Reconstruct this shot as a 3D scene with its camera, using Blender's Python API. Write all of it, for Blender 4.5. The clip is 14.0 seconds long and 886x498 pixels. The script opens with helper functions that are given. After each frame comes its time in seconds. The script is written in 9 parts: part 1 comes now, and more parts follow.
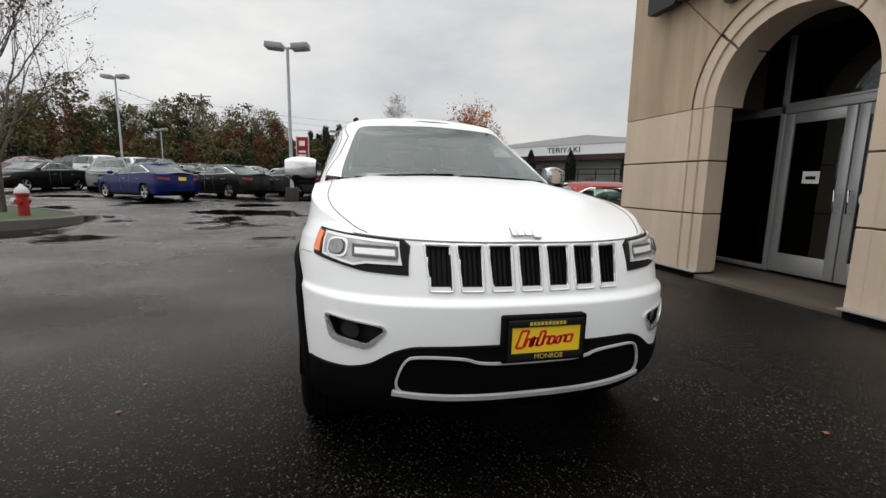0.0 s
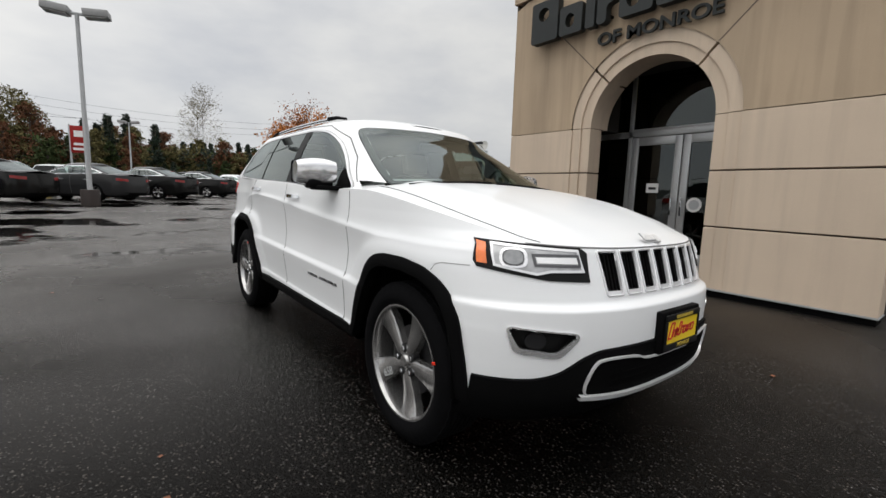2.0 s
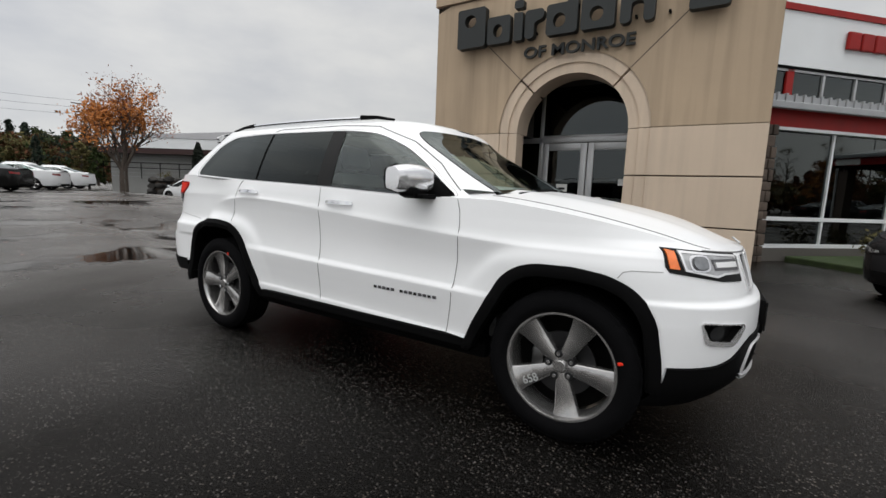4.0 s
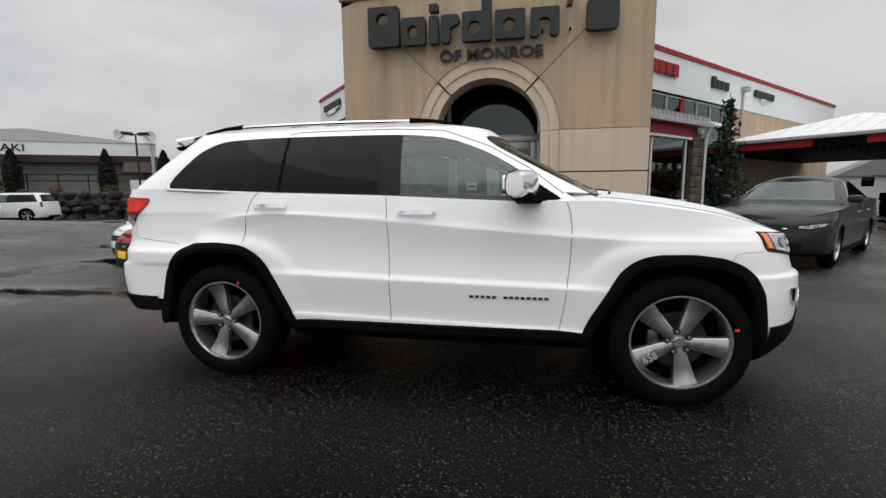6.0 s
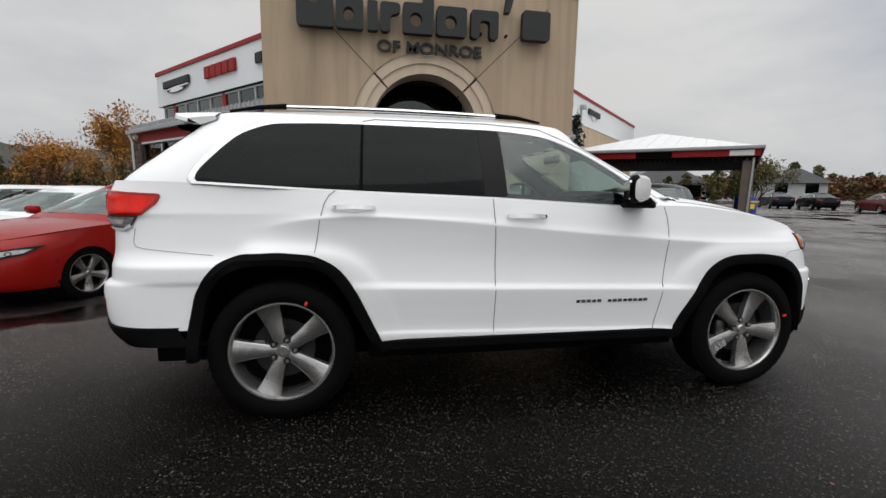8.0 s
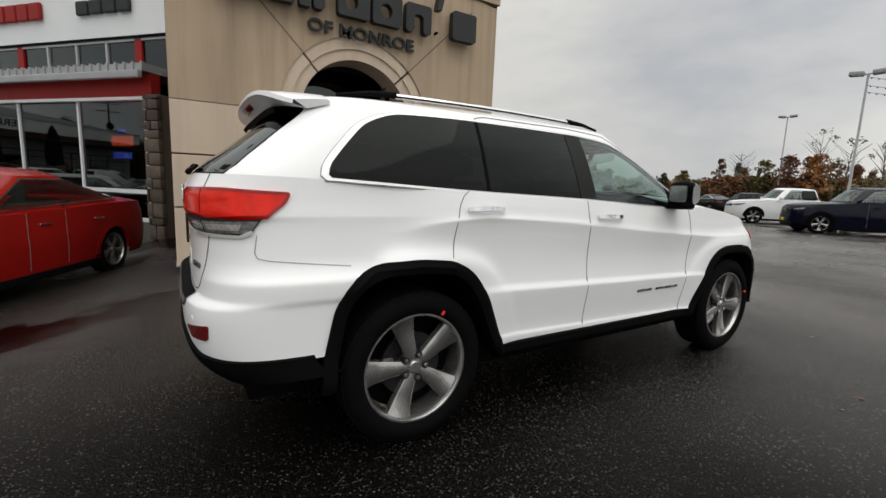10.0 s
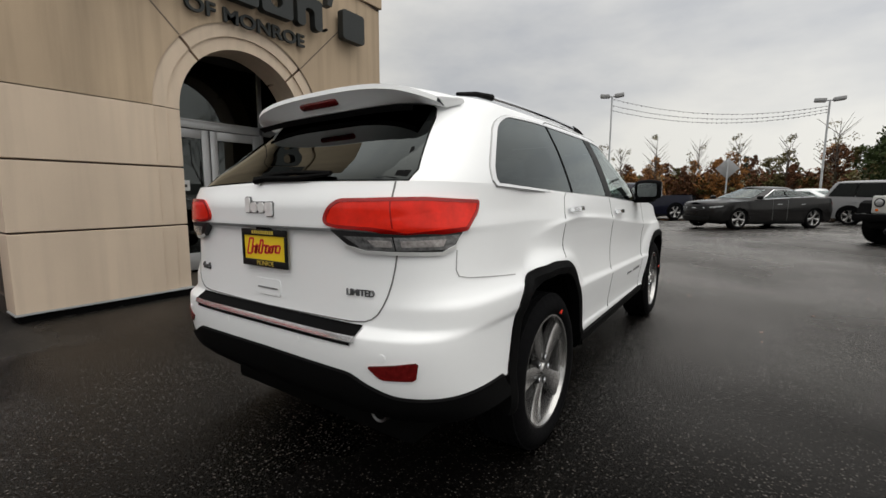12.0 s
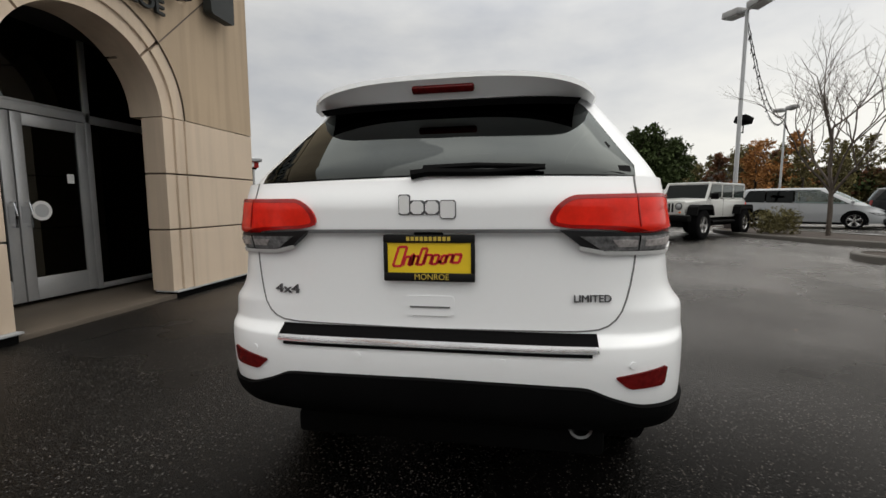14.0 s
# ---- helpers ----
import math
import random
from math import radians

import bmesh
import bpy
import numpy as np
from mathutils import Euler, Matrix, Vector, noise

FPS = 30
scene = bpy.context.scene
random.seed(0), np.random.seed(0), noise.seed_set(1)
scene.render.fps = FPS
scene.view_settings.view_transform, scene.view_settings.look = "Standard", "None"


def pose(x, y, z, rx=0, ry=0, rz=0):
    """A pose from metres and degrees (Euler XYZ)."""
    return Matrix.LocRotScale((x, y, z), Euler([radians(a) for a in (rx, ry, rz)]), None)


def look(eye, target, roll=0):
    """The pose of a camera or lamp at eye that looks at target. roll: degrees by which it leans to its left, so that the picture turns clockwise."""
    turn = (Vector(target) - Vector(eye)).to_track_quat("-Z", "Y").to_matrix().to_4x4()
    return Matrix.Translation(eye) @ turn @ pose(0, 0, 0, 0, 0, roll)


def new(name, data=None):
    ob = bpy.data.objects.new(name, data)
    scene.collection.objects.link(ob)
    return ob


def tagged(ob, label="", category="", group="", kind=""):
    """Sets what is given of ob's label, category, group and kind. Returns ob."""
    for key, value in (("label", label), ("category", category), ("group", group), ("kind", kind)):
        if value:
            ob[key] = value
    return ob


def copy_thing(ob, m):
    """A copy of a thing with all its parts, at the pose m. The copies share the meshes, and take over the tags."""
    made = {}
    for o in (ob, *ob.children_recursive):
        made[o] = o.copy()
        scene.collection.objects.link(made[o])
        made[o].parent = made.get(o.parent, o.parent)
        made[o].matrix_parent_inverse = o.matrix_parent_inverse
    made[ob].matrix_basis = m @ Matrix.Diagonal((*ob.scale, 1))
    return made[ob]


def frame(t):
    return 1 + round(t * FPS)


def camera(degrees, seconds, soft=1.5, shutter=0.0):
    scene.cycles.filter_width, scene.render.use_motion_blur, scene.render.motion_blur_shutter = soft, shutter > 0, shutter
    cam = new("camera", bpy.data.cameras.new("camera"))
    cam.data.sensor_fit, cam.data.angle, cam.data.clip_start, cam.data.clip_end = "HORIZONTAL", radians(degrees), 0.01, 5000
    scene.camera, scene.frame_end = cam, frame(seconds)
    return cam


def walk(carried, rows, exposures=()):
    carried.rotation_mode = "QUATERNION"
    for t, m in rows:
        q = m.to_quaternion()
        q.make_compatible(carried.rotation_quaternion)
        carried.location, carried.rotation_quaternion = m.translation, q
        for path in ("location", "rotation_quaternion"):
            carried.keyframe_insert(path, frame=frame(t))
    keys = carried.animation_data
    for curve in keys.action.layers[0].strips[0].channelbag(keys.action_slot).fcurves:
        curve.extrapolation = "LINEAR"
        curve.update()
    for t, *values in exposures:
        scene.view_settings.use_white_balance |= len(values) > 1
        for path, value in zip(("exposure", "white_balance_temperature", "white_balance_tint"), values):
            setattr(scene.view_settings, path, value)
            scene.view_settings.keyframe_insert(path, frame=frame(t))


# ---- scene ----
cam = camera(91.4, 14.0)
PATH = [
    (0, (3.756, -0.763, 1.198), (1.841, -0.258, 0.918), 3.4),
    (0.5, (3.668, -1.083, 1.174), (1.819, -0.357, 0.939), 3.7),
    (1, (3.568, -1.388, 1.17), (1.789, -0.505, 0.939), 2.8),
    (1.5, (3.344, -1.672, 1.148), (1.646, -0.644, 0.902), 3.2),
    (2, (3.138, -1.964, 1.133), (1.57, -0.741, 0.923), 3.7),
    (2.5, (2.947, -2.256, 1.135), (1.515, -0.872, 0.947), 3.0),
    (3, (2.652, -2.491, 1.121), (1.343, -0.99, 0.93), 2.2),
    (3.2, (2.537, -2.585, 1.127), (1.275, -1.047, 0.931), 2.8),
    (5.3, (1.139, -3.438, 1.123), (0.509, -1.55, 0.935), 0.7),
    (5.5, (0.993, -3.473, 1.128), (0.431, -1.563, 0.938), 0.4),
    (6, (0.555, -3.485, 1.129), (0.199, -1.525, 0.949), -0.1),
    (6.5, (0.169, -3.486, 1.133), (-0.027, -1.503, 0.961), 0.8),
    (7, (-0.228, -3.481, 1.151), (-0.237, -1.49, 0.953), 0.3),
    (7.5, (-0.634, -3.366, 1.153), (-0.443, -1.386, 0.943), 0.4),
    (8, (-1.009, -3.268, 1.16), (-0.656, -1.309, 0.967), 0.5),
    (8.2, (-1.187, -3.244, 1.167), (-0.763, -1.299, 0.983), 1.1),
    (10.3, (-2.591, -2.539, 1.194), (-1.453, -0.909, 0.978), -0.1),
    (10.5, (-2.698, -2.43, 1.193), (-1.486, -0.852, 0.984), -0.8),
    (11, (-2.944, -2.173, 1.21), (-1.577, -0.725, 1.023), 0.3),
    (11.5, (-3.242, -1.944, 1.218), (-1.736, -0.642, 1.023), -1.1),
    (12, (-3.447, -1.649, 1.201), (-1.818, -0.506, 0.997), -1.8),
    (12.5, (-3.606, -1.323, 1.213), (-1.86, -0.369, 1.011), -0.7),
    (13, (-3.77, -0.999, 1.224), (-1.924, -0.251, 1.046), -1.6),
    (13.5, (-3.833, -0.661, 1.19), (-1.924, -0.094, 1.001), -3.5),
    (14, (-3.814, -0.308, 1.218), (-1.857, 0.048, 1.018), -2.4),
]
SLOPE = pose(0, -0.9, 0, -2.4) @ pose(0, 0.9, 0)  # from the walk's own level to true level
CAR_LEAN = pose(0, -0.87, -0.02, -0.7) @ pose(0, 0.9, 0)  # the parked car stands on a slight fall
walk(cam, [(t, SLOPE @ look(eye, target, roll)) for t, eye, target, roll in PATH],
     [(0.0, 0.48, 6600, 9), (3.2, 0.47, 6530, 9), (5.3, 0.42, 6520, 9.5), (8.2, 0.41, 6500, 9.5), (10.3, 0.40, 6740, 8), (14.0, 0.45, 6780, 8)])

# ---------------------------------------------------------------- sky and light
world = bpy.data.worlds.new("world")
scene.world = world
world.use_nodes = True
wn, wl = world.node_tree.nodes, world.node_tree.links
sky = wn.new("ShaderNodeTexSky")
sky.sky_type, sky.sun_disc, sky.sun_elevation, sky.sun_rotation = "NISHITA", False, radians(38), radians(150)
w_co = wn.new("ShaderNodeTexCoord")
w_map = wn.new("ShaderNodeMapping")
w_map.inputs["Scale"].default_value = (1.0, 1.0, 2.6)
w_noise = wn.new("ShaderNodeTexNoise")
w_noise.inputs["Scale"].default_value, w_noise.inputs["Detail"].default_value, w_noise.inputs["Roughness"].default_value = 1.6, 6, 0.55
w_ramp = wn.new("ShaderNodeValToRGB")
w_ramp.color_ramp.elements[0].position, w_ramp.color_ramp.elements[0].color = 0.30, (0.50, 0.52, 0.57, 1)
w_ramp.color_ramp.elements[1].position, w_ramp.color_ramp.elements[1].color = 0.62, (0.80, 0.795, 0.785, 1)
w_dim = wn.new("ShaderNodeVectorMath")
w_dim.operation = "SCALE"
w_dim.inputs["Scale"].default_value = 0.05
w_mix = wn.new("ShaderNodeMix")
w_mix.data_type = "RGBA"
w_mix.inputs["Factor"].default_value = 0.92
wl.new(w_co.outputs["Generated"], w_map.inputs["Vector"])
wl.new(w_map.outputs["Vector"], w_noise.inputs["Vector"])
wl.new(w_noise.outputs["Fac"], w_ramp.inputs["Fac"])
wl.new(sky.outputs["Color"], w_dim.inputs[0])
wl.new(w_dim.outputs["Vector"], w_mix.inputs["A"])
wl.new(w_ramp.outputs["Color"], w_mix.inputs["B"])
# the cloud is brighter on the sun's side
w_sep, w_grad, w_mul = wn.new("ShaderNodeSeparateXYZ"), wn.new("ShaderNodeMapRange"), wn.new("ShaderNodeVectorMath")
w_grad.inputs["From Min"].default_value, w_grad.inputs["From Max"].default_value = -0.9, 0.9
w_grad.inputs["To Min"].default_value, w_grad.inputs["To Max"].default_value = 0.96, 0.61
w_mul.operation = "SCALE"
wl.new(w_co.outputs["Generated"], w_sep.inputs[0])
w_dir = wn.new("ShaderNodeVectorMath")
w_dir.operation = "DOT_PRODUCT"
w_dir.inputs[1].default_value = (0.0, 0.95, -0.80)
wl.new(w_co.outputs["Generated"], w_dir.inputs[0])
wl.new(w_dir.outputs["Value"], w_grad.inputs["Value"])
wl.new(w_mix.outputs["Result"], w_mul.inputs[0])
wl.new(w_grad.outputs[0], w_mul.inputs["Scale"])
# an overcast sky grows brighter towards its zenith
w_zen, w_top = wn.new("ShaderNodeMapRange"), wn.new("ShaderNodeVectorMath")
w_zen.inputs["From Min"].default_value, w_zen.inputs["From Max"].default_value = 0.35, 0.95
w_zen.inputs["To Min"].default_value, w_zen.inputs["To Max"].default_value = 1.0, 1.95
w_top.operation = "SCALE"
wl.new(w_sep.outputs["Z"], w_zen.inputs["Value"])
wl.new(w_mul.outputs["Vector"], w_top.inputs[0])
wl.new(w_zen.outputs[0], w_top.inputs["Scale"])
wl.new(w_top.outputs["Vector"], wn["Background"].inputs["Color"])
wn["Background"].inputs["Strength"].default_value = 1.0
sun = new("sun", bpy.data.lights.new("sun", "SUN"))
sun.data.energy, sun.data.angle, sun.data.color = 0.7, radians(70), (1.0, 0.97, 0.93)
sun.matrix_world = look((0, 0, 50), (2, 14, 0))

# ---------------------------------------------------------------- materials
def material(name, base, rough=0.5, metal=0.0, var=0.12, scale=3.0, bump=0.0, bscale=60.0, coat=0.0, trans=0.0, ior=1.45, emit=0.0, alpha=1.0, tint=False, rand=0.0, spec=None):
    """Principled surface with broad stains, fine grain and relief at real size."""
    m = bpy.data.materials.new(name)
    m.use_nodes = True
    n, l = m.node_tree.nodes, m.node_tree.links
    b = n["Principled BSDF"]
    b.inputs["Metallic"].default_value, b.inputs["IOR"].default_value = metal, ior
    b.inputs["Coat Weight"].default_value, b.inputs["Coat Roughness"].default_value = coat, 0.04
    b.inputs["Transmission Weight"].default_value, b.inputs["Alpha"].default_value = trans, alpha
    if spec is not None:
        b.inputs["Specular IOR Level"].default_value = spec
    co = n.new("ShaderNodeTexCoord")
    big, fine = n.new("ShaderNodeTexNoise"), n.new("ShaderNodeTexNoise")
    big.inputs["Scale"].default_value, big.inputs["Detail"].default_value = scale, 5
    fine.inputs["Scale"].default_value, fine.inputs["Detail"].default_value = bscale, 3
    l.new(co.outputs["Object"], big.inputs["Vector"])
    l.new(co.outputs["Object"], fine.inputs["Vector"])
    add = n.new("ShaderNodeMath")
    add.operation = "MULTIPLY_ADD"
    add.inputs[1].default_value = 0.35
    l.new(fine.outputs["Fac"], add.inputs[0])
    l.new(big.outputs["Fac"], add.inputs[2])
    rng = n.new("ShaderNodeMapRange")
    rng.inputs["From Min"].default_value, rng.inputs["From Max"].default_value = 0.35, 1.0
    rng.inputs["To Min"].default_value, rng.inputs["To Max"].default_value = 1 - var, 1 + var
    l.new(add.outputs[0], rng.inputs["Value"])
    mul = n.new("ShaderNodeVectorMath")
    mul.operation = "SCALE"
    mul.inputs[0].default_value = base[:3]
    if tint or rand:
        info = n.new("ShaderNodeObjectInfo")
    if tint:
        l.new(info.outputs["Color"], mul.inputs[0])
    if rand:
        rr = n.new("ShaderNodeMapRange")
        rr.inputs["To Min"].default_value, rr.inputs["To Max"].default_value = 1 - rand, 1 + rand
        l.new(info.outputs["Random"], rr.inputs["Value"])
        mm = n.new("ShaderNodeMath")
        mm.operation = "MULTIPLY"
        l.new(rr.outputs[0], mm.inputs[0])
        l.new(rng.outputs[0], mm.inputs[1])
        l.new(mm.outputs[0], mul.inputs["Scale"])
    else:
        l.new(rng.outputs[0], mul.inputs["Scale"])
    l.new(mul.outputs["Vector"], b.inputs["Base Color"])
    rr2 = n.new("ShaderNodeMapRange")
    rr2.inputs["To Min"].default_value, rr2.inputs["To Max"].default_value = rough * 0.75, min(1, rough * 1.25)
    l.new(big.outputs["Fac"], rr2.inputs["Value"])
    l.new(rr2.outputs[0], b.inputs["Roughness"])
    if bump:
        bp = n.new("ShaderNodeBump")
        bp.inputs["Strength"].default_value, bp.inputs["Distance"].default_value = 1.0, bump
        l.new(fine.outputs["Fac"], bp.inputs["Height"])
        l.new(bp.outputs["Normal"], b.inputs["Normal"])
    if emit:
        b.inputs["Emission Color"].default_value, b.inputs["Emission Strength"].default_value = (*base[:3], 1), emit
    return m


def glass(name, tint, rough=0.02, facing_gloss=0.05):
    """Thin pane: tinted see-through with a clear reflection."""
    m = bpy.data.materials.new(name)
    m.use_nodes = True
    n, l = m.node_tree.nodes, m.node_tree.links
    n.remove(n["Principled BSDF"])
    tr, gl, mx, fr = n.new("ShaderNodeBsdfTransparent"), n.new("ShaderNodeBsdfGlossy"), n.new("ShaderNodeMixShader"), n.new("ShaderNodeLayerWeight")
    tr.inputs["Color"].default_value = (*tint, 1)
    gl.inputs["Roughness"].default_value = rough
    gl.inputs["Color"].default_value = (0.87, 0.94, 0.93, 1)
    fr.inputs["Blend"].default_value = 0.5
    steep, gloss = n.new("ShaderNodeMath"), n.new("ShaderNodeMapRange")
    steep.operation = "POWER"
    steep.inputs[1].default_value = 4.0
    gloss.inputs["To Min"].default_value = facing_gloss
    l.new(fr.outputs["Facing"], steep.inputs[0])
    l.new(steep.outputs[0], gloss.inputs["Value"])
    l.new(gloss.outputs[0], mx.inputs["Fac"])
    l.new(tr.outputs[0], mx.inputs[1])
    l.new(gl.outputs[0], mx.inputs[2])
    l.new(mx.outputs[0], n["Material Output"].inputs["Surface"])
    return m


def asphalt_material():
    m = bpy.data.materials.new("wet_asphalt")
    m.use_nodes = True
    n, l = m.node_tree.nodes, m.node_tree.links
    b = n["Principled BSDF"]
    co = n.new("ShaderNodeTexCoord")

    def noise(scale, detail, stretch=None):
        t = n.new("ShaderNodeTexNoise")
        t.inputs["Scale"].default_value, t.inputs["Detail"].default_value = scale, detail
        if stretch:
            mp = n.new("ShaderNodeMapping")
            mp.inputs["Scale"].default_value = stretch
            l.new(co.outputs["Object"], mp.inputs["Vector"])
            l.new(mp.outputs["Vector"], t.inputs["Vector"])
        else:
            l.new(co.outputs["Object"], t.inputs["Vector"])
        return t

    def ramp(src, a, ca, c, cb):
        r = n.new("ShaderNodeValToRGB")
        r.color_ramp.elements[0].position, r.color_ramp.elements[0].color = a, (ca, ca, ca, 1)
        r.color_ramp.elements[1].position, r.color_ramp.elements[1].color = c, (cb, cb, cb, 1)
        l.new(src, r.inputs["Fac"])
        return r.outputs["Color"]

    def math(op, x, y):
        k = n.new("ShaderNodeMath")
        k.operation = op
        for i, v in enumerate((x, y)):
            if isinstance(v, float):
                k.inputs[i].default_value = v
            else:
                l.new(v, k.inputs[i])
        return k.outputs[0]

    # aggregate: two sizes of chippings, jittered so that no grid shows
    jit = noise(38, 2)
    shake = n.new("ShaderNodeVectorMath")
    shake.operation = "MULTIPLY_ADD"
    shake.inputs[1].default_value = (0.016, 0.016, 0.016)
    l.new(jit.outputs["Color"], shake.inputs[0])
    l.new(co.outputs["Object"], shake.inputs[2])

    def chippings(scale, first, gamma):
        v = n.new("ShaderNodeTexVoronoi")
        v.inputs["Scale"].default_value = scale
        l.new(shake.outputs[0], v.inputs["Vector"])
        tone = n.new("ShaderNodeSeparateColor")
        l.new(v.outputs["Color"], tone.inputs[0])
        pale = math("POWER", ramp(tone.outputs["Red"], first, 0.0, 1.0, 1.0), gamma)
        return v, math("MULTIPLY", pale, ramp(v.outputs["Distance"], 0.22, 1.0, 0.52, 0.0)), tone

    stone, fleck, tone = chippings(88, 0.50, 2.6)
    small, grit, _ = chippings(170, 0.30, 1.6)
    broad = noise(0.35, 5)
    wetness = ramp(broad.outputs["Fac"], 0.40, 0.0, 0.60, 1.0)
    worn = ramp(noise(1.1, 6).outputs["Fac"], 0.34, 0.35, 0.66, 1.25)
    streak = noise(0.55, 7, (0.75, 0.60, 1.0))
    # standing water lies in the low, far parts of the lot, not where the cars were just driven
    away = n.new("ShaderNodeVectorMath")
    away.operation = "DISTANCE"
    away.inputs[1].default_value = (7.0, -3.5, 0.0)
    l.new(co.outputs["Object"], away.inputs[0])
    outer = ramp(math("MULTIPLY", away.outputs["Value"], 0.05), 0.52, 0.0, 0.64, 1.0)
    pool = math("MULTIPLY", ramp(streak.outputs["Fac"], 0.535, 0.0, 0.565, 1.0), outer)
    fine = noise(240, 3)
    fleck = math("MULTIPLY", fleck, ramp(fine.outputs["Fac"], 0.36, 0.15, 0.60, 1.0))
    shade = math("ADD", math("MULTIPLY", fleck, 0.165), math("MULTIPLY", grit, 0.014))
    shade = math("MULTIPLY", shade, worn)
    shade = math("ADD", shade, math("MULTIPLY", fine.outputs["Fac"], 0.0028))
    shade = math("MULTIPLY", shade, math("SUBTRACT", 1.0, math("MULTIPLY", pool, 0.7)))
    # chippings lean towards brown or grey one by one
    comb = n.new("ShaderNodeCombineColor")
    warm = ramp(tone.outputs["Green"], 0.0, 0.78, 1.0, 1.0)
    l.new(shade, comb.inputs[0])
    l.new(math("MULTIPLY", shade, math("MULTIPLY", math("ADD", warm, 1.0), 0.475)), comb.inputs[1])
    l.new(math("MULTIPLY", shade, math("MULTIPLY", warm, 0.92)), comb.inputs[2])
    n.remove(b)
    dif, glo, mix = n.new("ShaderNodeBsdfDiffuse"), n.new("ShaderNodeBsdfGlossy"), n.new("ShaderNodeMixShader")
    l.new(comb.outputs[0], dif.inputs["Color"])
    # water film: a little gloss from above, much at grazing angles
    face = n.new("ShaderNodeLayerWeight")
    face.inputs["Blend"].default_value = 0.5
    steep = math("POWER", face.outputs["Facing"], 4.9)
    film = math("ADD", math("MULTIPLY", steep, math("ADD", math("MULTIPLY", wetness, 0.24), 0.43)), 0.003)
    film = math("MULTIPLY", film, ramp(streak.outputs["Fac"], 0.36, 0.76, 0.60, 1.14))
    film = math("ADD", film, math("MULTIPLY", math("MULTIPLY", pool, steep), 0.14))
    l.new(film, mix.inputs["Fac"])
    glo.inputs["Color"].default_value = (0.97, 0.935, 0.90, 1)
    l.new(dif.outputs[0], mix.inputs[1])
    l.new(glo.outputs[0], mix.inputs[2])
    l.new(mix.outputs[0], n["Material Output"].inputs["Surface"])
    rgh = math("SUBTRACT", 0.30, math("MULTIPLY", wetness, 0.09))
    rgh = math("MAXIMUM", math("SUBTRACT", rgh, math("MULTIPLY", pool, 0.22)), 0.05)
    l.new(rgh, glo.inputs["Roughness"])
    h = math("ADD", math("MULTIPLY", stone.outputs["Distance"], -0.7), math("MULTIPLY", fine.outputs["Fac"], 0.35))
    h = math("ADD", h, math("MULTIPLY", small.outputs["Distance"], -0.35))
    h = math("MULTIPLY", h, math("SUBTRACT", 1.0, math("MULTIPLY", pool, 0.985)))
    bp = n.new("ShaderNodeBump")
    bp.inputs["Strength"].default_value, bp.inputs["Distance"].default_value = 0.8, 0.006
    l.new(h, bp.inputs["Height"])
    l.new(bp.outputs["Normal"], glo.inputs["Normal"])
    return m


M = {}
M["asphalt"] = asphalt_material()
M["white_paint"] = material("white_car_paint", (0.83, 0.84, 0.85), 0.36, coat=0.45, spec=0.35, var=0.015, scale=2)
M["black_plastic"] = material("black_moulded_plastic", (0.004, 0.004, 0.0042), 0.6, var=0.25, bump=0.0004, bscale=900, spec=0.035)
M["seam"] = material("pale_panel_seam", (0.34, 0.34, 0.34), 0.7, var=0.1)
M["gap"] = material("shut_line_shadow_gap", (0.14, 0.14, 0.14), 0.8, var=0.1)
M["chrome"] = material("chrome", (0.75, 0.76, 0.78), 0.07, metal=1.0, var=0.03)
M["satin"] = material("polished_alloy", (0.40, 0.395, 0.39), 0.20, metal=0.85, var=0.10, scale=20)
M["dark_alloy"] = material("dark_painted_alloy", (0.010, 0.010, 0.011), 0.5, metal=0.3, var=0.2)
M["rubber"] = material("tyre_rubber", (0.004, 0.004, 0.0045), 0.8, var=0.3, scale=30, bump=0.0008, bscale=300, spec=0.05)
M["tinted"] = glass("dark_tinted_glass", (0.022, 0.022, 0.024), facing_gloss=0.014)
M["rear_glass"] = glass("dark_tailgate_glass", (0.007, 0.007, 0.0075), facing_gloss=0.022)
M["clear"] = glass("clear_green_glass", (0.56, 0.67, 0.63), facing_gloss=0.075)
M["red_lens"] = material("red_lamp_lens", (0.74, 0.022, 0.010), 0.2, var=0.22, scale=14, coat=0.15, spec=0.25)
M["dark_red"] = material("dark_red_reflector", (0.11, 0.006, 0.006), 0.25, var=0.3, scale=60, coat=0.15, spec=0.2)
M["amber"] = material("amber_lamp_lens", (0.80, 0.17, 0.02), 0.15, var=0.15, scale=40, coat=1.0)
M["reflector"] = material("lamp_reflector", (0.40, 0.405, 0.41), 0.25, metal=0.35, var=0.30, scale=26)
M["projector"] = material("projector_lens_glass", (0.26, 0.265, 0.27), 0.10, metal=0.6, var=0.2, scale=30, coat=0.6)
M["unlit_red"] = material("unlit_red_tail_lamp", (0.20, 0.010, 0.009), 0.2, var=0.3, scale=12, coat=0.3)
M["lamp_red_deep"] = material("deep_red_lamp_rim", (0.30, 0.004, 0.003), 0.2, var=0.2, scale=20, coat=0.3)
M["cloth"] = material("dark_interior", (0.05, 0.05, 0.052), 0.8, var=0.25, bump=0.001, bscale=200)
M["leather"] = material("grey_leather", (0.16, 0.155, 0.15), 0.55, var=0.15, bump=0.0008, bscale=220)
M["yellow"] = material("yellow_printed_card", (0.80, 0.56, 0.02), 0.45, var=0.05)
M["red_print"] = material("red_print", (0.60, 0.02, 0.03), 0.45, var=0.05)
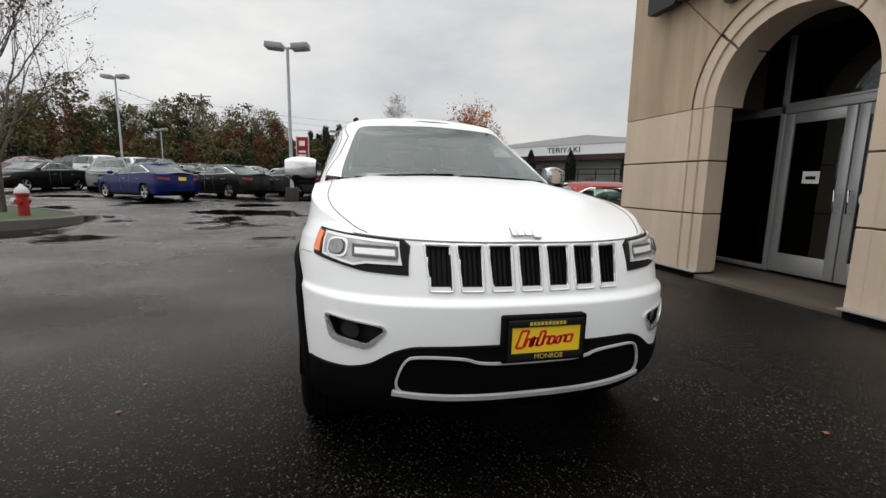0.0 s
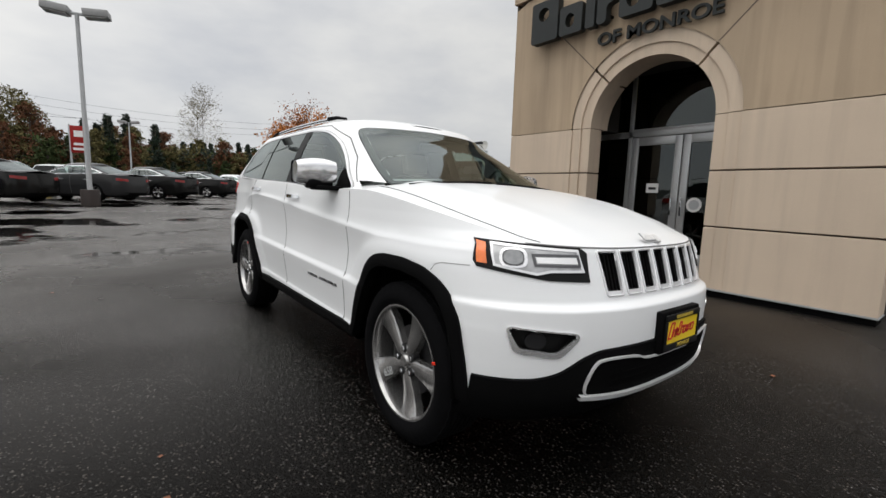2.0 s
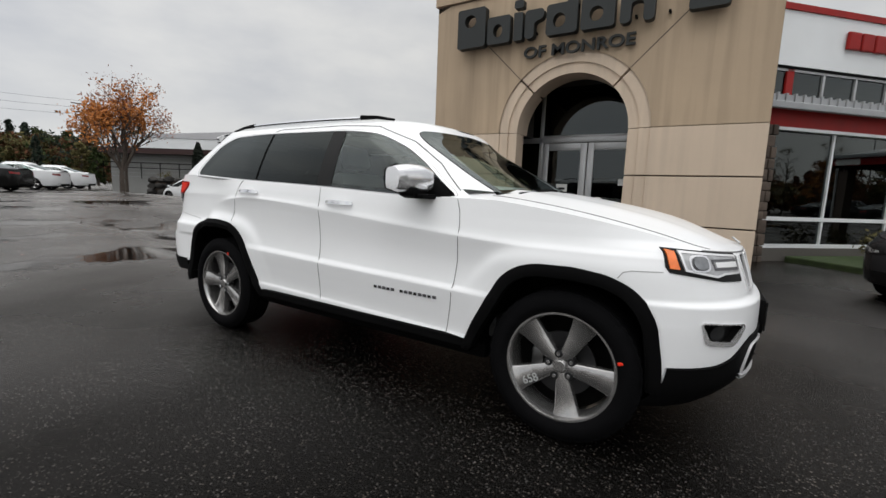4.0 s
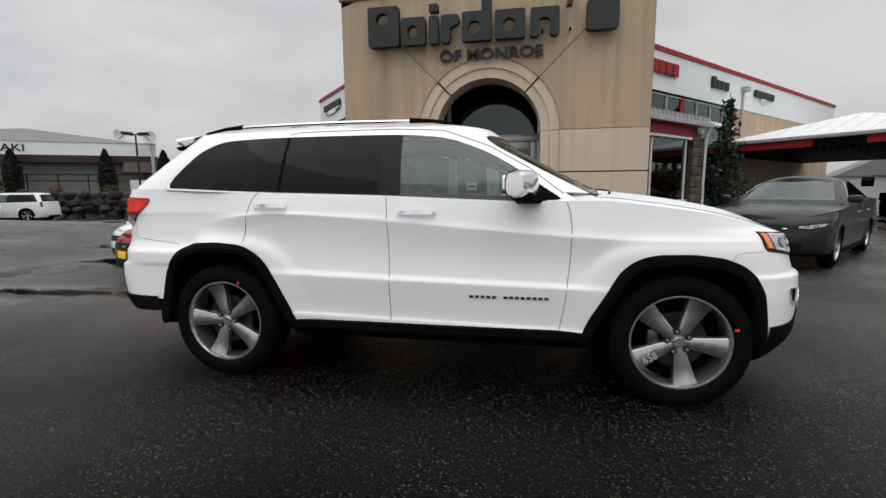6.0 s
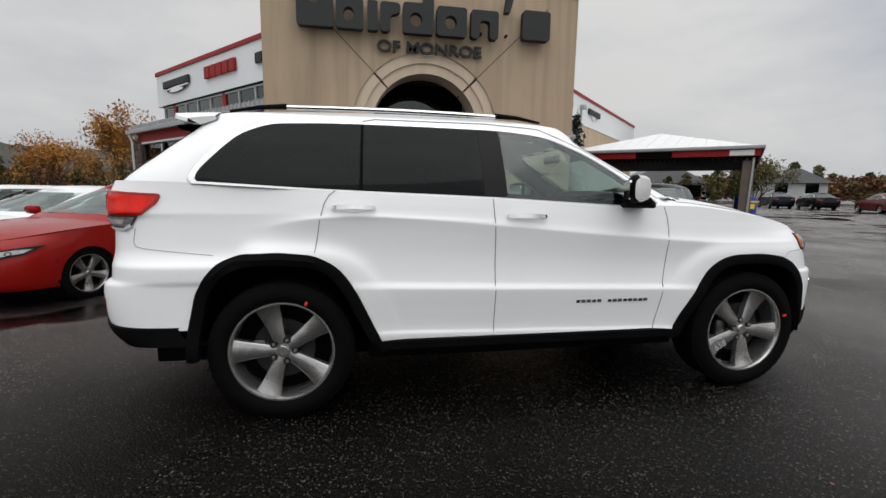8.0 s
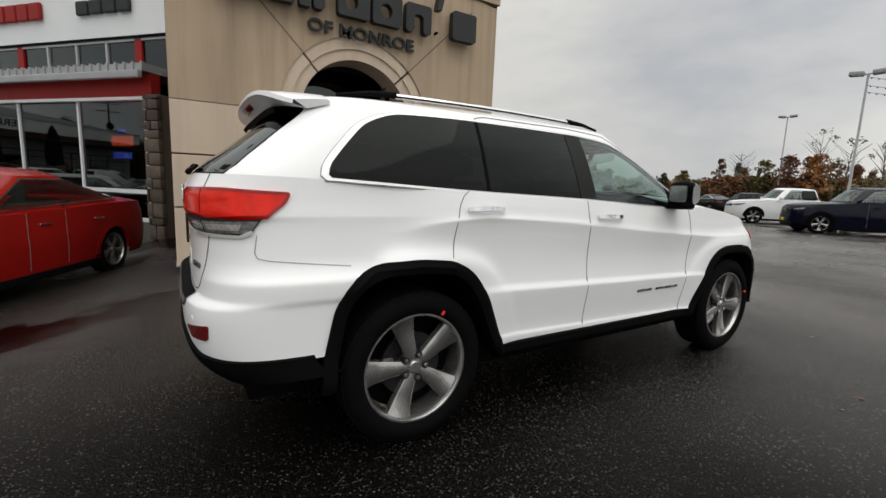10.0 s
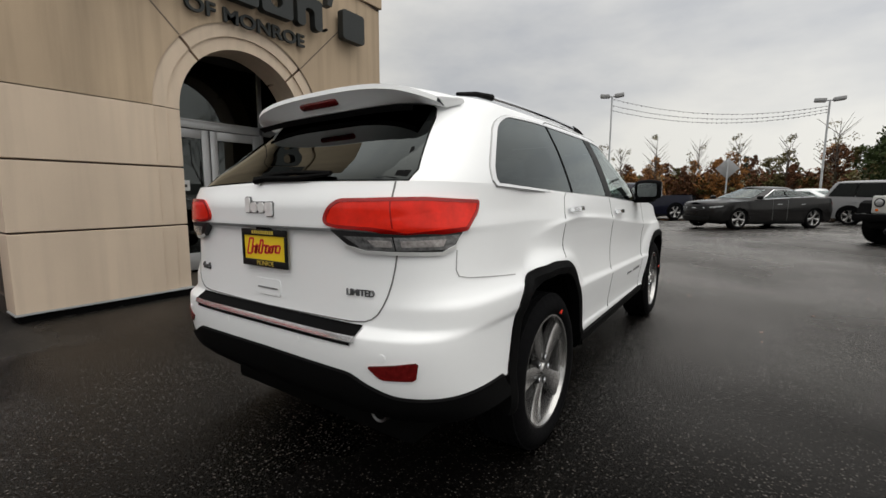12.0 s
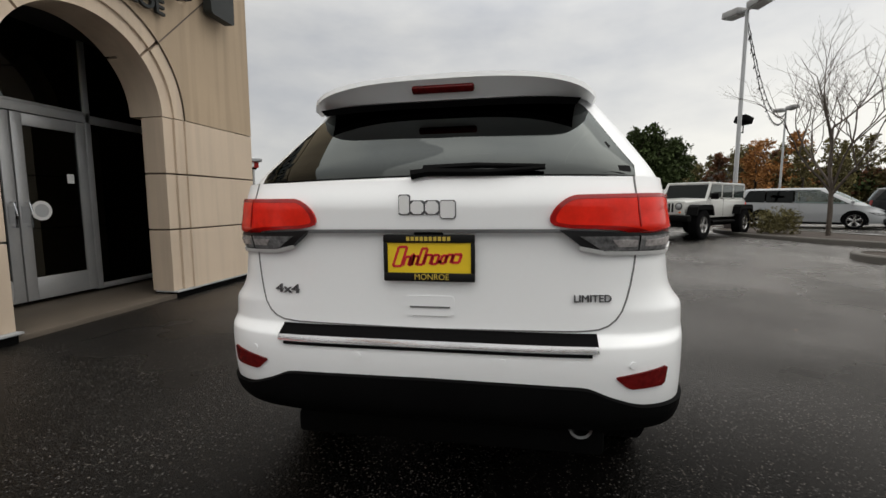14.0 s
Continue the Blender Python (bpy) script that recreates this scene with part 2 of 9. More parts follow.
M["black_print"] = material("black_print", (0.008, 0.008, 0.008), 0.5, var=0.1, spec=0.2)
M["bright_trim"] = material("bright_polished_trim", (0.80, 0.80, 0.81), 0.18, metal=0.4, var=0.04)
M["clear_strip"] = material("clear_lamp_strip", (0.24, 0.24, 0.245), 0.12, metal=0.4, var=0.7, scale=45, bump=0.001, bscale=120)
M["lamp_cell"] = material("clear_faceted_lamp_cell", (0.62, 0.58, 0.57), 0.18, metal=0.45, var=0.45, scale=60, bump=0.0016, bscale=90)
M["semi_chrome"] = material("chromed_plastic", (0.78, 0.78, 0.79), 0.14, metal=0.75, var=0.05)
M["exhaust"] = material("dull_exhaust_steel", (0.10, 0.10, 0.10), 0.35, metal=0.9, var=0.2)
M["dark_badge"] = material("dark_badge_edge", (0.09, 0.09, 0.095), 0.4, metal=0.3, var=0.1)
# near-black colour carries the shade of wells, underside and intake
M["well"] = material("shade_black_liner", (0.003, 0.003, 0.003), 0.9, var=0.3, spec=0.04)
M["badge"] = material("bright_badge_metal", (0.86, 0.86, 0.86), 0.35, metal=0.35, var=0.04)
M["gold_print"] = material("gold_print", (0.55, 0.40, 0.06), 0.45, var=0.1)


def rain_streaks(m, strength):
    """Runs of dirt that rain has drawn down a wall, broad and fine."""
    n, l = m.node_tree.nodes, m.node_tree.links
    b = n["Principled BSDF"]
    src = b.inputs["Base Color"].links[0].from_socket
    co = n.new("ShaderNodeTexCoord")
    total = None
    for scale, low, high in (((2.2, 2.2, 0.16), 0.42, 0.68), ((9.0, 9.0, 0.45), 0.48, 0.72)):
        mp, t, r = n.new("ShaderNodeMapping"), n.new("ShaderNodeTexNoise"), n.new("ShaderNodeMapRange")
        mp.inputs["Scale"].default_value = scale
        t.inputs["Scale"].default_value, t.inputs["Detail"].default_value = 1.0, 4
        r.inputs["From Min"].default_value, r.inputs["From Max"].default_value = low, high
        r.inputs["To Min"].default_value, r.inputs["To Max"].default_value = 1.0, 1.0 - strength
        l.new(co.outputs["Object"], mp.inputs["Vector"])
        l.new(mp.outputs["Vector"], t.inputs["Vector"])
        l.new(t.outputs["Fac"], r.inputs["Value"])
        k = n.new("ShaderNodeVectorMath")
        k.operation = "SCALE"
        l.new(total or src, k.inputs[0])
        l.new(r.outputs[0], k.inputs["Scale"])
        total = k.outputs["Vector"]
    l.new(total, b.inputs["Base Color"])
    return m


M["tan"] = rain_streaks(material("tan_stucco", (0.45, 0.345, 0.24), 0.9, var=0.10, scale=0.9, bump=0.0025, bscale=180), 0.16)
M["cream"] = rain_streaks(material("cream_stucco", (0.60, 0.485, 0.375), 0.9, var=0.09, scale=1.1, bump=0.0025, bscale=180), 0.10)
M["groove"] = material("stucco_groove_sealant", (0.13, 0.10, 0.08), 0.9, var=0.2)
M["sign_grey"] = material("dark_green_grey_sign_metal", (0.014, 0.017, 0.017), 0.6, var=0.2, scale=6)
M["white_wall"] = material("white_metal_fascia", (0.72, 0.74, 0.75), 0.6, var=0.06, scale=0.7)
M["red_trim"] = material("dark_red_painted_metal", (0.27, 0.012, 0.010), 0.5, var=0.2, spec=0.25)
M["alu"] = material("aluminium_frame", (0.42, 0.425, 0.43), 0.40, metal=0.5, var=0.1)
M["grey_metal"] = material("grey_sheet_metal", (0.33, 0.34, 0.35), 0.5, var=0.12)
M["roof_white"] = material("white_standing_seam_roof", (0.66, 0.67, 0.67), 0.5, var=0.06)
# near-black colour stands in for the shade inside the rooms
M["dark_room"] = material("interior_painted_dim", (0.018, 0.015, 0.014), 0.9, var=0.3)
M["pane"] = glass("shop_window_glass", (0.16, 0.17, 0.18), 0.01, 0.06)
M["concrete"] = material("worn_wet_concrete", (0.10, 0.092, 0.082), 0.7, var=0.25, scale=1.4, bump=0.003, bscale=90)
M["lamp_base"] = material("dark_wet_lamp_base", (0.030, 0.022, 0.020), 0.75, var=0.3, scale=4, bump=0.003, bscale=70)
M["threshold"] = material("wet_stained_threshold", (0.085, 0.068, 0.052), 0.7, var=0.35, scale=2.5, bump=0.002, bscale=80)
M["stone"] = material("field_stone", (0.085, 0.064, 0.050), 0.85, var=0.45, scale=5, bump=0.01, bscale=25, rand=0.35)
M["flank_stone"] = material("shade_brown_field_stone", (0.050, 0.036, 0.027), 0.8, var=0.45, scale=5, bump=0.008, bscale=25, rand=0.4)
M["rock"] = material("grey_basalt_rock", (0.017, 0.0155, 0.0135), 0.85, var=0.7, scale=2.5, bump=0.03, bscale=7, rand=0.8)
M["dish_grey"] = material("pale_enamelled_steel", (0.50, 0.50, 0.47), 0.6, var=0.12)
M["cypress"] = material("cypress_sprays", (0.008, 0.014, 0.008), 0.9, var=0.5, scale=1.5)
M["lamp_dark"] = material("dark_bronze_lamp_paint", (0.012, 0.012, 0.013), 0.6, var=0.2)
M["galv"] = material("grey_painted_steel_pole", (0.44, 0.45, 0.46), 0.5, var=0.1)
M["lamp_head"] = material("weathered_lamp_housing", (0.30, 0.30, 0.30), 0.5, var=0.2)
M["car_paint"] = material("car_paint", (1, 1, 1), 0.20, coat=0.16, var=0.04, tint=True, spec=0.20)
M["bark"] = material("bark", (0.085, 0.068, 0.055), 0.9, var=0.4, scale=9, bump=0.01, bscale=40)
M["grass"] = material("wet_grass", (0.042, 0.066, 0.02), 0.8, var=0.5, scale=4, bump=0.02, bscale=60)
M["leaf_green"] = material("dark_green_leaves", (0.040, 0.056, 0.020), 0.8, var=0.5, scale=0.8, spec=0.12)
M["leaf_pale"] = material("thin_grey_olive_leaves", (0.20, 0.18, 0.12), 0.8, var=0.4, scale=0.8, spec=0.1)
M["leaf_olive"] = material("olive_leaves", (0.115, 0.100, 0.042), 0.8, var=0.5, scale=0.8, spec=0.12)
M["leaf_orange"] = material("orange_autumn_leaves", (0.42, 0.15, 0.03), 0.7, var=0.5, scale=1.5)
M["leaf_gold"] = material("golden_brown_leaves", (0.33, 0.145, 0.022), 0.75, var=0.6, scale=1.2)
M["leaf_rust"] = material("rust_red_leaves", (0.120, 0.056, 0.030), 0.8, var=0.5, scale=1.0, spec=0.12)
M["leaf_amber"] = material("dull_amber_leaves", (0.27, 0.125, 0.042), 0.8, var=0.5, scale=1.0, spec=0.12)
M["eave_red"] = material("dark_wet_red_eave", (0.030, 0.010, 0.009), 0.5, var=0.15)
# grey siding with the shade under the eave mixed into its colour
M["eave_shade_siding"] = material("shade_dulled_siding", (0.23, 0.232, 0.225), 0.8, var=0.15, scale=0.6)
M["leaf_fallen"] = material("wet_fallen_leaves", (0.17, 0.055, 0.022), 0.6, var=0.5, scale=9)
M["leaf_pink"] = material("faded_pink_leaves", (0.36, 0.20, 0.15), 0.7, var=0.4, scale=1.5)
M["needle"] = material("conifer_needles", (0.016, 0.028, 0.016), 0.85, var=0.5, scale=1.5)
M["hill"] = material("wooded_hill", (0.030, 0.033, 0.027), 0.95, var=0.5, scale=0.05)
M["hydrant_red"] = material("red_hydrant_paint", (0.30, 0.012, 0.010), 0.5, var=0.25, scale=10)
M["hydrant_cap"] = material("silver_hydrant_paint", (0.55, 0.55, 0.53), 0.45, var=0.2, scale=10)
M["tube_light"] = material("fluorescent_tube", (1.0, 0.82, 0.35), 0.5, var=0.02, emit=1.6)
M["neon_blue"] = material("blue_neon", (0.10, 0.16, 0.9), 0.5, var=0.02, emit=7.0)
M["neon_red"] = material("red_neon", (0.9, 0.10, 0.03), 0.5, var=0.02, emit=7.0)
M["brown_wall"] = material("brown_painted_siding", (0.13, 0.10, 0.085), 0.8, var=0.2)
M["grey_siding"] = material("pale_grey_siding", (0.42, 0.43, 0.43), 0.8, var=0.12, scale=0.6)
M["grey_roof"] = material("grey_roof_membrane", (0.17, 0.17, 0.175), 0.8, var=0.15, scale=0.5)
M["neon_tag"] = material("red_tag", (0.75, 0.03, 0.01), 0.5, var=0.05)
M["blue_print"] = material("blue_print", (0.02, 0.05, 0.30), 0.5, var=0.3, scale=5)
M["white_print"] = material("white_print", (0.75, 0.75, 0.74), 0.5, var=0.05)
M["soil"] = material("bark_mulch", (0.045, 0.032, 0.024), 0.95, var=0.5, scale=12, bump=0.02, bscale=40)


# ---------------------------------------------------------------- mesh helpers
def thing(name, label, category, group="", m=None, kind=""):
    ob = tagged(new(name), label, category, group, kind)
    if m is not None:
        ob.matrix_basis = m
    return ob


def part(name, bm, mat, parent=None, label="", smooth=True):
    """Links a bmesh as one mesh object under a thing or a part."""
    me = bpy.data.meshes.new(name)
    bmesh.ops.recalc_face_normals(bm, faces=bm.faces) if len(bm.faces) < 60000 else None
    bm.to_mesh(me)
    bm.free()
    for mm in mat if isinstance(mat, (list, tuple)) else [mat]:
        me.materials.append(mm)
    if smooth:
        me.shade_smooth()
        me.set_sharp_from_angle(angle=radians(38))
    ob = new(name, me)
    ob.parent = parent
    if label:
        ob["label"] = label
    return ob


def solo(name, bm, mat, label, category, group="", kind="", smooth=True, m=None):
    ob = part(name, bm, mat, None, "", smooth)
    if m is not None:
        ob.matrix_basis = m
    return tagged(ob, label, category, group, kind)


def box(bm, x0, x1, y0, y1, z0, z1, bevel=0.0, m=None):
    r = bmesh.ops.create_cube(bm, size=1.0)
    vs = r["verts"]
    for v in vs:
        v.co = Vector(((x0 + x1) / 2 + v.co.x * (x1 - x0), (y0 + y1) / 2 + v.co.y * (y1 - y0), (z0 + z1) / 2 + v.co.z * (z1 - z0)))
    if bevel:
        es = list({e for v in vs for e in v.link_edges})
        out = bmesh.ops.bevel(bm, geom=es, offset=bevel, segments=2, affect="EDGES", profile=0.5)
        vs = list({v for f in out["faces"] for v in f.verts} | {v for v in vs if v.is_valid})
    if m is not None:
        bmesh.ops.transform(bm, matrix=m, verts=vs)
    return bm


def boxes(*rows, bevel=0.0, m=None):
    bm = bmesh.new()
    for r in rows:
        box(bm, *r, bevel=bevel, m=m)
    return bm


def lathe(bm, profile, n=32, m=None, angle=2 * math.pi):
    """Turns (radius, height) pairs about z."""
    rings = []
    for k in range(n):
        a = angle * k / n
        rings.append([bm.verts.new((r * math.cos(a), r * math.sin(a), h)) for r, h in profile])
    for k in range(n):
        p, q = rings[k], rings[(k + 1) % n]
        for i in range(len(profile) - 1):
            if profile[i][0] < 1e-6 and profile[i + 1][0] < 1e-6:
                continue
            try:
                bm.faces.new((p[i], q[i], q[i + 1], p[i + 1]))
            except ValueError:
                pass
    vs = [v for r in rings for v in r]
    if m is not None:
        bmesh.ops.transform(bm, matrix=m, verts=vs)
    bmesh.ops.remove_doubles(bm, verts=vs, dist=1e-5)
    return bm


def tube(bm, pts, r, n=8, closed=False, taper=None):
    pts = [Vector(p) for p in pts]
    rings, up = [], Vector((0, 0, 1))
    for i, p in enumerate(pts):
        a = pts[i - 1] if i or closed else p
        b = pts[(i + 1) % len(pts)] if i < len(pts) - 1 or closed else p
        d = (b - a).normalized()
        s = d.cross(up)
        s = (s if s.length > 1e-3 else d.cross(Vector((1, 0, 0)))).normalized()
        u = s.cross(d)
        k = r if taper is None else r + (taper - r) * i / (len(pts) - 1)
        rings.append([bm.verts.new(p + (s * math.cos(t) + u * math.sin(t)) * k) for t in (2 * math.pi * j / n for j in range(n))])
    for i in range(len(pts) - (0 if closed else 1)):
        p, q = rings[i], rings[(i + 1) % len(pts)]
        for j in range(n):
            bm.faces.new((p[j], p[(j + 1) % n], q[(j + 1) % n], q[j]))
    if not closed:
        bm.faces.new(rings[0][::-1]), bm.faces.new(rings[-1])
    return bm


def prism(bm, pts, depth, m=None):
    """Extrudes a polygon of (x, y) by depth along z."""
    a = [bm.verts.new((x, y, 0)) for x, y in pts]
    b = [bm.verts.new((x, y, depth)) for x, y in pts]
    bm.faces.new(a[::-1]), bm.faces.new(b)
    for i in range(len(pts)):
        j = (i + 1) % len(pts)
        bm.faces.new((a[i], a[j], b[j], b[i]))
    if m is not None:
        bmesh.ops.transform(bm, matrix=m, verts=a + b)
    return bm


def curve_table(*pairs):
    """Smooth monotone curve through (input, value) pairs."""
    xs, ys = [np.array(c, float) for c in zip(*pairs)]
    h, d = np.diff(xs), np.diff(ys) / np.diff(xs)
    t = np.zeros_like(xs)
    for i in range(1, len(xs) - 1):
        if d[i - 1] * d[i] > 0:
            w1, w2 = 2 * h[i] + h[i - 1], h[i] + 2 * h[i - 1]
            t[i] = (w1 + w2) / (w1 / d[i - 1] + w2 / d[i])
    t[0], t[-1] = d[0], d[-1]

    def value(x):
        x = min(max(x, xs[0]), xs[-1])
        i = min(int(np.searchsorted(xs, x, side="right")) - 1, len(h) - 1)
        s = (x - xs[i]) / h[i]
        return float(ys[i] * (1 + 2 * s) * (1 - s) ** 2 + t[i] * h[i] * s * (1 - s) ** 2 + ys[i + 1] * s * s * (3 - 2 * s) + t[i + 1] * h[i] * s * s * (s - 1))
    return value


def chaikin(pts, closed=True, n=2):
    for _ in range(n):
        out = [] if closed else [pts[0]]
        for i in range(len(pts) if closed else len(pts) - 1):
            a, b = pts[i], pts[(i + 1) % len(pts)]
            out += [(a[0] * 0.75 + b[0] * 0.25, a[1] * 0.75 + b[1] * 0.25), (a[0] * 0.25 + b[0] * 0.75, a[1] * 0.25 + b[1] * 0.75)]
        pts = out if closed else out + [pts[-1]]
    return pts


def dense(pts, step, closed=True):
    out = []
    for i in range(len(pts) if closed else len(pts) - 1):
        a, b = pts[i], pts[(i + 1) % len(pts)]
        k = max(1, int(math.hypot(b[0] - a[0], b[1] - a[1]) / step))
        out += [(a[0] + (b[0] - a[0]) * j / k, a[1] + (b[1] - a[1]) * j / k) for j in range(k)]
    return out if closed else out + [pts[-1]]


def inside(p, poly):
    c, j = False, len(poly) - 1
    for i in range(len(poly)):
        (xi, yi), (xj, yj) = poly[i], poly[j]
        if (yi > p[1]) != (yj > p[1]) and p[0] < (xj - xi) * (p[1] - yi) / (yj - yi) + xi:
            c = not c
        j = i
    return c


def inset(pts, w):
    """Moves a closed outline inwards by w."""
    area = sum(pts[i - 1][0] * pts[i][1] - pts[i][0] * pts[i - 1][1] for i in range(len(pts)))
    s, out = (1 if area > 0 else -1), []
    for i in range(len(pts)):
        a, b, c = Vector(pts[i - 1]), Vector(pts[i]), Vector(pts[(i + 1) % len(pts)])
        d1, d2 = (b - a).normalized(), (c - b).normalized()
        n1, n2 = Vector((-d1.y, d1.x)), Vector((-d2.y, d2.x))
        k = (n1 + n2)
        k = k / max(k.length_squared / 2, 0.4)
        out.append(tuple(b + k * w * s))
    return out


class Stack:
    """A body as a stack of level outlines: rounded ends, widths that change along it and upwards."""

    def __init__(self, xf, xr, wide, cf, cr, nf, nr):
        self.xf, self.xr, self.wide, self.cf, self.cr, self.nf, self.nr = xf, xr, wide, cf, cr, nf, nr

    def at(self, a, z):
        """a: 0 front middle, 1 front corner's end, 2 rear corner's start, 3 rear middle."""
        x1, x2 = self.xf(z) - self.cf, self.xr(z) + self.cr
        if a <= 1:
            c, s = math.cos(a * math.pi / 2), math.sin(a * math.pi / 2)
            return x1 + self.cf * max(c, 0) ** (2 / self.nf), self.wide(x1, z) * max(s, 0) ** (2 / self.nf)
        if a >= 2:
            c, s = math.cos((3 - a) * math.pi / 2), math.sin((3 - a) * math.pi / 2)
            return x2 - self.cr * max(c, 0) ** (2 / self.nr), self.wide(x2, z) * max(s, 0) ** (2 / self.nr)
        x = x1 + (x2 - x1) * (a - 1)
        return x, self.wide(x, z)

    def along(self, x, z):
        """The station a at which the outline passes x."""
        x1, x2 = self.xf(z) - self.cf, self.xr(z) + self.cr
        if x > x1:
            return math.acos(min(1, (x - x1) / self.cf) ** (self.nf / 2)) * 2 / math.pi
        if x < x2:
            return 3 - math.acos(min(1, (x2 - x) / self.cr) ** (self.nr / 2)) * 2 / math.pi
        return 1 + (x - x1) / (x2 - x1)

    def across(self, y, z, rear=False):
        x1 = self.xr(z) + self.cr if rear else self.xf(z) - self.cf
        q = min(1.0, abs(y) / self.wide(x1, z))
        k = math.asin(q ** ((self.nr if rear else self.nf) / 2)) * 2 / math.pi
        return 3 - k if rear else k

    def point(self, a, z, off=0.0, side=1):
        x, y = self.at(a, z)
        if off:
            e = 0.004
            p, q = self.at(max(a - e, 0), z), self.at(min(a + e, 3), z)
            u = self.at(a, z + 0.008)
            t, v = Vector((q[0] - p[0], q[1] - p[1], 0)), Vector((u[0] - x, u[1] - y, 0.008))
            n = t.cross(v)
            n = n.normalized() if n.length else Vector((1, 0, 0))
            if a < 0.02 or a > 2.98:
                n.y = 0
            x, y, z = x + n.x * off, y + n.y * off, z + n.z * off
        return Vector((x, y * side, z))

    # maps of flat outlines on the skin
    def on_side(self, side):
        return lambda p, off: self.point(self.along(p[0], p[1]), p[1], off, side)

    def on_front(self):
        return lambda p, off: self.point(self.across(p[0], p[1]), p[1], off, 1 if p[0] >= 0 else -1)

    def on_rear(self):
        return lambda p, off: self.point(self.across(p[0], p[1], True), p[1], off, 1 if p[0] >= 0 else -1)

    def on_corner(self, side):
        return lambda p, off: self.point(p[0], p[1], off, side)


def skin(stack, stations, levels, low, high, keep=None):
    """Half a skin between two heights, mirrored to the other side."""
    bm = bmesh.new()
    for side in (1, -1):
        rows = []
        for a in stations:
            z0, z1 = low(a), high(a)
            rows.append([bm.verts.new(stack.point(a, z0 + (z1 - z0) * k / levels, 0, side)) for k in range(levels + 1)])
        for i in range(len(stations) - 1):
            for k in range(levels):
                f = (rows[i][k], rows[i + 1][k], rows[i + 1][k + 1], rows[i][k + 1])
                c = sum((v.co for v in f), Vector()) / 4
                if keep is None or keep(c):
                    bm.faces.new(f if side > 0 else f[::-1])
    bmesh.ops.remove_doubles(bm, verts=bm.verts, dist=0.0008)
    loose = [v for v in bm.verts if not v.link_faces]
    bmesh.ops.delete(bm, geom=loose, context="VERTS")
    return bm


def drape(outline, place, off, rings=5, bm=None, rim=0.012):
    """A filled outline laid on a skin, with a rim that goes down to it."""
    bm = bm or bmesh.new()
    cx, cy = sum(p[0] for p in outline) / len(outline), sum(p[1] for p in outline) / len(outline)
    loops = [[bm.verts.new(place(p, off - rim)) for p in outline]]
    for k in range(rings):
        s = 1 - k / rings
        loops.append([bm.verts.new(place((cx + (p[0] - cx) * s, cy + (p[1] - cy) * s), off)) for p in outline])
    mid = bm.verts.new(place((cx, cy), off))
    n = len(outline)
    for a, b in zip(loops, loops[1:]):
        for i in range(n):
            bm.faces.new((a[i], a[(i + 1) % n], b[(i + 1) % n], b[i]))
    for i in range(n):
        bm.faces.new((loops[-1][i], loops[-1][(i + 1) % n], mid))
    return bm


def ribbon(outer, inner, place, off, rim=0.015, closed=True, bm=None, crown=0.0):
    """A raised band between two outlines with the same number of points."""
    bm = bm or bmesh.new()
    n = len(outer)
    mid = [((p[0] + q[0]) / 2, (p[1] + q[1]) / 2) for p, q in zip(outer, inner)]
    rows = [[bm.verts.new(place(p, o)) for p in ps] for ps, o in ((outer, off - rim), (outer, off), (mid, off + crown), (inner, off), (inner, off - rim))]
    for a, b in zip(rows, rows[1:]):
        for i in range(n if closed else n - 1):
            bm.faces.new((a[i], a[(i + 1) % n], b[(i + 1) % n], b[i]))
    return bm


def line(path, place, width, off, closed=False, bm=None, rim=0.006):
    """A narrow band along a path on a skin."""
    a, b = [], []
    n = len(path)
    for i in range(n):
        p = path[i - 1] if i or closed else path[i]
        q = path[(i + 1) % n] if i < n - 1 or closed else path[i]
        d = Vector((q[0] - p[0], q[1] - p[1])).normalized()
        a.append((path[i][0] - d.y * width / 2, path[i][1] + d.x * width / 2))
        b.append((path[i][0] + d.y * width / 2, path[i][1] - d.x * width / 2))
    return ribbon(a, b, place, off, rim, closed, bm)


def rounded(x0, x1, y0, y1, r=0.015, n=2):
    return chaikin(dense([(x0, y0), (x1, y0), (x1, y1), (x0, y1)], r * 2.0), True, n)


def flat_text(name, text, size, mat, parent, m, depth=0.004, bold=0.0):
    cu = bpy.data.curves.new(name, "FONT")
    cu.body, cu.size, cu.extrude, cu.align_x, cu.align_y = text, size, depth, "CENTER", "CENTER"
    cu.offset = bold
    cu.materials.append(mat)
    ob = new(name, cu)
    ob.parent, ob.matrix_basis = parent, m
    return ob


# ---------------------------------------------------------------- ground
def smooth(t):
    t = min(1, max(0, t))
    return t * t * (3 - 2 * t)


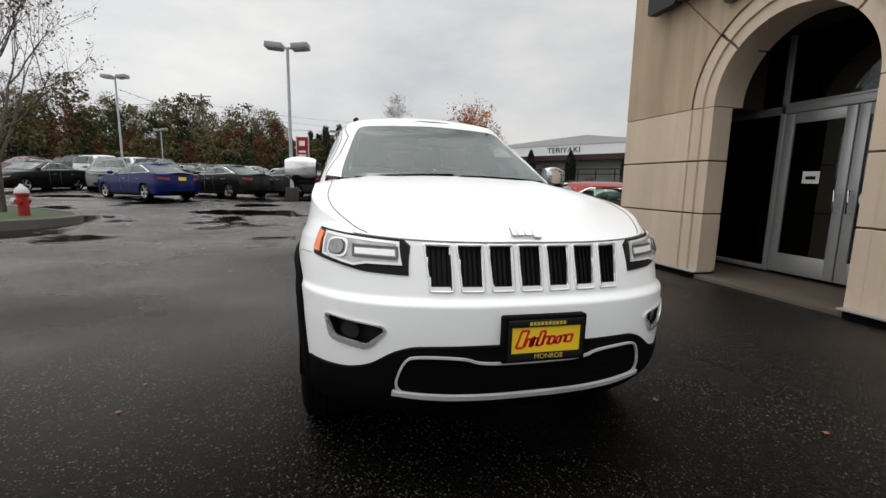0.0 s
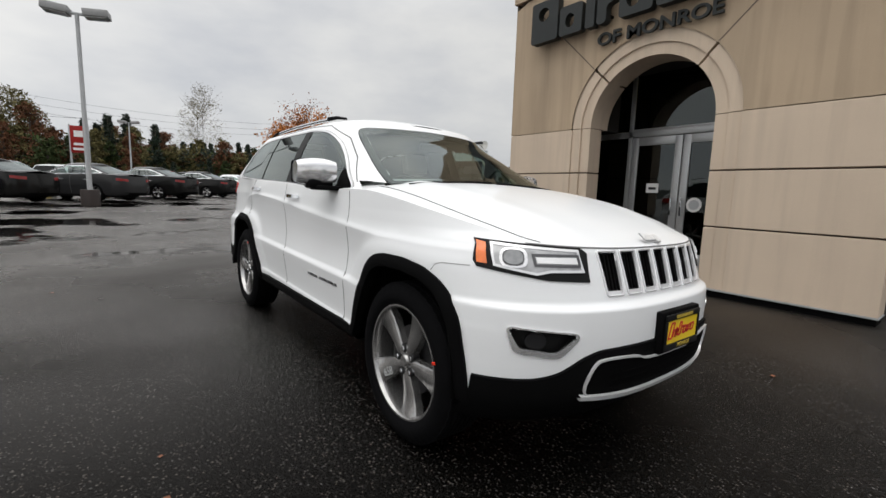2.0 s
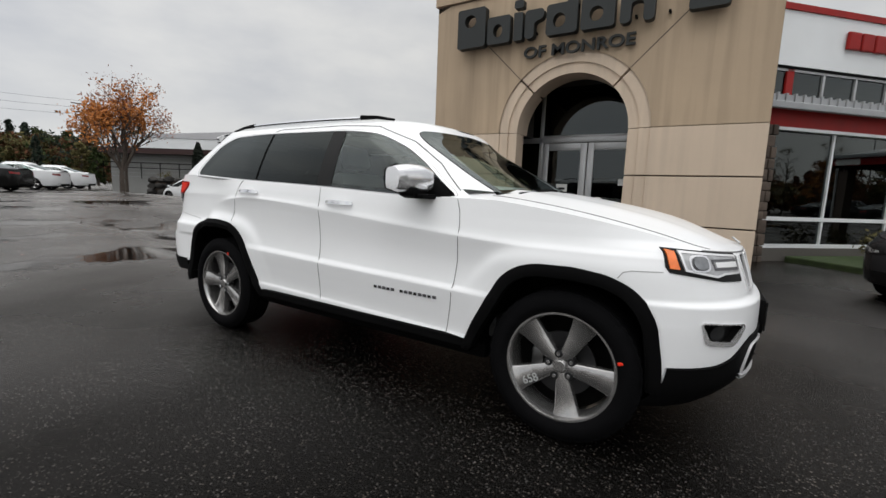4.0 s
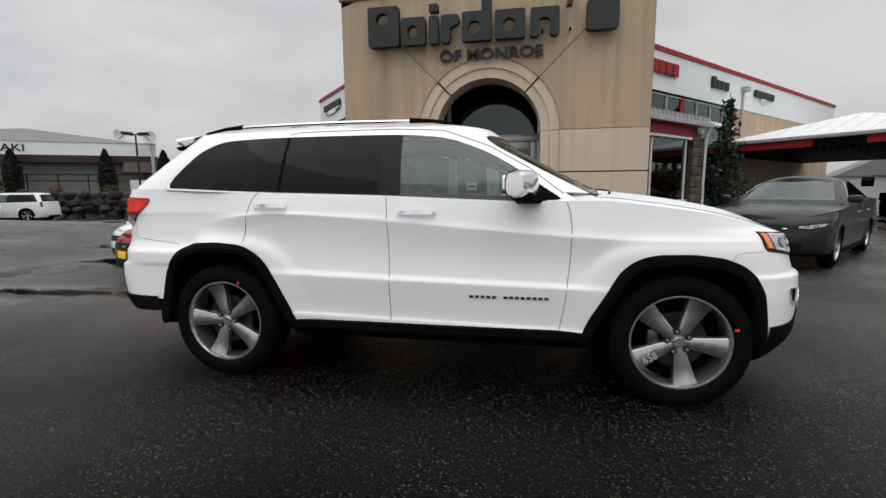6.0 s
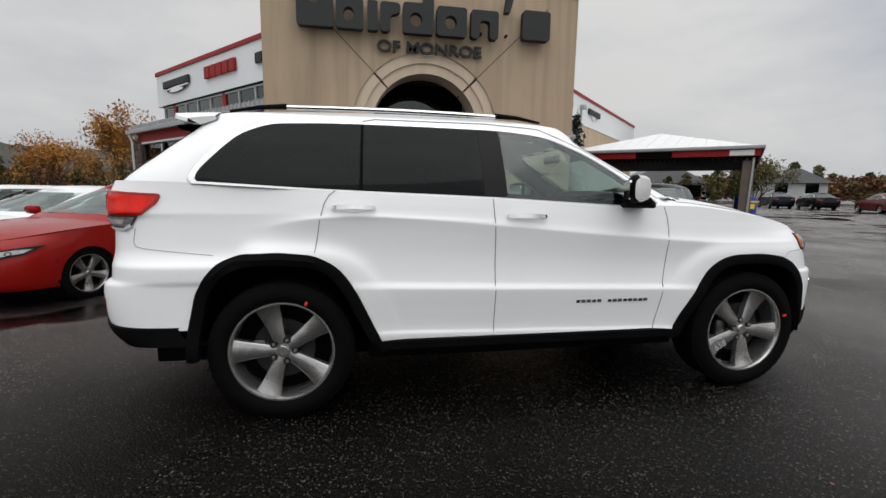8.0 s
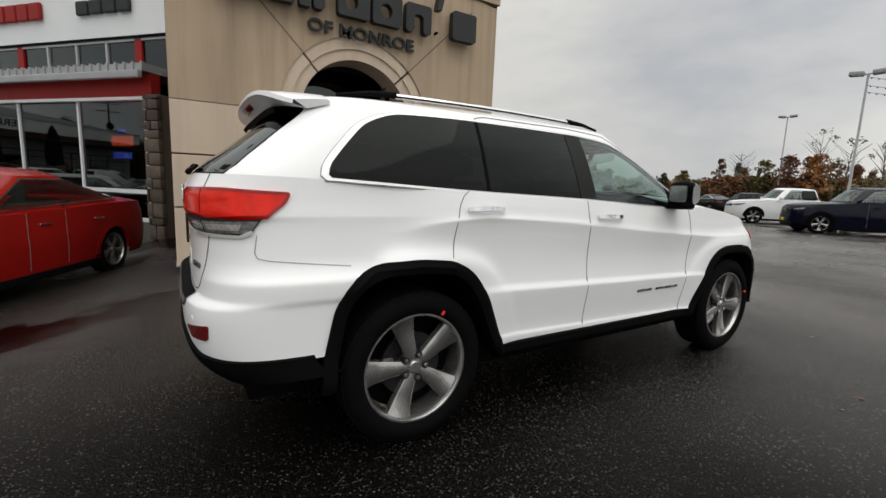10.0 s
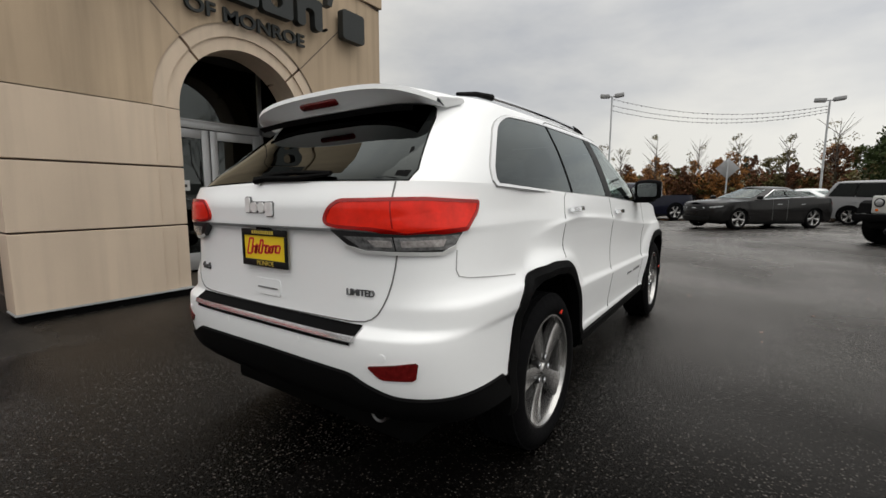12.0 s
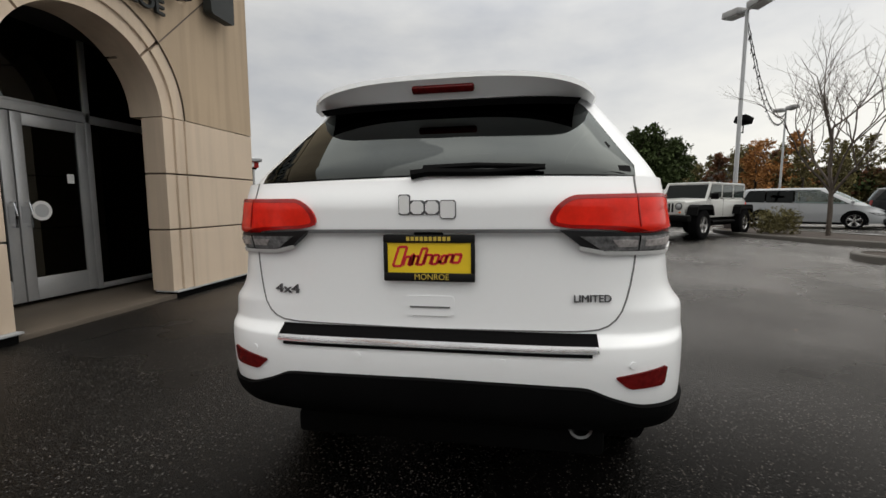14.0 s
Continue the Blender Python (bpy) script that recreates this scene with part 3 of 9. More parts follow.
def ground_z(x, y):
    """Height of the lot: a shallow dip under the far wheels, a slow rise towards the rows of cars, a fall to the neighbour's lot."""
    dip = -0.020 * smooth((3.2 - abs(x)) / 1.2) * smooth((2.6 - abs(y)) / 1.5) - 0.022 * math.exp(-((y - 1.0) / 1.0) ** 2) * smooth((3.5 - abs(x)) / 1.5)
    rise = 0.45 * smooth((-x - 5) / 18) + 0.6 * smooth((-x - 20) / 14) * smooth((-y - 4) / 12)
    rise *= 1 - smooth((y - 8) / 7)
    fall = -0.28 * smooth((-x - 14) / 12) * smooth((y - 9) / 6) - 0.20 * smooth((-x - 18) / 8) * smooth((y - 17) / 4)
    hollow = -(0.17 + 0.05 * min(4.5, max(0, y - 4))) * smooth((-x - 2.6) / 1.2) * smooth((y - 0.8) / 1.6) * (1 - smooth((-x - 9) / 5)) * (1 - smooth((y - 11) / 3)) - 0.42 * math.exp(-((x + 11.4) / 2.4) ** 2 - ((y - 11) / 2.6) ** 2)
    return dip + hollow + rise + fall + 0.10 * smooth((x - 5) / 6) * smooth((3 - y) / 6)


def axis(fine, step, far):
    a = [float(v) for v in np.arange(-fine, fine + 0.01, step)]
    d, v = step, fine
    while v < far:
        d = min(d * 1.3, 200)
        v += d
        a = [-v] + a + [v]
    return a


def build_ground():
    bm = bmesh.new()
    xs = ys = axis(8, 0.4, 1600)
    g = [[bm.verts.new((x, y, ground_z(x, y))) for y in ys] for x in xs]
    for i in range(len(xs) - 1):
        for j in range(len(ys) - 1):
            bm.faces.new((g[i][j], g[i + 1][j], g[i + 1][j + 1], g[i][j + 1]))
    solo("ground", bm, M["asphalt"], "dark wet asphalt car park with small puddles", "ground", kind="structure")


build_ground()

# ---------------------------------------------------------------- entrance tower
TX, TY, SPRING, ARC_X, ARC_R = 2.50, 3.93, 2.22, -0.03, 0.865


def arc(r, n=28, a0=0.0, a1=math.pi):
    return [(ARC_X + r * math.cos(a0 + (a1 - a0) * k / n), SPRING + r * math.sin(a0 + (a1 - a0) * k / n)) for k in range(n + 1)]


def facing(m_y):
    """Turns a flat outline (x, up) into the facade's plane; depth goes inwards."""
    return Matrix.Translation((0, m_y, 0)) @ Matrix.Rotation(radians(90), 4, "X") @ Matrix.Diagonal((1, 1, -1, 1))


def build_tower():
    tower = thing("entrance_tower", "tan and cream stucco entrance tower with an arched doorway", "building", kind="structure")
    # upper field round the arch
    bm = bmesh.new()
    inner = arc(1.17, 40)
    n = len(inner)
    outer = []
    for k in range(n):
        a = math.pi * k / (n - 1)
        dx, dz = math.cos(a), math.sin(a)
        s = min((TX - ARC_X if dx > 0 else TX + ARC_X) / abs(dx) if abs(dx) > 1e-6 else 99, (4.42 - SPRING) / dz if dz > 1e-6 else 99)
        outer.append((ARC_X + dx * s, SPRING + dz * s))
    for y, flip in ((TY, False), (TY + 0.30, True)):
        a = [bm.verts.new((p[0], y, p[1])) for p in inner]
        b = [bm.verts.new((p[0], y, p[1])) for p in outer]
        for i in range(n - 1):
            bm.faces.new((a[i], a[i + 1], b[i + 1], b[i]))
    for sx in (1, -1):
        box(bm, min(sx * TX, sx * (TX - 0.002)), max(sx * TX, sx * (TX - 0.002)), TY, TY + 0.34, SPRING, 4.42)
    part("upper_wall", bm, M["tan"], tower, "tan stucco upper wall", False)
    part("parapet", boxes((-TX - 0.04, TX + 0.04, TY - 0.04, 10.5, 4.435, 6.2), bevel=0.01), M["tan"], tower, "", False)
    part("parapet_shadow_joint", boxes((-TX - 0.005, TX + 0.005, TY + 0.01, 10.4, 4.415, 4.44)), M["groove"], tower)
    # arch mouldings, two steps, each in three stones
    for r0, r1, y0 in ((0.865, 1.015, TY + 0.050), (1.0155, 1.170, TY + 0.022)):
        for a0, a1 in ((0.0, 0.245), (0.255, 0.5), (0.5, 0.745), (0.755, 1.0)):
            o = arc(r1, 14, a0 * math.pi, a1 * math.pi) + arc(r0, 14, a1 * math.pi, a0 * math.pi)
            part("arch_stone", prism(bmesh.new(), o, 0.45, facing(y0)), M["cream"], tower)
    part("arch_joint", prism(bmesh.new(), arc(1.17, 40) + arc(0.95, 40, math.pi, 0), 0.1, facing(TY + 0.12)), M["groove"], tower)
    # diagonal joints
    for sx in (1, -1):
        a, b = Vector((ARC_X + sx * 0.835, SPRING + 0.835)), Vector((ARC_X + sx * 2.0, SPRING + 1.98))
        d = (b - a).normalized()
        q = Vector((-d.y, d.x)) * 0.008
        part("diagonal_joint", prism(bmesh.new(), [tuple(a - q), tuple(b - q), tuple(b + q), tuple(a + q)], 0.02, facing(TY - 0.0035)), M["groove"], tower)
    # coursed piers
    courses = ((0.09, 0.845), (0.865, 1.53), (1.55, 2.21))
    for x0, x1 in ((-TX, ARC_X - ARC_R), (ARC_X + ARC_R, TX)):
        inside_x = x1 if x0 < 0 else x0
        step = 0.13 if x0 < 0 else -0.13
        for z0, z1 in courses:
            wide = (x0, inside_x - 0.30) if x0 < 0 else (inside_x + 0.30, x1)
            part("wall_panel", boxes((*wide, TY, TY + 0.34, z0, z1), bevel=0.006), M["cream"], tower, "", False)
            mid = (inside_x - 0.2995, inside_x - 0.1505) if x0 < 0 else (inside_x + 0.1505, inside_x + 0.2995)
            part("wall_panel", boxes((*mid, TY + 0.022, TY + 0.34, z0, z1), bevel=0.006), M["cream"], tower, "", False)
            jam = (inside_x - 0.150, inside_x) if x0 < 0 else (inside_x, inside_x + 0.150)
            part("wall_panel", boxes((*jam, TY + 0.050, TY + 0.35, z0, z1), bevel=0.006), M["cream"], tower, "", False)
        core = (x0 + 0.02, x1 - 0.02)
        part("pier_core", boxes((*core, TY + 0.07, TY + 0.33, 0.06, SPRING)), M["groove"], tower)
        part("pier_base", boxes((x0 + 0.02, x1 - 0.01, TY + 0.02, TY + 0.33, -0.1, 0.075)), M["black_plastic"], tower, "dark base flashing")
        part("base_drip", boxes((x0 - 0.01, x1 + 0.01, TY - 0.02, TY + 0.3, 0.075, 0.09)), M["grey_metal"], tower)
    # flanks clad in field stone behind the cream front, coloured darker for their deep shade
    for sx in (1, -1):
        face = part("flank_wall", boxes((*sorted((sx * (TX - 0.03), sx * (TX - 0.3))), TY + 0.345, 10.4, 0, 4.40)), M["groove"], tower, "field stone flank with deep shade in its colour", False)
        rnd = random.Random(17 + sx)
        z = 0.0
        while z < 4.36:
            h = rnd.uniform(0.16, 0.30)
            y = TY + 0.35
            while y < 7.9:
                run = rnd.uniform(0.25, 0.6)
                if y < 6.2:
                    part("stone", boxes((*sorted((sx * (TX - 0.06), sx * (TX - 0.012 - rnd.uniform(0, 0.02)))), y + 0.008, y + run - 0.008, z + 0.008, min(z + h, 4.39) - 0.008), bevel=0.012), M["flank_stone"], face)
                y += run
            z += h
    # reveal and vault of the porch
    bm = bmesh.new()
    for r in (ARC_R,):
        a = [bm.verts.new((p[0], TY + 0.055, p[1])) for p in arc(r, 28)]
        b = [bm.verts.new((p[0], TY + 0.36, p[1])) for p in arc(r, 28)]
        for i in range(28):
            bm.faces.new((a[i], a[i + 1], b[i + 1], b[i]))
    part("arch_reveal", bm, M["cream"], tower)
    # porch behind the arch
    # ceiling, sides and back take the near-black colour to look shaded
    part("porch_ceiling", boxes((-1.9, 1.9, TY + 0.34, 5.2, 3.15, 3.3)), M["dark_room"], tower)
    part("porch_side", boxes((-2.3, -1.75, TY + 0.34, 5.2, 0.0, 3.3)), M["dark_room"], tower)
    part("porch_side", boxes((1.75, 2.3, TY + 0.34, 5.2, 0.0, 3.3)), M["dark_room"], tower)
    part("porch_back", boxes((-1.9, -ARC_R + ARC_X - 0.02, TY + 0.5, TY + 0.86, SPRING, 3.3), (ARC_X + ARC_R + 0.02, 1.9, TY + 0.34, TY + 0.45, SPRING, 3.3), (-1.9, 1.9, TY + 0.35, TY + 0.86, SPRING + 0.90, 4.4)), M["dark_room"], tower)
    part("threshold", boxes((-1.7, 1.7, TY + 0.03, 5.35, -0.05, 0.05), bevel=0.01), M["threshold"], tower, "wet stained threshold")
    # glazed doors
    dy = 5.10
    frame = bmesh.new()
    for x0, x1, z0, z1 in ((-1.75, 1.75, 2.17, 2.27), (-0.89, -0.82, 0.085, 3.15), (0.82, 0.89, 0.085, 3.15), (-1.75, -0.89, 0.085, 0.15), (0.89, 1.75, 0.085, 0.15), (-0.89, 0.89, 2.27, 2.30)):
        box(frame, x0, x1, dy - 0.03, dy + 0.06, z0, z1, 0.006)
    part("door_surround", frame, M["alu"], tower, "aluminium door surround")
    for sx in (-1, 1):
        d = thing("glass_door", "", "")
        d.parent = tower
        x0, x1 = sorted((sx * 0.008, sx * 0.815))
        part("door_frame", boxes((x0, x0 + 0.11, dy - 0.025, dy + 0.02, 0.10, 2.16), (x1 - 0.11, x1, dy - 0.025, dy + 0.02, 0.10, 2.16), (x0 + 0.11, x1 - 0.11, dy - 0.025, dy + 0.02, 0.10, 0.35), (x0 + 0.11, x1 - 0.11, dy - 0.025, dy + 0.02, 2.03, 2.16), bevel=0.004), M["alu"], d, "brushed aluminium door frame")
        pn = part("door_pane", boxes((x0 + 0.11, x1 - 0.11, dy - 0.004, dy + 0.004, 0.35, 2.03)), M["pane"], d)
        pn.visible_shadow = False
        hx = sx * 0.075
        part("pull_handle", tube(bmesh.new(), [(hx, dy - 0.03, 0.93), (hx, dy - 0.09, 0.93), (hx + sx * 0.0, dy - 0.10, 1.06), (hx, dy - 0.09, 1.19), (hx, dy - 0.03, 1.19)], 0.012, 8), M["chrome"], d)
        lock = part("lock_plate", boxes((*sorted((sx * 0.03, sx * 0.10)), dy - 0.030, dy - 0.02, 0.97, 1.15)), M["grey_metal"], d)
        cx = sx * 0.42
        if sx < 0:
            part("door_notice", boxes((cx - 0.10, cx + 0.10, dy - 0.012, dy - 0.008, 1.27, 1.42)), M["white_print"], d, "pale printed notice")
            part("notice_print", boxes((cx - 0.06, cx + 0.06, dy - 0.015, dy - 0.0125, 1.32, 1.36)), M["black_print"], d)
        else:
            part("round_sticker", lathe(bmesh.new(), [(0, 0), (0.11, 0), (0.11, 0.004), (0, 0.004)], 28, Matrix.Translation((0.24, dy - 0.012, 1.10)) @ Matrix.Rotation(radians(90), 4, "X")), M["white_print"], d, "round white door sticker")
            part("sticker_print", lathe(bmesh.new(), [(0, 0), (0.075, 0), (0.075, 0.002), (0, 0.002)], 24, Matrix.Translation((0.24, dy - 0.0165, 1.10)) @ Matrix.Rotation(radians(90), 4, "X")), M["galv"], d)
            part("small_notice", boxes((0.56, 0.64, dy - 0.012, dy - 0.008, 1.42, 1.53)), M["white_print"], d)
    for x0, x1, z0, z1 in ((-1.75, -0.89, 0.15, 2.17), (0.89, 1.75, 0.15, 2.17), (-1.75, -0.89, 2.27, 3.15), (0.89, 1.75, 2.27, 3.15), (-0.82, 0.82, 2.30, 3.15)):
        pn = part("side_pane", boxes((x0, x1, dy - 0.004, dy + 0.004, z0, z1)), M["pane"], tower)
        pn.visible_shadow = False
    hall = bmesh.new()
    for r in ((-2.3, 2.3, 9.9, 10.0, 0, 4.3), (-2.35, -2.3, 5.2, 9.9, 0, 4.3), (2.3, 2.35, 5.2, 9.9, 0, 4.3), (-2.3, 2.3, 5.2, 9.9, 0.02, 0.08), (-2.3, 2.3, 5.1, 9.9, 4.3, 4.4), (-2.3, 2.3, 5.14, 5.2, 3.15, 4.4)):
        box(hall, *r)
    part("hall", hall, M["dark_room"], tower, "entrance hall, its dimness put into the colour")
    for sx in (-1, 1):
        tb = bmesh.new()
        box(tb, -0.05, 0.05, -0.55, 0.55, 0, 0.04, 0.01, Matrix.Translation((sx * 0.95, 7.0, 3.75)) @ Matrix.Rotation(radians(sx * 14), 4, "Z"))
        part("ceiling_tube", tb, M["tube_light"], tower, "warm fluorescent tube")
    a = arc(0.62, 24)
    fan = prism(bmesh.new(), [(p[0] - ARC_X, p[1] - SPRING + 2.22) for p in a], 0.03, facing(5.3))
    part("inner_arch", fan, M["blue_print"], tower, "dark blue half-round panel over the doors")


build_tower()

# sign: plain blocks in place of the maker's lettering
sign = thing("roof_sign", "dark grey raised sign blocks fixed high on the tan stucco", "sign")
shapes = [(-1.97, 0.52, 0.62, "hole_low"), (-1.41, 0.40, 0.42, "hole"), (-0.95, 0.15, 0.62, "dot"), (-0.76, 0.30, 0.42, "arm"), (-0.42, 0.47, 0.64, "stem"), (0.10, 0.47, 0.43, "hole"), (0.64, 0.44, 0.42, "slot"), (1.18, 0.14, 0.20, "tick"), (1.48, 0.46, 0.44, "plain")]
for x, w, h, style in shapes:
    bm = bmesh.new()
    m = facing(TY - 0.20)
    if style == "dot":
        prism(bm, rounded(x, x + w, 0, 0.42, 0.03, 1), 0.12, Matrix.Translation((0, 0, 3.60)) @ m)
        prism(bm, rounded(x, x + w, 0.48, 0.60, 0.03, 1), 0.12, Matrix.Translation((0, 0, 3.60)) @ m)
    elif style == "tick":
        prism(bm, [(x, 0.40), (x + w * 0.6, 0.40), (x + w, 0.62), (x + w * 0.2, 0.62)], 0.12, Matrix.Translation((0, 0, 3.62)) @ m)
    else:
        low = 3.60 if style != "plain" else 3.64
        body = [(x, 0), (x + w, 0), (x + w, min(h, 0.44)), (x, min(h, 0.44))] if style == "stem" else [(x, 0), (x + w, 0), (x + w, h), (x, h)]
        if style == "arm":
            body = [(x, 0), (x + 0.15, 0), (x + 0.15, 0.24), (x + w, 0.27), (x + w, h), (x, h)]
        if style == "slot":
            body = [(x, 0), (x + 0.14, 0), (x + 0.14, 0.27), (x + 0.30, 0.27), (x + 0.30, 0), (x + w, 0), (x + w, h), (x, h)]
        o = chaikin(dense(body, 0.10), True, 2)
        if style in ("hole", "hole_low", "stem"):
            cx, cz = x + w * (0.46 if style != "stem" else 0.42), (0.20 if style != "hole_low" else 0.42)
            k = len(o)
            iw, ih = w * 0.20, 0.10
            inn = []
            for p in o:
                a = math.atan2((p[1] - cz) / 0.2, (p[0] - cx) / 0.2)
                inn.append((cx + iw * math.cos(a), cz + ih * math.sin(a)))
            mm = Matrix.Translation((0, 0, low)) @ m
            rows = [[bm.verts.new(mm @ Vector((p[0], p[1], d))) for p in ps] for ps, d in ((o, 0), (inn, 0), (inn, 0.12), (o, 0.12))]
            for i in range(4):
                a, b = rows[i], rows[(i + 1) % 4]
                for j in range(k):
                    bm.faces.new((a[j], a[(j + 1) % k], b[(j + 1) % k], b[j]))
            if style == "stem":
                prism(bm, rounded(x + w - 0.16, x + w, 0.30, h, 0.03, 1), 0.12, Matrix.Translation((0, -0.002, low)) @ m)
        else:
            prism(bm, o, 0.12, Matrix.Translation((0, 0, low)) @ m)
    blk = part("sign_block", bm, M["sign_grey"], sign)
    part("stand_off", boxes((x + w * 0.4, x + w * 0.4 + 0.03, TY - 0.09, TY, 3.70, 3.73)), M["black_plastic"], blk)
words = thing("wall_lettering", "small dark raised capitals under the tower sign", "sign")
flat_text("lettering", "OF MONROE", 0.232, M["sign_grey"], words, Matrix.Translation((0.02, TY - 0.05, 3.425)) @ Matrix.Rotation(radians(90), 4, "X") @ Matrix.Diagonal((1.22, 1, 1, 1)), 0.02, 0.005)


# ---------------------------------------------------------------- showroom wings at 45 degrees on both sides
def wing(side):
    """u runs along the wall away from the tower, v outwards."""
    turn = radians(45 if side > 0 else 48)
    o = Vector((2.45, 10.75, 0)) if side > 0 else Vector((-2.57, 10.64, 0))
    ax, out = Vector((side * math.cos(turn), math.sin(turn), 0)), Vector((side * math.sin(turn), -math.cos(turn), 0))
    m = Matrix(((ax.x, -out.x, 0, o.x), (ax.y, -out.y, 0, o.y), (0, 0, 1, 0), (0, 0, 0, 1)))
    length = 23.5 if side > 0 else 11.45
    glazed = 10.2 if side > 0 else 10.9
    name = "showroom_wing"
    w = thing(name, "white showroom wing with red coping and clerestory windows", "building", kind="structure", m=m)

    def b(n, mat, *rows, bevel=0.0, label=""):
        return part(n, boxes(*rows, bevel=bevel), mat, w, label, False)
    b("fascia", M["white_wall"], (-0.6, length, 0, 0.3, 4.72, 6.05), label="white metal fascia")
    b("coping", M["red_trim"], (-0.6, length + 0.03, -0.05, 0.35, 6.05, 6.20), label="dark red coping")
    b("roof_deck", M["grey_roof"], (-0.6, length, 0.3, 9, 5.6, 5.7))
    b("end_wall", M["white_wall"], (length - 0.3, length, 0.3, 9, 0, 6.05))
    b("soffit_band", M["black_plastic"], (-0.6, glazed, -0.02, 0.25, 4.66, 4.72))
    n, pitch, first = (9, 1.114, 0.13) if side > 0 else (10, 1.10, -0.15)
    low = 3.98 if side > 0 else 3.72
    for k in range(n + 1):
        u = first + pitch * k
        red = k % 4 == 1
        b("mullion", M["red_trim"] if red else M["alu"], (u - (0.11 if red else 0.035), u + (0.11 if red else 0.035), 0.02, 0.14, 0.3 if (k == n) else low - 0.1, 4.66))
        if k < n:
            p = b("clerestory_pane", M["pane"], (u + 0.03, u + pitch - 0.03, 0.07, 0.08, low, 4.62))
            p.visible_shadow = False
    b("clerestory_sill", M["white_wall"], (-0.6, glazed, -0.03, 0.16, low - 0.17, low))
    b("clerestory_head", M["alu"], (-0.6, glazed, 0.02, 0.14, 4.60, 4.66))
    # projecting bay with its lean-to roof
    bay, end = -2.0, 2.75 if side > 0 else 7.85
    roof = bmesh.new()
    for k in range(int((end + 2.2) / 0.22)):
        box(roof, -1.95 + k * 0.22, -1.95 + k * 0.22 + 0.05, bay - 0.27, bay - 0.20, 3.20, 3.37)
    box(roof, -1.95, end + 0.25, bay - 0.24, -0.02, 3.20, 3.345)
    part("bay_roof", roof, M["grey_metal"], w, "ribbed grey metal lean-to roof", False)
    b("gutter", M["grey_metal"], (-1.95, end + 0.25, bay - 0.36, bay - 0.26, 3.06, 3.20), bevel=0.02)
    b("bay_fascia", M["red_trim"], (-1.95, end, bay - 0.10, bay + 0.1, 2.76, 3.18), label="dark red painted fascia")
    b("bay_end", M["red_trim"], (end - 0.1, end, bay + 0.1, 0, 2.76, 3.18))
    b("header", M["white_wall"], (-1.95, end - 0.5, bay - 0.12, bay + 0.06, 2.70, 2.76))
    k = 0
    u = -1.67
    while u < end - 0.5:
        b("bay_mullion", M["white_wall"], (u - 0.024, u + 0.024, bay - 0.04, bay + 0.06, 0.30, 2.70))
        u += 1.85
    b("transom", M["white_wall"], (-1.95, end - 0.5, bay - 0.045, bay + 0.05, 0.86, 0.94))
    b("bottom_rail", M["white_wall"], (-1.95, end - 0.5, bay - 0.04, bay + 0.05, 0.28, 0.36))
    p = b("shop_pane", M["pane"], (-1.95, end - 0.5, bay, bay + 0.01, 0.36, 2.70))
    p.visible_shadow = False
    b("plinth", M["concrete"], (-1.95, end, bay - 0.06, bay + 0.06, -0.9, 0.28))
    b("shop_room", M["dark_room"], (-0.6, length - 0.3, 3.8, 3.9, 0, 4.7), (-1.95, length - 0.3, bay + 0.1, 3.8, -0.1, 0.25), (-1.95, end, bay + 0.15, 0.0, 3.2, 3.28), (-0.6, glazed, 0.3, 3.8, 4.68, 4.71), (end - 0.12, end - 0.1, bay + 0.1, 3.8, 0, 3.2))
    # round lamp and white downpipe at the bay's corner
    part("corner_lamp", lathe(bmesh.new(), [(0.0, 0.13), (0.07, 0.12), (0.11, 0.07), (0.12, 0.0)], 20, Matrix.Translation((end - 0.22, bay - 0.14, 2.95)) @ Matrix.Rotation(radians(90), 4, "X")), M["dish_grey"], w, "round white wall lamp")
    part("corner_pipe", tube(bmesh.new(), [(end + 0.12, bay - 0.3, 3.08), (end + 0.12, bay - 0.2, 2.8), (end + 0.12, bay - 0.2, 0.0)], 0.045, 8), M["white_wall"], w)
    # lower wall beyond the bay
    b("rear_window", M["pane"], (end, glazed, 0.05, 0.06, 0.3, low - 0.17))
    if side > 0:
        b("tan_wall", M["tan"], (glazed, length - 0.3, 0.02, 0.3, 0, 4.70), label="tan stucco wall")
        b("downpipe", M["alu"], (glazed + 0.45, glazed + 0.53, -0.08, 0.0, 2.6, 5.5))
        b("wall_lamp", M["grey_metal"], (glazed + 0.3, glazed + 0.7, -0.25, 0, 5.45, 5.65), bevel=0.03)
    # stone pier at the bay's end and one beside the tower
    for u0, u1 in ((end - 0.55, end + 0.15), (-2.15, -1.75) if side < 0 else (-1.9, -1.45)):
        pier = part("stone_pier", boxes((u0 + 0.04, u1 - 0.04, bay - 0.08, bay + 0.45, -0.1, 2.80)), M["groove"], w, "rough field stone pier", False)
        rnd = random.Random(int(u0 * 10) + side)
        z = -0.05
        while z < 2.78:
            h = rnd.uniform(0.14, 0.30)
            u = u0
            while u < u1 - 0.05:
                l = min(rnd.uniform(0.18, 0.40), u1 - u)
                part("stone", boxes((u + 0.008, u + l - 0.008, bay - 0.15 - rnd.uniform(0, 0.03), bay - 0.05, z + 0.008, min(z + h, 2.79) - 0.008), bevel=0.015), M["stone"], pier)
                u += l
            z += h
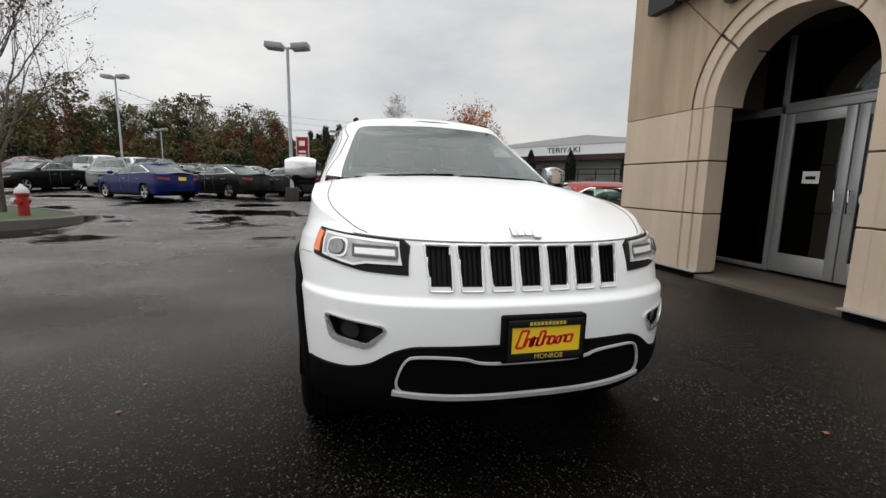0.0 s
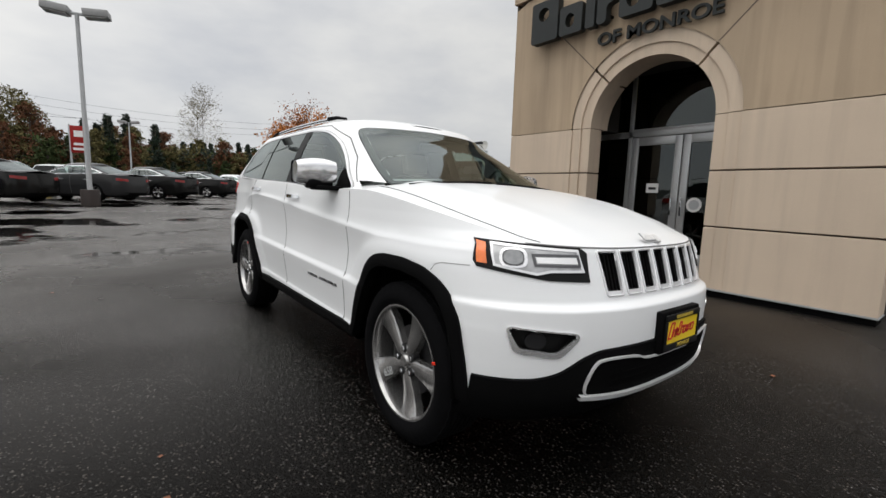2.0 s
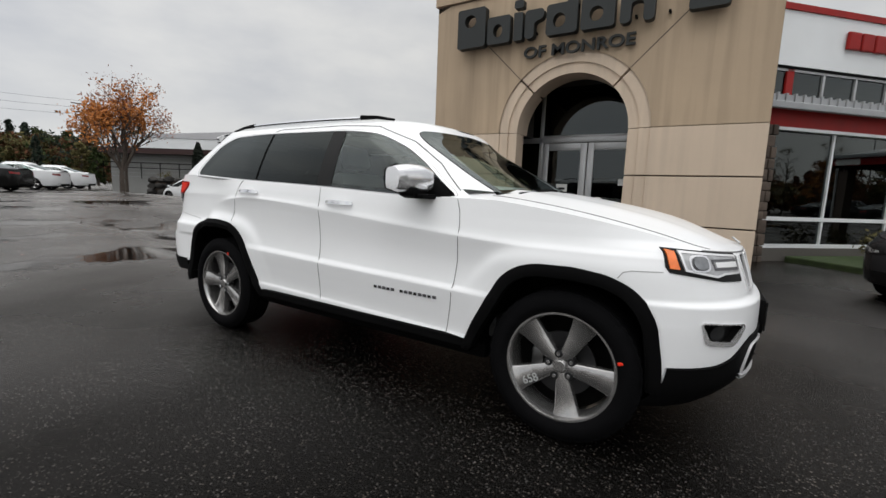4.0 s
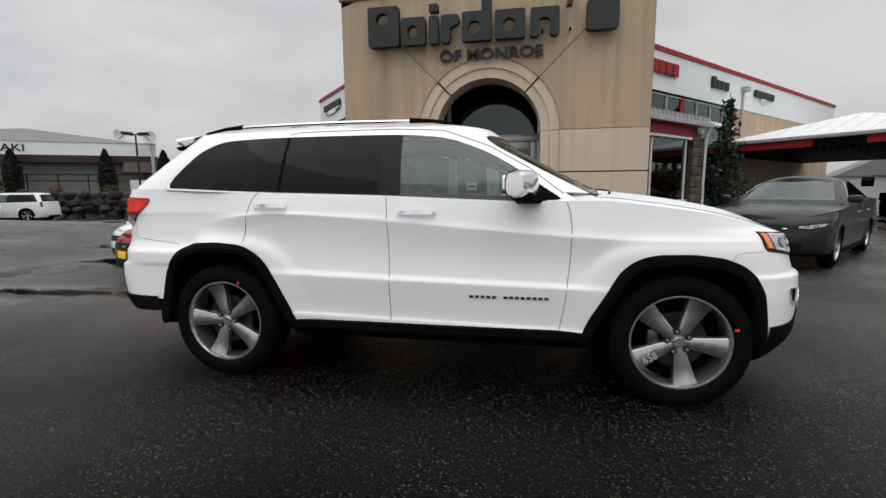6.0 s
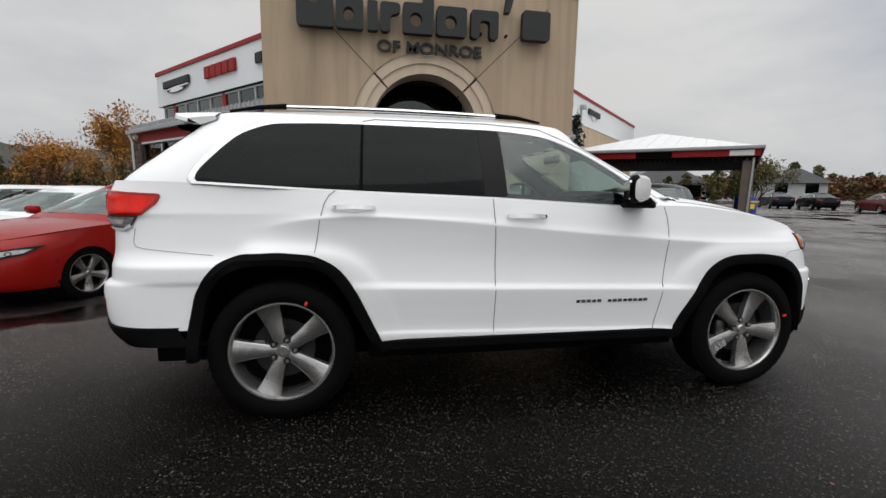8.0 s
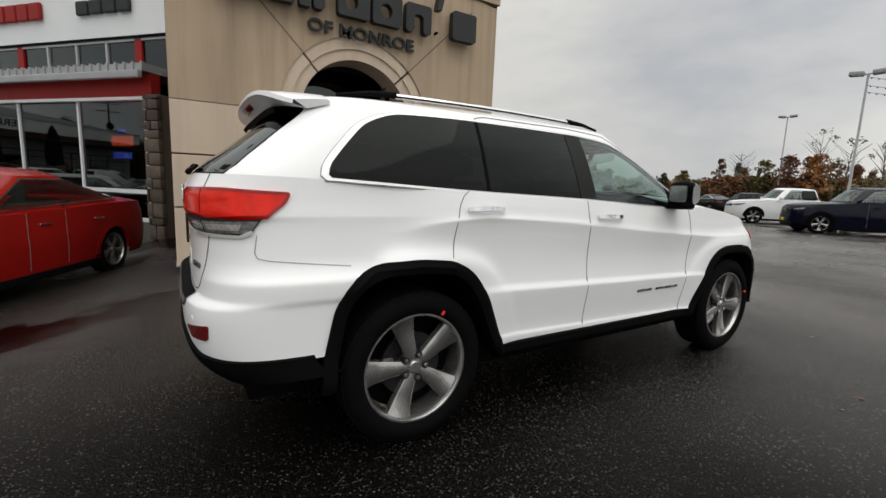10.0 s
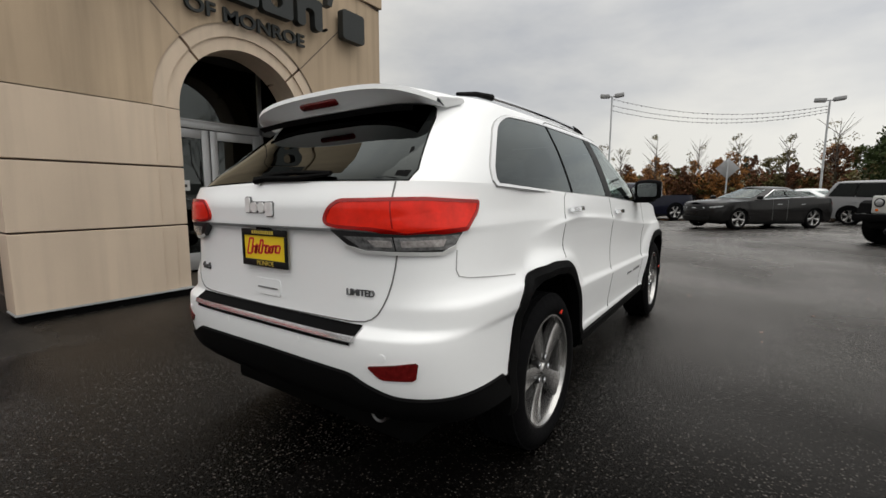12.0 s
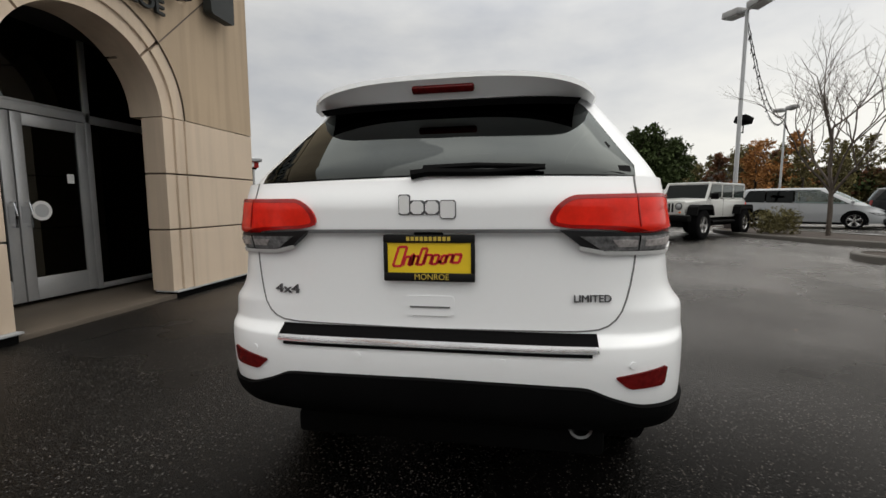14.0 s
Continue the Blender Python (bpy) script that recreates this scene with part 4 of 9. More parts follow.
    # marks on the fascia as plain blocks
    marks = [(2.8, 2.3, M["red_trim"], 5), (7.7, 1.5, M["sign_grey"], 4), (11.8, 2.2, M["sign_grey"], 1)] if side > 0 else [(7.95, 2.6, M["sign_grey"], 1), (4.2, 2.4, M["red_trim"], 5), (1.0, 1.9, M["sign_grey"], 4)]
    for u, wd, mat, count in marks:
        s = part("fascia_mark", boxes(*[(u + wd * i / count + 0.03, u + wd * (i + 1) / count - 0.03, -0.12, -0.02, 5.28 if count > 1 else 5.38, 5.28 + (0.44 if i == 0 or count == 5 else 0.34) if count > 1 else 5.68) for i in range(count)], bevel=0.03), mat, w, "raised maker's mark as plain blocks", False)
        if count == 1:
            part("mark_plate", lathe(bmesh.new(), [(0, 0), (0.62, 0), (0.66, 0.02), (0.6, 0.05), (0, 0.06)], 28, Matrix.Translation((u + wd / 2, -0.025, 5.36)) @ Matrix.Rotation(radians(90), 4, "X") @ Matrix.Diagonal((1.75 if side < 0 else 0.5, 0.34, 1, 1))), M["chrome"], s)
    return w


wing_right, wing_left = wing(1), wing(-1)

# neon in the showroom window beside the tower
neon = thing("neon_sign", "small red and blue neon window sign", "sign", m=wing_left.matrix_basis @ pose(-0.84, -1.9, 1.86))
flat_text("blue_tubes", "STORE", 0.175, M["neon_blue"], neon, pose(0, 0, -0.24, 90, 0, 180) @ Matrix.Diagonal((1, 1, 1, 1)), 0.005)
part("red_tubes", boxes(*[(-0.30 + i * 0.155, -0.18 + i * 0.155, -0.01, 0.01, -0.03, 0.17) for i in range(4)], bevel=0.004), M["neon_red"], neon)
part("blue_mark", boxes((-0.10, 0.10, -0.01, 0.01, 0.25, 0.30), bevel=0.004), M["neon_blue"], neon)


# hedge strip and kerb in front of both bays
def clump(bm, rnd, c, r, n, size, flat=1.0):
    for _ in range(n):
        d = Vector((rnd.gauss(0, 1), rnd.gauss(0, 1), rnd.gauss(0, 1))).normalized() * r * rnd.uniform(0.35, 1.0)
        p = Vector(c) + Vector((d.x, d.y, d.z * flat))
        a, b = Vector((rnd.gauss(0, 1), rnd.gauss(0, 1), rnd.gauss(0, 1))).normalized(), Vector((rnd.gauss(0, 1), rnd.gauss(0, 1), rnd.gauss(0, 1))).normalized()
        s = size * rnd.uniform(0.6, 1.4)
        bm.faces.new([bm.verts.new(p + q) for q in (a * s, b * s * 0.6, -a * s, -b * s * 0.6)])


for side, w in ((1, wing_right), (-1, wing_left)):
    m = w.matrix_basis @ pose(0, 0, 0.0 if side > 0 else -0.36)
    solo("planting_bed", boxes((-0.8, 6.0 if side > 0 else 9.5, -3.6, -2.1, -0.1, 0.12), bevel=0.03), M["grass"], "strip of wet grass below the showroom windows", "planting bed", kind="structure", m=m, smooth=False)
    solo("kerb", boxes((-0.8, 6.1 if side > 0 else 9.6, -3.75, -3.6, -0.1, 0.14), bevel=0.02), M["concrete"], "low concrete kerb along the grass", "kerb", kind="structure", m=m, smooth=False)
    for k in range(4):
        rnd = random.Random(40 + k + side)
        bm = bmesh.new()
        for j in range(7):
            clump(bm, rnd, (rnd.uniform(-0.3, 0.3), rnd.uniform(-0.2, 0.2), rnd.uniform(0.15, 0.5)), 0.24, 60, 0.035)
        sh = thing("shrub", "low olive-green shrub under the showroom window", "shrub", "shrubs by the showroom", m @ pose(0.7 + k * 1.25, -2.75, 0.1))
        part("foliage", bm, M["leaf_olive"], sh, smooth=False)
        part("stem", tube(bmesh.new(), [(0, 0, -0.05), (0.02, 0, 0.2), (0.0, 0.03, 0.4)], 0.02, 6), M["bark"], sh)


# ---------------------------------------------------------------- drive-through canopy
def build_canopy():
    ax, out = Vector((1, 1, 0)).normalized(), Vector((1, -1, 0)).normalized()
    o = Vector((8.3, 16.4, 0))
    m = Matrix(((ax.x, out.x, 0, o.x), (ax.y, out.y, 0, o.y), (0, 0, 1, 0), (0, 0, 0, 1)))
    c = thing("drive_canopy", "white hipped drive-through canopy with red fascia on brown posts", "canopy", m=m)
    L, W, e = 11.0, 7.6, 3.06
    bm = bmesh.new()
    base = [(0, -0.2), (L, -0.2), (L, W), (0, W)]
    ridge = [bm.verts.new((L * 0.42, 3.4, 4.25)), bm.verts.new((L * 0.58, 3.4, 4.25))]
    bv = [bm.verts.new((x, y, e)) for x, y in base]
    bm.faces.new((bv[0], bv[1], ridge[1], ridge[0])), bm.faces.new((bv[1], bv[2], ridge[1])), bm.faces.new((bv[2], bv[3], ridge[0], ridge[1])), bm.faces.new((bv[3], bv[0], ridge[0]))
    part("roof", bm, M["roof_white"], c, "pale standing seam roof", False)
    ribs = bmesh.new()
    for k in range(24):
        x = L * (k + 0.5) / 24
        t = min(1, x / (L * 0.42), (L - x) / (L * 0.42))
        y1 = W + (3.4 - W) * t
        tube(ribs, [(x, W, e + 0.01), (x, y1, e + (4.25 - e) * t + 0.01)], 0.018, 4)
    for k in range(14):
        y = -0.1 + (W + 0.1) * (k + 0.5) / 14
        t = min(1, (W - y) / (W - 3.4)) if y > 3.4 else max(0.02, (y + 0.2) / 3.6)
        tube(ribs, [(0, y, e + 0.01), (L * 0.42 * t, y, e + (4.25 - e) * t + 0.01)], 0.018, 4)
    part("roof_ribs", ribs, M["roof_white"], c)
    part("gutter", boxes((-0.12, L + 0.12, W, W + 0.12, e - 0.10, e + 0.03), (-0.12, 0.0, -0.2, W, e - 0.10, e + 0.03), (L, L + 0.12, -0.2, W, e - 0.10, e + 0.03), bevel=0.02), M["grey_metal"], c)
    part("fascia", boxes((-0.02, L + 0.02, W - 0.06, W - 0.01, e - 0.36, e - 0.10), (-0.02, 0.04, -0.2, W - 0.06, e - 0.36, e - 0.10), (L - 0.04, L + 0.02, -0.2, W - 0.06, e - 0.36, e - 0.10)), M["red_trim"], c, "dark red fascia", False)
    part("fascia_panel", boxes((-0.035, -0.02, 3.2, 4.6, e - 0.35, e - 0.12)), M["black_plastic"], c)
    part("fascia_panel", boxes((-0.035, -0.02, W - 1.0, W - 0.2, e - 0.34, e - 0.13)), M["white_print"], c)
    part("soffit", boxes((0.05, L - 0.05, -0.2, W - 0.08, e - 0.43, e - 0.36)), M["black_plastic"], c, "dark soffit", False)
    for k in range(38):
        part("fringe_tab", boxes((0.10, 0.14, 0.2 + k * 0.19, 0.30 + k * 0.19, e - 0.52, e - 0.43)), M["black_plastic"], c)
    for x in (0.35, L - 0.35):
        for y in (W - 0.35,):
            part("post", boxes((x - 0.20, x + 0.20, y - 0.20, y + 0.20, -0.1, e - 0.4), bevel=0.02), M["brown_wall"], c, "brown clad post", False)
    part("downpipe", tube(bmesh.new(), [(0.2, W - 0.02, e - 0.1), (0.10, W - 0.20, e - 0.4), (0.10, W - 0.25, 0)], 0.04, 8), M["alu"], c)


build_canopy()
tank = thing("promotion_barrel", "blue printed promotion barrel on a white base", "barrel", m=pose(17.2, 15.0, 0))
part("wrap", lathe(bmesh.new(), [(0, 0.15), (0.46, 0.15), (0.47, 0.2), (0.47, 1.08), (0.44, 1.12), (0, 1.12)], 28), M["blue_print"], tank)
part("base", lathe(bmesh.new(), [(0, 0), (0.50, 0), (0.50, 0.14), (0.46, 0.15), (0, 0.15)], 28), M["white_print"], tank)
for row in ((-0.30, 0.05, -0.48, -0.44, 0.55, 0.78), (-0.28, 0.28, -0.49, -0.44, 0.86, 0.93)):
    part("printed_bar", boxes(row), M["yellow"], tank)


# ---------------------------------------------------------------- the white car
def arch_outline(front):
    if front:
        pts = [(0.895, 0.36), (0.95, 0.50), (1.12, 0.80), (1.20, 0.865), (1.30, 0.895), (1.50, 0.90), (1.66, 0.88), (1.79, 0.82), (1.87, 0.70), (1.905, 0.50), (1.91, 0.36)]
    else:
        pts = [(-1.93, 0.36), (-1.925, 0.50), (-1.87, 0.74), (-1.79, 0.86), (-1.66, 0.92), (-1.46, 0.93), (-1.27, 0.915), (-1.15, 0.85), (-1.06, 0.72), (-0.95, 0.48), (-0.89, 0.36)]
    return chaikin(dense(pts, 0.08, False), False, 2)


ARCH_F, ARCH_R = arch_outline(True), arch_outline(False)
SIDE_Z = curve_table((0.20, 0.80), (0.36, 0.855), (0.430, 0.8735), (0.438, 0.8735), (0.458, 0.8665), (0.58, 0.880), (0.66, 0.8925), (0.694, 0.8972), (0.698, 0.8976), (0.702, 0.8966), (0.728, 0.8805), (0.734, 0.8785), (0.85, 0.8700), (0.95, 0.8785), (1.020, 0.8888), (1.025, 0.8894), (1.030, 0.8884), (1.060, 0.8795), (1.15, 0.866), (1.25, 0.850), (1.32, 0.835))


REAR_W = curve_table((0.20, 0.80), (0.36, 0.83), (0.50, 0.862), (0.66, 0.873), (0.846, 0.8765), (0.852, 0.8767), (0.858, 0.8750), (0.884, 0.8535), (0.892, 0.8505), (0.95, 0.848), (1.10, 0.838), (1.132, 0.8375), (1.138, 0.8365), (1.20, 0.826), (1.32, 0.815))


def tub_width(x, z):
    fall = 0.023 + 0.062 * min(1, max(0, (z - 0.69) / 0.35)) ** 1.5 * max(0, 1 - max(0, z - 1.1) / 0.15)
    if x < -1.05:
        fall *= max(0.0, 1 - (-1.05 - x) / 0.5)
    w = SIDE_Z(z + fall * max(-1.5, min(1.2, x)) - 0.030 * min(1, max(0, (z - 0.69) / 0.35)) * max(0, 1 - max(0, z - 1.1) / 0.15))
    if x < -1.2:
        k = smooth((-1.2 - x) / 0.48)
        w += (REAR_W(z) - w) * k
    for c in (1.46, -1.46):
        # the wings swell over the arches, with an edge that follows the arch
        reach = (x - c) / (0.29 if x < -1.46 else 0.50)
        low = 1 / (1 + math.exp(min(60, (z - 0.955 + 0.16 * min(reach ** 4, 4)) / 0.020)))
        w += (0.918 - w) * 0.92 * low * math.exp(-(reach ** 4)) if z < 1.1 else 0
    if x > 1.6:
        k = min(1, (abs(x) - 1.5) / 0.5)
        w += (0.905 - SIDE_Z(z)) * 0.6 * k * (1 if 0.45 < z < 0.85 else 0.3)
    return w


TUB = Stack(curve_table((0.20, 2.02), (0.33, 2.20), (0.42, 2.265), (0.55, 2.285), (0.66, 2.290), (0.756, 2.2870), (0.763, 2.2858), (0.768, 2.2825), (0.784, 2.2555), (0.790, 2.2500), (0.81, 2.2440), (0.95, 2.202), (1.00, 2.184), (1.05, 2.13), (1.3, 2.03)),
            curve_table((0.20, -2.00), (0.36, -2.18), (0.45, -2.345), (0.52, -2.41), (0.60, -2.432), (0.70, -2.440), (0.755, -2.435), (0.79, -2.392), (0.86, -2.388), (1.0, -2.384), (1.105, -2.382), (1.135, -2.410), (1.20, -2.410), (1.30, -2.375), (1.4, -2.34)),
            tub_width, 0.74, 0.70, 2.65, 5.0)
TOP_Z = curve_table((-2.45, 1.300), (-1.80, 1.292), (-1.2, 1.262), (-0.3, 1.232), (0.5, 1.196), (0.80, 1.200), (1.0, 1.197), (1.3, 1.166), (1.6, 1.119), (1.84, 1.066), (1.985, 1.025), (2.08, 1.005), (2.20, 0.992))
HOOD_Z = curve_table((0.7, 1.292), (0.95, 1.280), (1.2, 1.256), (1.45, 1.220), (1.7, 1.170), (1.89, 1.116), (2.035, 1.058), (2.13, 1.018), (2.20, 0.996))
GREEN_W = curve_table((1.15, 0.862), (1.22, 0.850), (1.30, 0.826), (1.40, 0.788), (1.50, 0.745), (1.58, 0.703), (1.63, 0.676), (1.665, 0.652), (1.687, 0.632), (1.72, 0.59))


def green_width(x, z):
    w = GREEN_W(z)
    return w - 0.035 * max(0, -1.2 - x) / 0.8 * (0.4 + max(0, z - 1.25)) - 0.02 * max(0, x + 0.2)


GREEN = Stack(curve_table((1.15, 1.29), (1.24, 1.115), (1.45, 0.71), (1.58, 0.485), (1.687, 0.36), (1.72, 0.30)),
              curve_table((1.15, -2.42), (1.29, -2.375), (1.45, -2.20), (1.60, -2.02), (1.687, -1.93), (1.72, -1.9)),
              green_width, 0.66, 0.52, 3.3, 3.5)
ROOF_EDGE = 1.687
CROWN = curve_table((-1.95, 0.025), (-1.7, 0.058), (-1.3, 0.084), (-0.7, 0.098), (-0.3, 0.092), (0.05, 0.068), (0.25, 0.035), (0.37, 0.004))
WIN_TOP = curve_table((-1.90, 1.305), (-1.78, 1.448), (-1.65, 1.566), (-1.47, 1.622), (-1.02, 1.634), (-0.33, 1.630), (0.02, 1.605), (0.30, 1.515), (0.50, 1.405), (0.70, 1.265), (0.80, 1.20))
WIN_LOW = curve_table((-1.85, 1.292), (-1.21, 1.262), (-0.30, 1.232), (0.50, 1.196), (0.9, 1.186))
# shape of the side glass as a whole
DAYLIGHT = chaikin([(x, WIN_LOW(x) + 0.006) for x in np.linspace(-1.875, 0.775, 46)] + [(x, WIN_TOP(x)) for x in np.linspace(0.775, -1.865, 60)], True, 1)
SHIELD = chaikin(dense([(-0.70, 1.215), (0, 1.262), (0.70, 1.215), (0.685, 1.30), (0.58, 1.57), (0.545, 1.625), (0, 1.645), (-0.545, 1.625), (-0.58, 1.57), (-0.685, 1.30)], 0.1), True, 2)
BACKLIGHT = chaikin(dense([(-0.700, 1.302), (0, 1.315), (0.700, 1.302), (0.625, 1.45), (0.56, 1.60), (0.52, 1.63), (0, 1.635), (-0.52, 1.63), (-0.56, 1.60), (-0.625, 1.45)], 0.1), True, 1)


def wheel(parent, x, y, side, R=0.385, r=0.272, spokes=5, width=0.25, full=True, phase=90):
    """Tyre with rim, spokes, nuts and brake; side -1 faces -y. Local z points outwards."""
    tyre_m, rim_m, dark_m = M["rubber"], M["satin"], M["dark_alloy"]
    m = Matrix.Translation((x, y, R)) @ Matrix.Rotation(radians(90 if side < 0 else -90), 4, "X")
    w = thing("wheel", "", "")
    w.parent, w.matrix_basis = parent, m
    h = width / 2
    prof = [(r, -h * 0.9), (r + 0.02, -h), (R - 0.045, -h), (R - 0.012, -h * 0.86)]
    for k in range(-3, 4):
        zc = k * h * 0.235
        prof += [(R, zc - h * 0.09), (R, zc + h * 0.09)] if not full else [(R - 0.008, zc - h * 0.105), (R, zc - h * 0.085), (R, zc + h * 0.085), (R - 0.008, zc + h * 0.105)]
    prof += [(R - 0.012, h * 0.86), (R - 0.045, h), (R - 0.075, h * 1.02), (r + 0.025, h * 0.98), (r + 0.005, h * 0.90), (r - 0.004, h * 0.80)]
    tb = lathe(bmesh.new(), prof, 144 if full else 28)
    if full:
        for v in tb.verts:
            rad = math.hypot(v.co.x, v.co.y)
            if rad > R - 0.014 and abs(v.co.z) > h * 0.60 and int(round(math.atan2(v.co.y, v.co.x) / (2 * math.pi) * 144)) % 3 == 0:
                v.co.x, v.co.y = v.co.x * (1 - 0.005 / rad), v.co.y * (1 - 0.005 / rad)
    part("tyre", tb, tyre_m, w)
    rim = lathe(bmesh.new(), [(r - 0.010, -h * 0.7), (r - 0.016, h * 0.55), (r - 0.012, h * 0.80), (r - 0.004, h * 0.90), (r + 0.006, h * 0.90), (r + 0.005, h * 0.80)], 56 if full else 28)
    rimo = part("rim", rim, rim_m, w)
    sp = bmesh.new()
    ends = [(0.0, 0.0)]
    for k in range(spokes):
        rot = Matrix.Rotation(2 * math.pi * k / spokes + radians(phase), 4, "Z")
        rows = []
        for rr, hw, zz in ((0.030, 0.026, 0.66), (0.075, 0.033, 0.70), (r * 0.55, 0.044, 0.66), (r * 0.80, 0.056, 0.68), (r - 0.006, 0.070, 0.78)):
            z1 = h * zz
            rows.append([sp.verts.new(rot @ Vector(p)) for p in ((rr, -hw, z1 - 0.045), (rr, -hw, z1 - 0.006), (rr, -hw + 0.008, z1), (rr, hw - 0.008, z1), (rr, hw, z1 - 0.006), (rr, hw, z1 - 0.045))])
        for a, b in zip(rows, rows[1:]):
            for i in range(5):
                sp.faces.new((a[i], a[i + 1], b[i + 1], b[i]))
        sp.faces.new(rows[0]), sp.faces.new(rows[-1][::-1])
    part("spokes", sp, rim_m, rimo)
    part("hub_cap", lathe(bmesh.new(), [(0.0, h * 0.76), (0.026, h * 0.76), (0.031, h * 0.72), (0.034, h * 0.67), (0.078, h * 0.64), (0.082, h * 0.40)], 28), rim_m, rimo)
    if full:
        for k in range(5):
            a = 2 * math.pi * (k + 0.5) / 5 + radians(phase)
            part("nut_pocket", lathe(bmesh.new(), [(0.0, h * 0.715), (0.019, h * 0.715), (0.021, h * 0.69), (0.021, h * 0.40)], 14, Matrix.Translation((0.062 * math.cos(a), 0.062 * math.sin(a), 0))), dark_m, rimo)
            part("wheel_nut", lathe(bmesh.new(), [(0.0, h * 0.76), (0.010, h * 0.76), (0.013, h * 0.71), (0.013, h * 0.45)], 6, Matrix.Translation((0.062 * math.cos(a), 0.062 * math.sin(a), 0))), M["chrome"], rimo)
        part("brake_disc", lathe(bmesh.new(), [(0.05, h * 0.25), (0.06, h * 0.30), (0.165, h * 0.30), (0.165, h * 0.12), (0.05, h * 0.12)], 40), M["dark_alloy"], w)
        part("wheel_back", lathe(bmesh.new(), [(0.0, -h * 0.2), (r - 0.02, -h * 0.2)], 32), M["well"], w)
        part("brake_caliper", boxes((-0.165, -0.095, -0.05, 0.06, h * 0.20, h * 0.46), bevel=0.02), M["exhaust"], w)
    else:
        part("wheel_back", lathe(bmesh.new(), [(0.0, h * 0.2), (r - 0.02, h * 0.2)], 24), M["well"], w)
    return w


def dealer_plate(root, x, z, facing, holder):
    """Dealer plate card in its black frame."""
    m = Matrix.Translation((x, 0, z)) @ Matrix.Rotation(radians(90 if facing > 0 else -90), 4, "Z") @ Matrix.Rotation(radians(90), 4, "X")
    pl = thing("number_plate", "", "")
    pl.parent, pl.matrix_basis = root, m
    if holder:
        part("holder", boxes((-0.175, 0.175, -0.092, 0.092, -0.05, -0.002), bevel=0.008), M["black_plastic"], pl)
    out, inn = rounded(-0.156, 0.156, -0.079, 0.079, 0.02), rounded(-0.143, 0.143, -0.052, 0.054, 0.02)
    k = min(len(out), len(inn))
    fr = bmesh.new()
    box(fr, -0.157, 0.157, 0.052, 0.079, 0.0, 0.010, 0.003), box(fr, -0.157, 0.157, -0.079, -0.050, 0.0, 0.010, 0.003)
    box(fr, -0.157, -0.143, -0.05, 0.052, 0.0, 0.010, 0.003), box(fr, 0.143, 0.157, -0.05, 0.052, 0.0, 0.010, 0.003)
    part("plate_frame", fr, M["black_print"], pl)
    card = part("plate_card", boxes((-0.146, 0.146, -0.052, 0.054, -0.002, 0.004)), M["yellow"], pl, "yellow dealer card with red script")
    flat_text("frame_word", "MONROE", 0.028, M["gold_print"], pl, pose(0.01, -0.064, 0.0105), 0.0005)
    fb = bmesh.new()
    for i in range(10):
        box(fb, -0.075 + i * 0.0155, -0.064 + i * 0.0155, 0.059, 0.073, 0.0095, 0.0112)
    part("frame_lettering", fb, M["gold_print"], pl)
    # the script logo as plain slanted strokes
    x0 = -0.125
    for i, (w, hgt, low) in enumerate(((0.040, 0.066, 0.0), (0.024, 0.030, 0.0), (0.010, 0.036, 0.0), (0.020, 0.030, 0), (0.026, 0.055, 0), (0.028, 0.032, 0), (0.026, 0.030, 0), (0.008, 0.010, 0), (0.020, 0.026, 0), (0.024, 0.028, 0), (0.034, 0.028, 0))):
        pts = [(0, 0), (w * 0.72, 0.0), (w * 0.72 + hgt * 0.35, hgt), (hgt * 0.35, hgt)]
        t = 0.0085
        lift = -0.028 + 0.018 * (x0 + 0.125) / 0.26
        for j in range(4):
            a, b = Vector(pts[j]), Vector(pts[(j + 1) % 4])
            if j == 0 and i % 2:
                continue
            d = (b - a).normalized()
            q = Vector((-d.y, d.x)) * t / 2
            part("script_stroke", prism(bmesh.new(), [tuple(a - q), tuple(b - q), tuple(b + q), tuple(a + q)], 0.0015, pose(x0, lift, 0.004)), M["red_print"], card)
        x0 += w * 0.90
    return pl


def badge(root, name, m, widths, hgt, mat, depth=0.008, edge="dark_badge"):
    """A row of plain raised blocks in place of a maker's lettering."""
    bm = bmesh.new()
    total = sum(w for w, _, _ in widths)
    x = -total / 2
    for w, top, low in widths:
        o = rounded(x + w * 0.06, x + w * 0.94, low * hgt, top * hgt, min(w, hgt) * 0.22, 1)
        prism(bm, o, depth)
        x += w
    ob = part(name, bm, mat, root)
    ob.matrix_basis = m
    bm, x, g = bmesh.new(), -total / 2, hgt * 0.05
    for w, top, low in widths:
        prism(bm, rounded(x + w * 0.06 - g, x + w * 0.94 + g, low * hgt - g, top * hgt + g, min(w, hgt) * 0.22, 1), depth * 0.6, pose(0, 0, -0.001))
        x += w
    part("badge_edge", bm, M[edge], ob)
    return ob


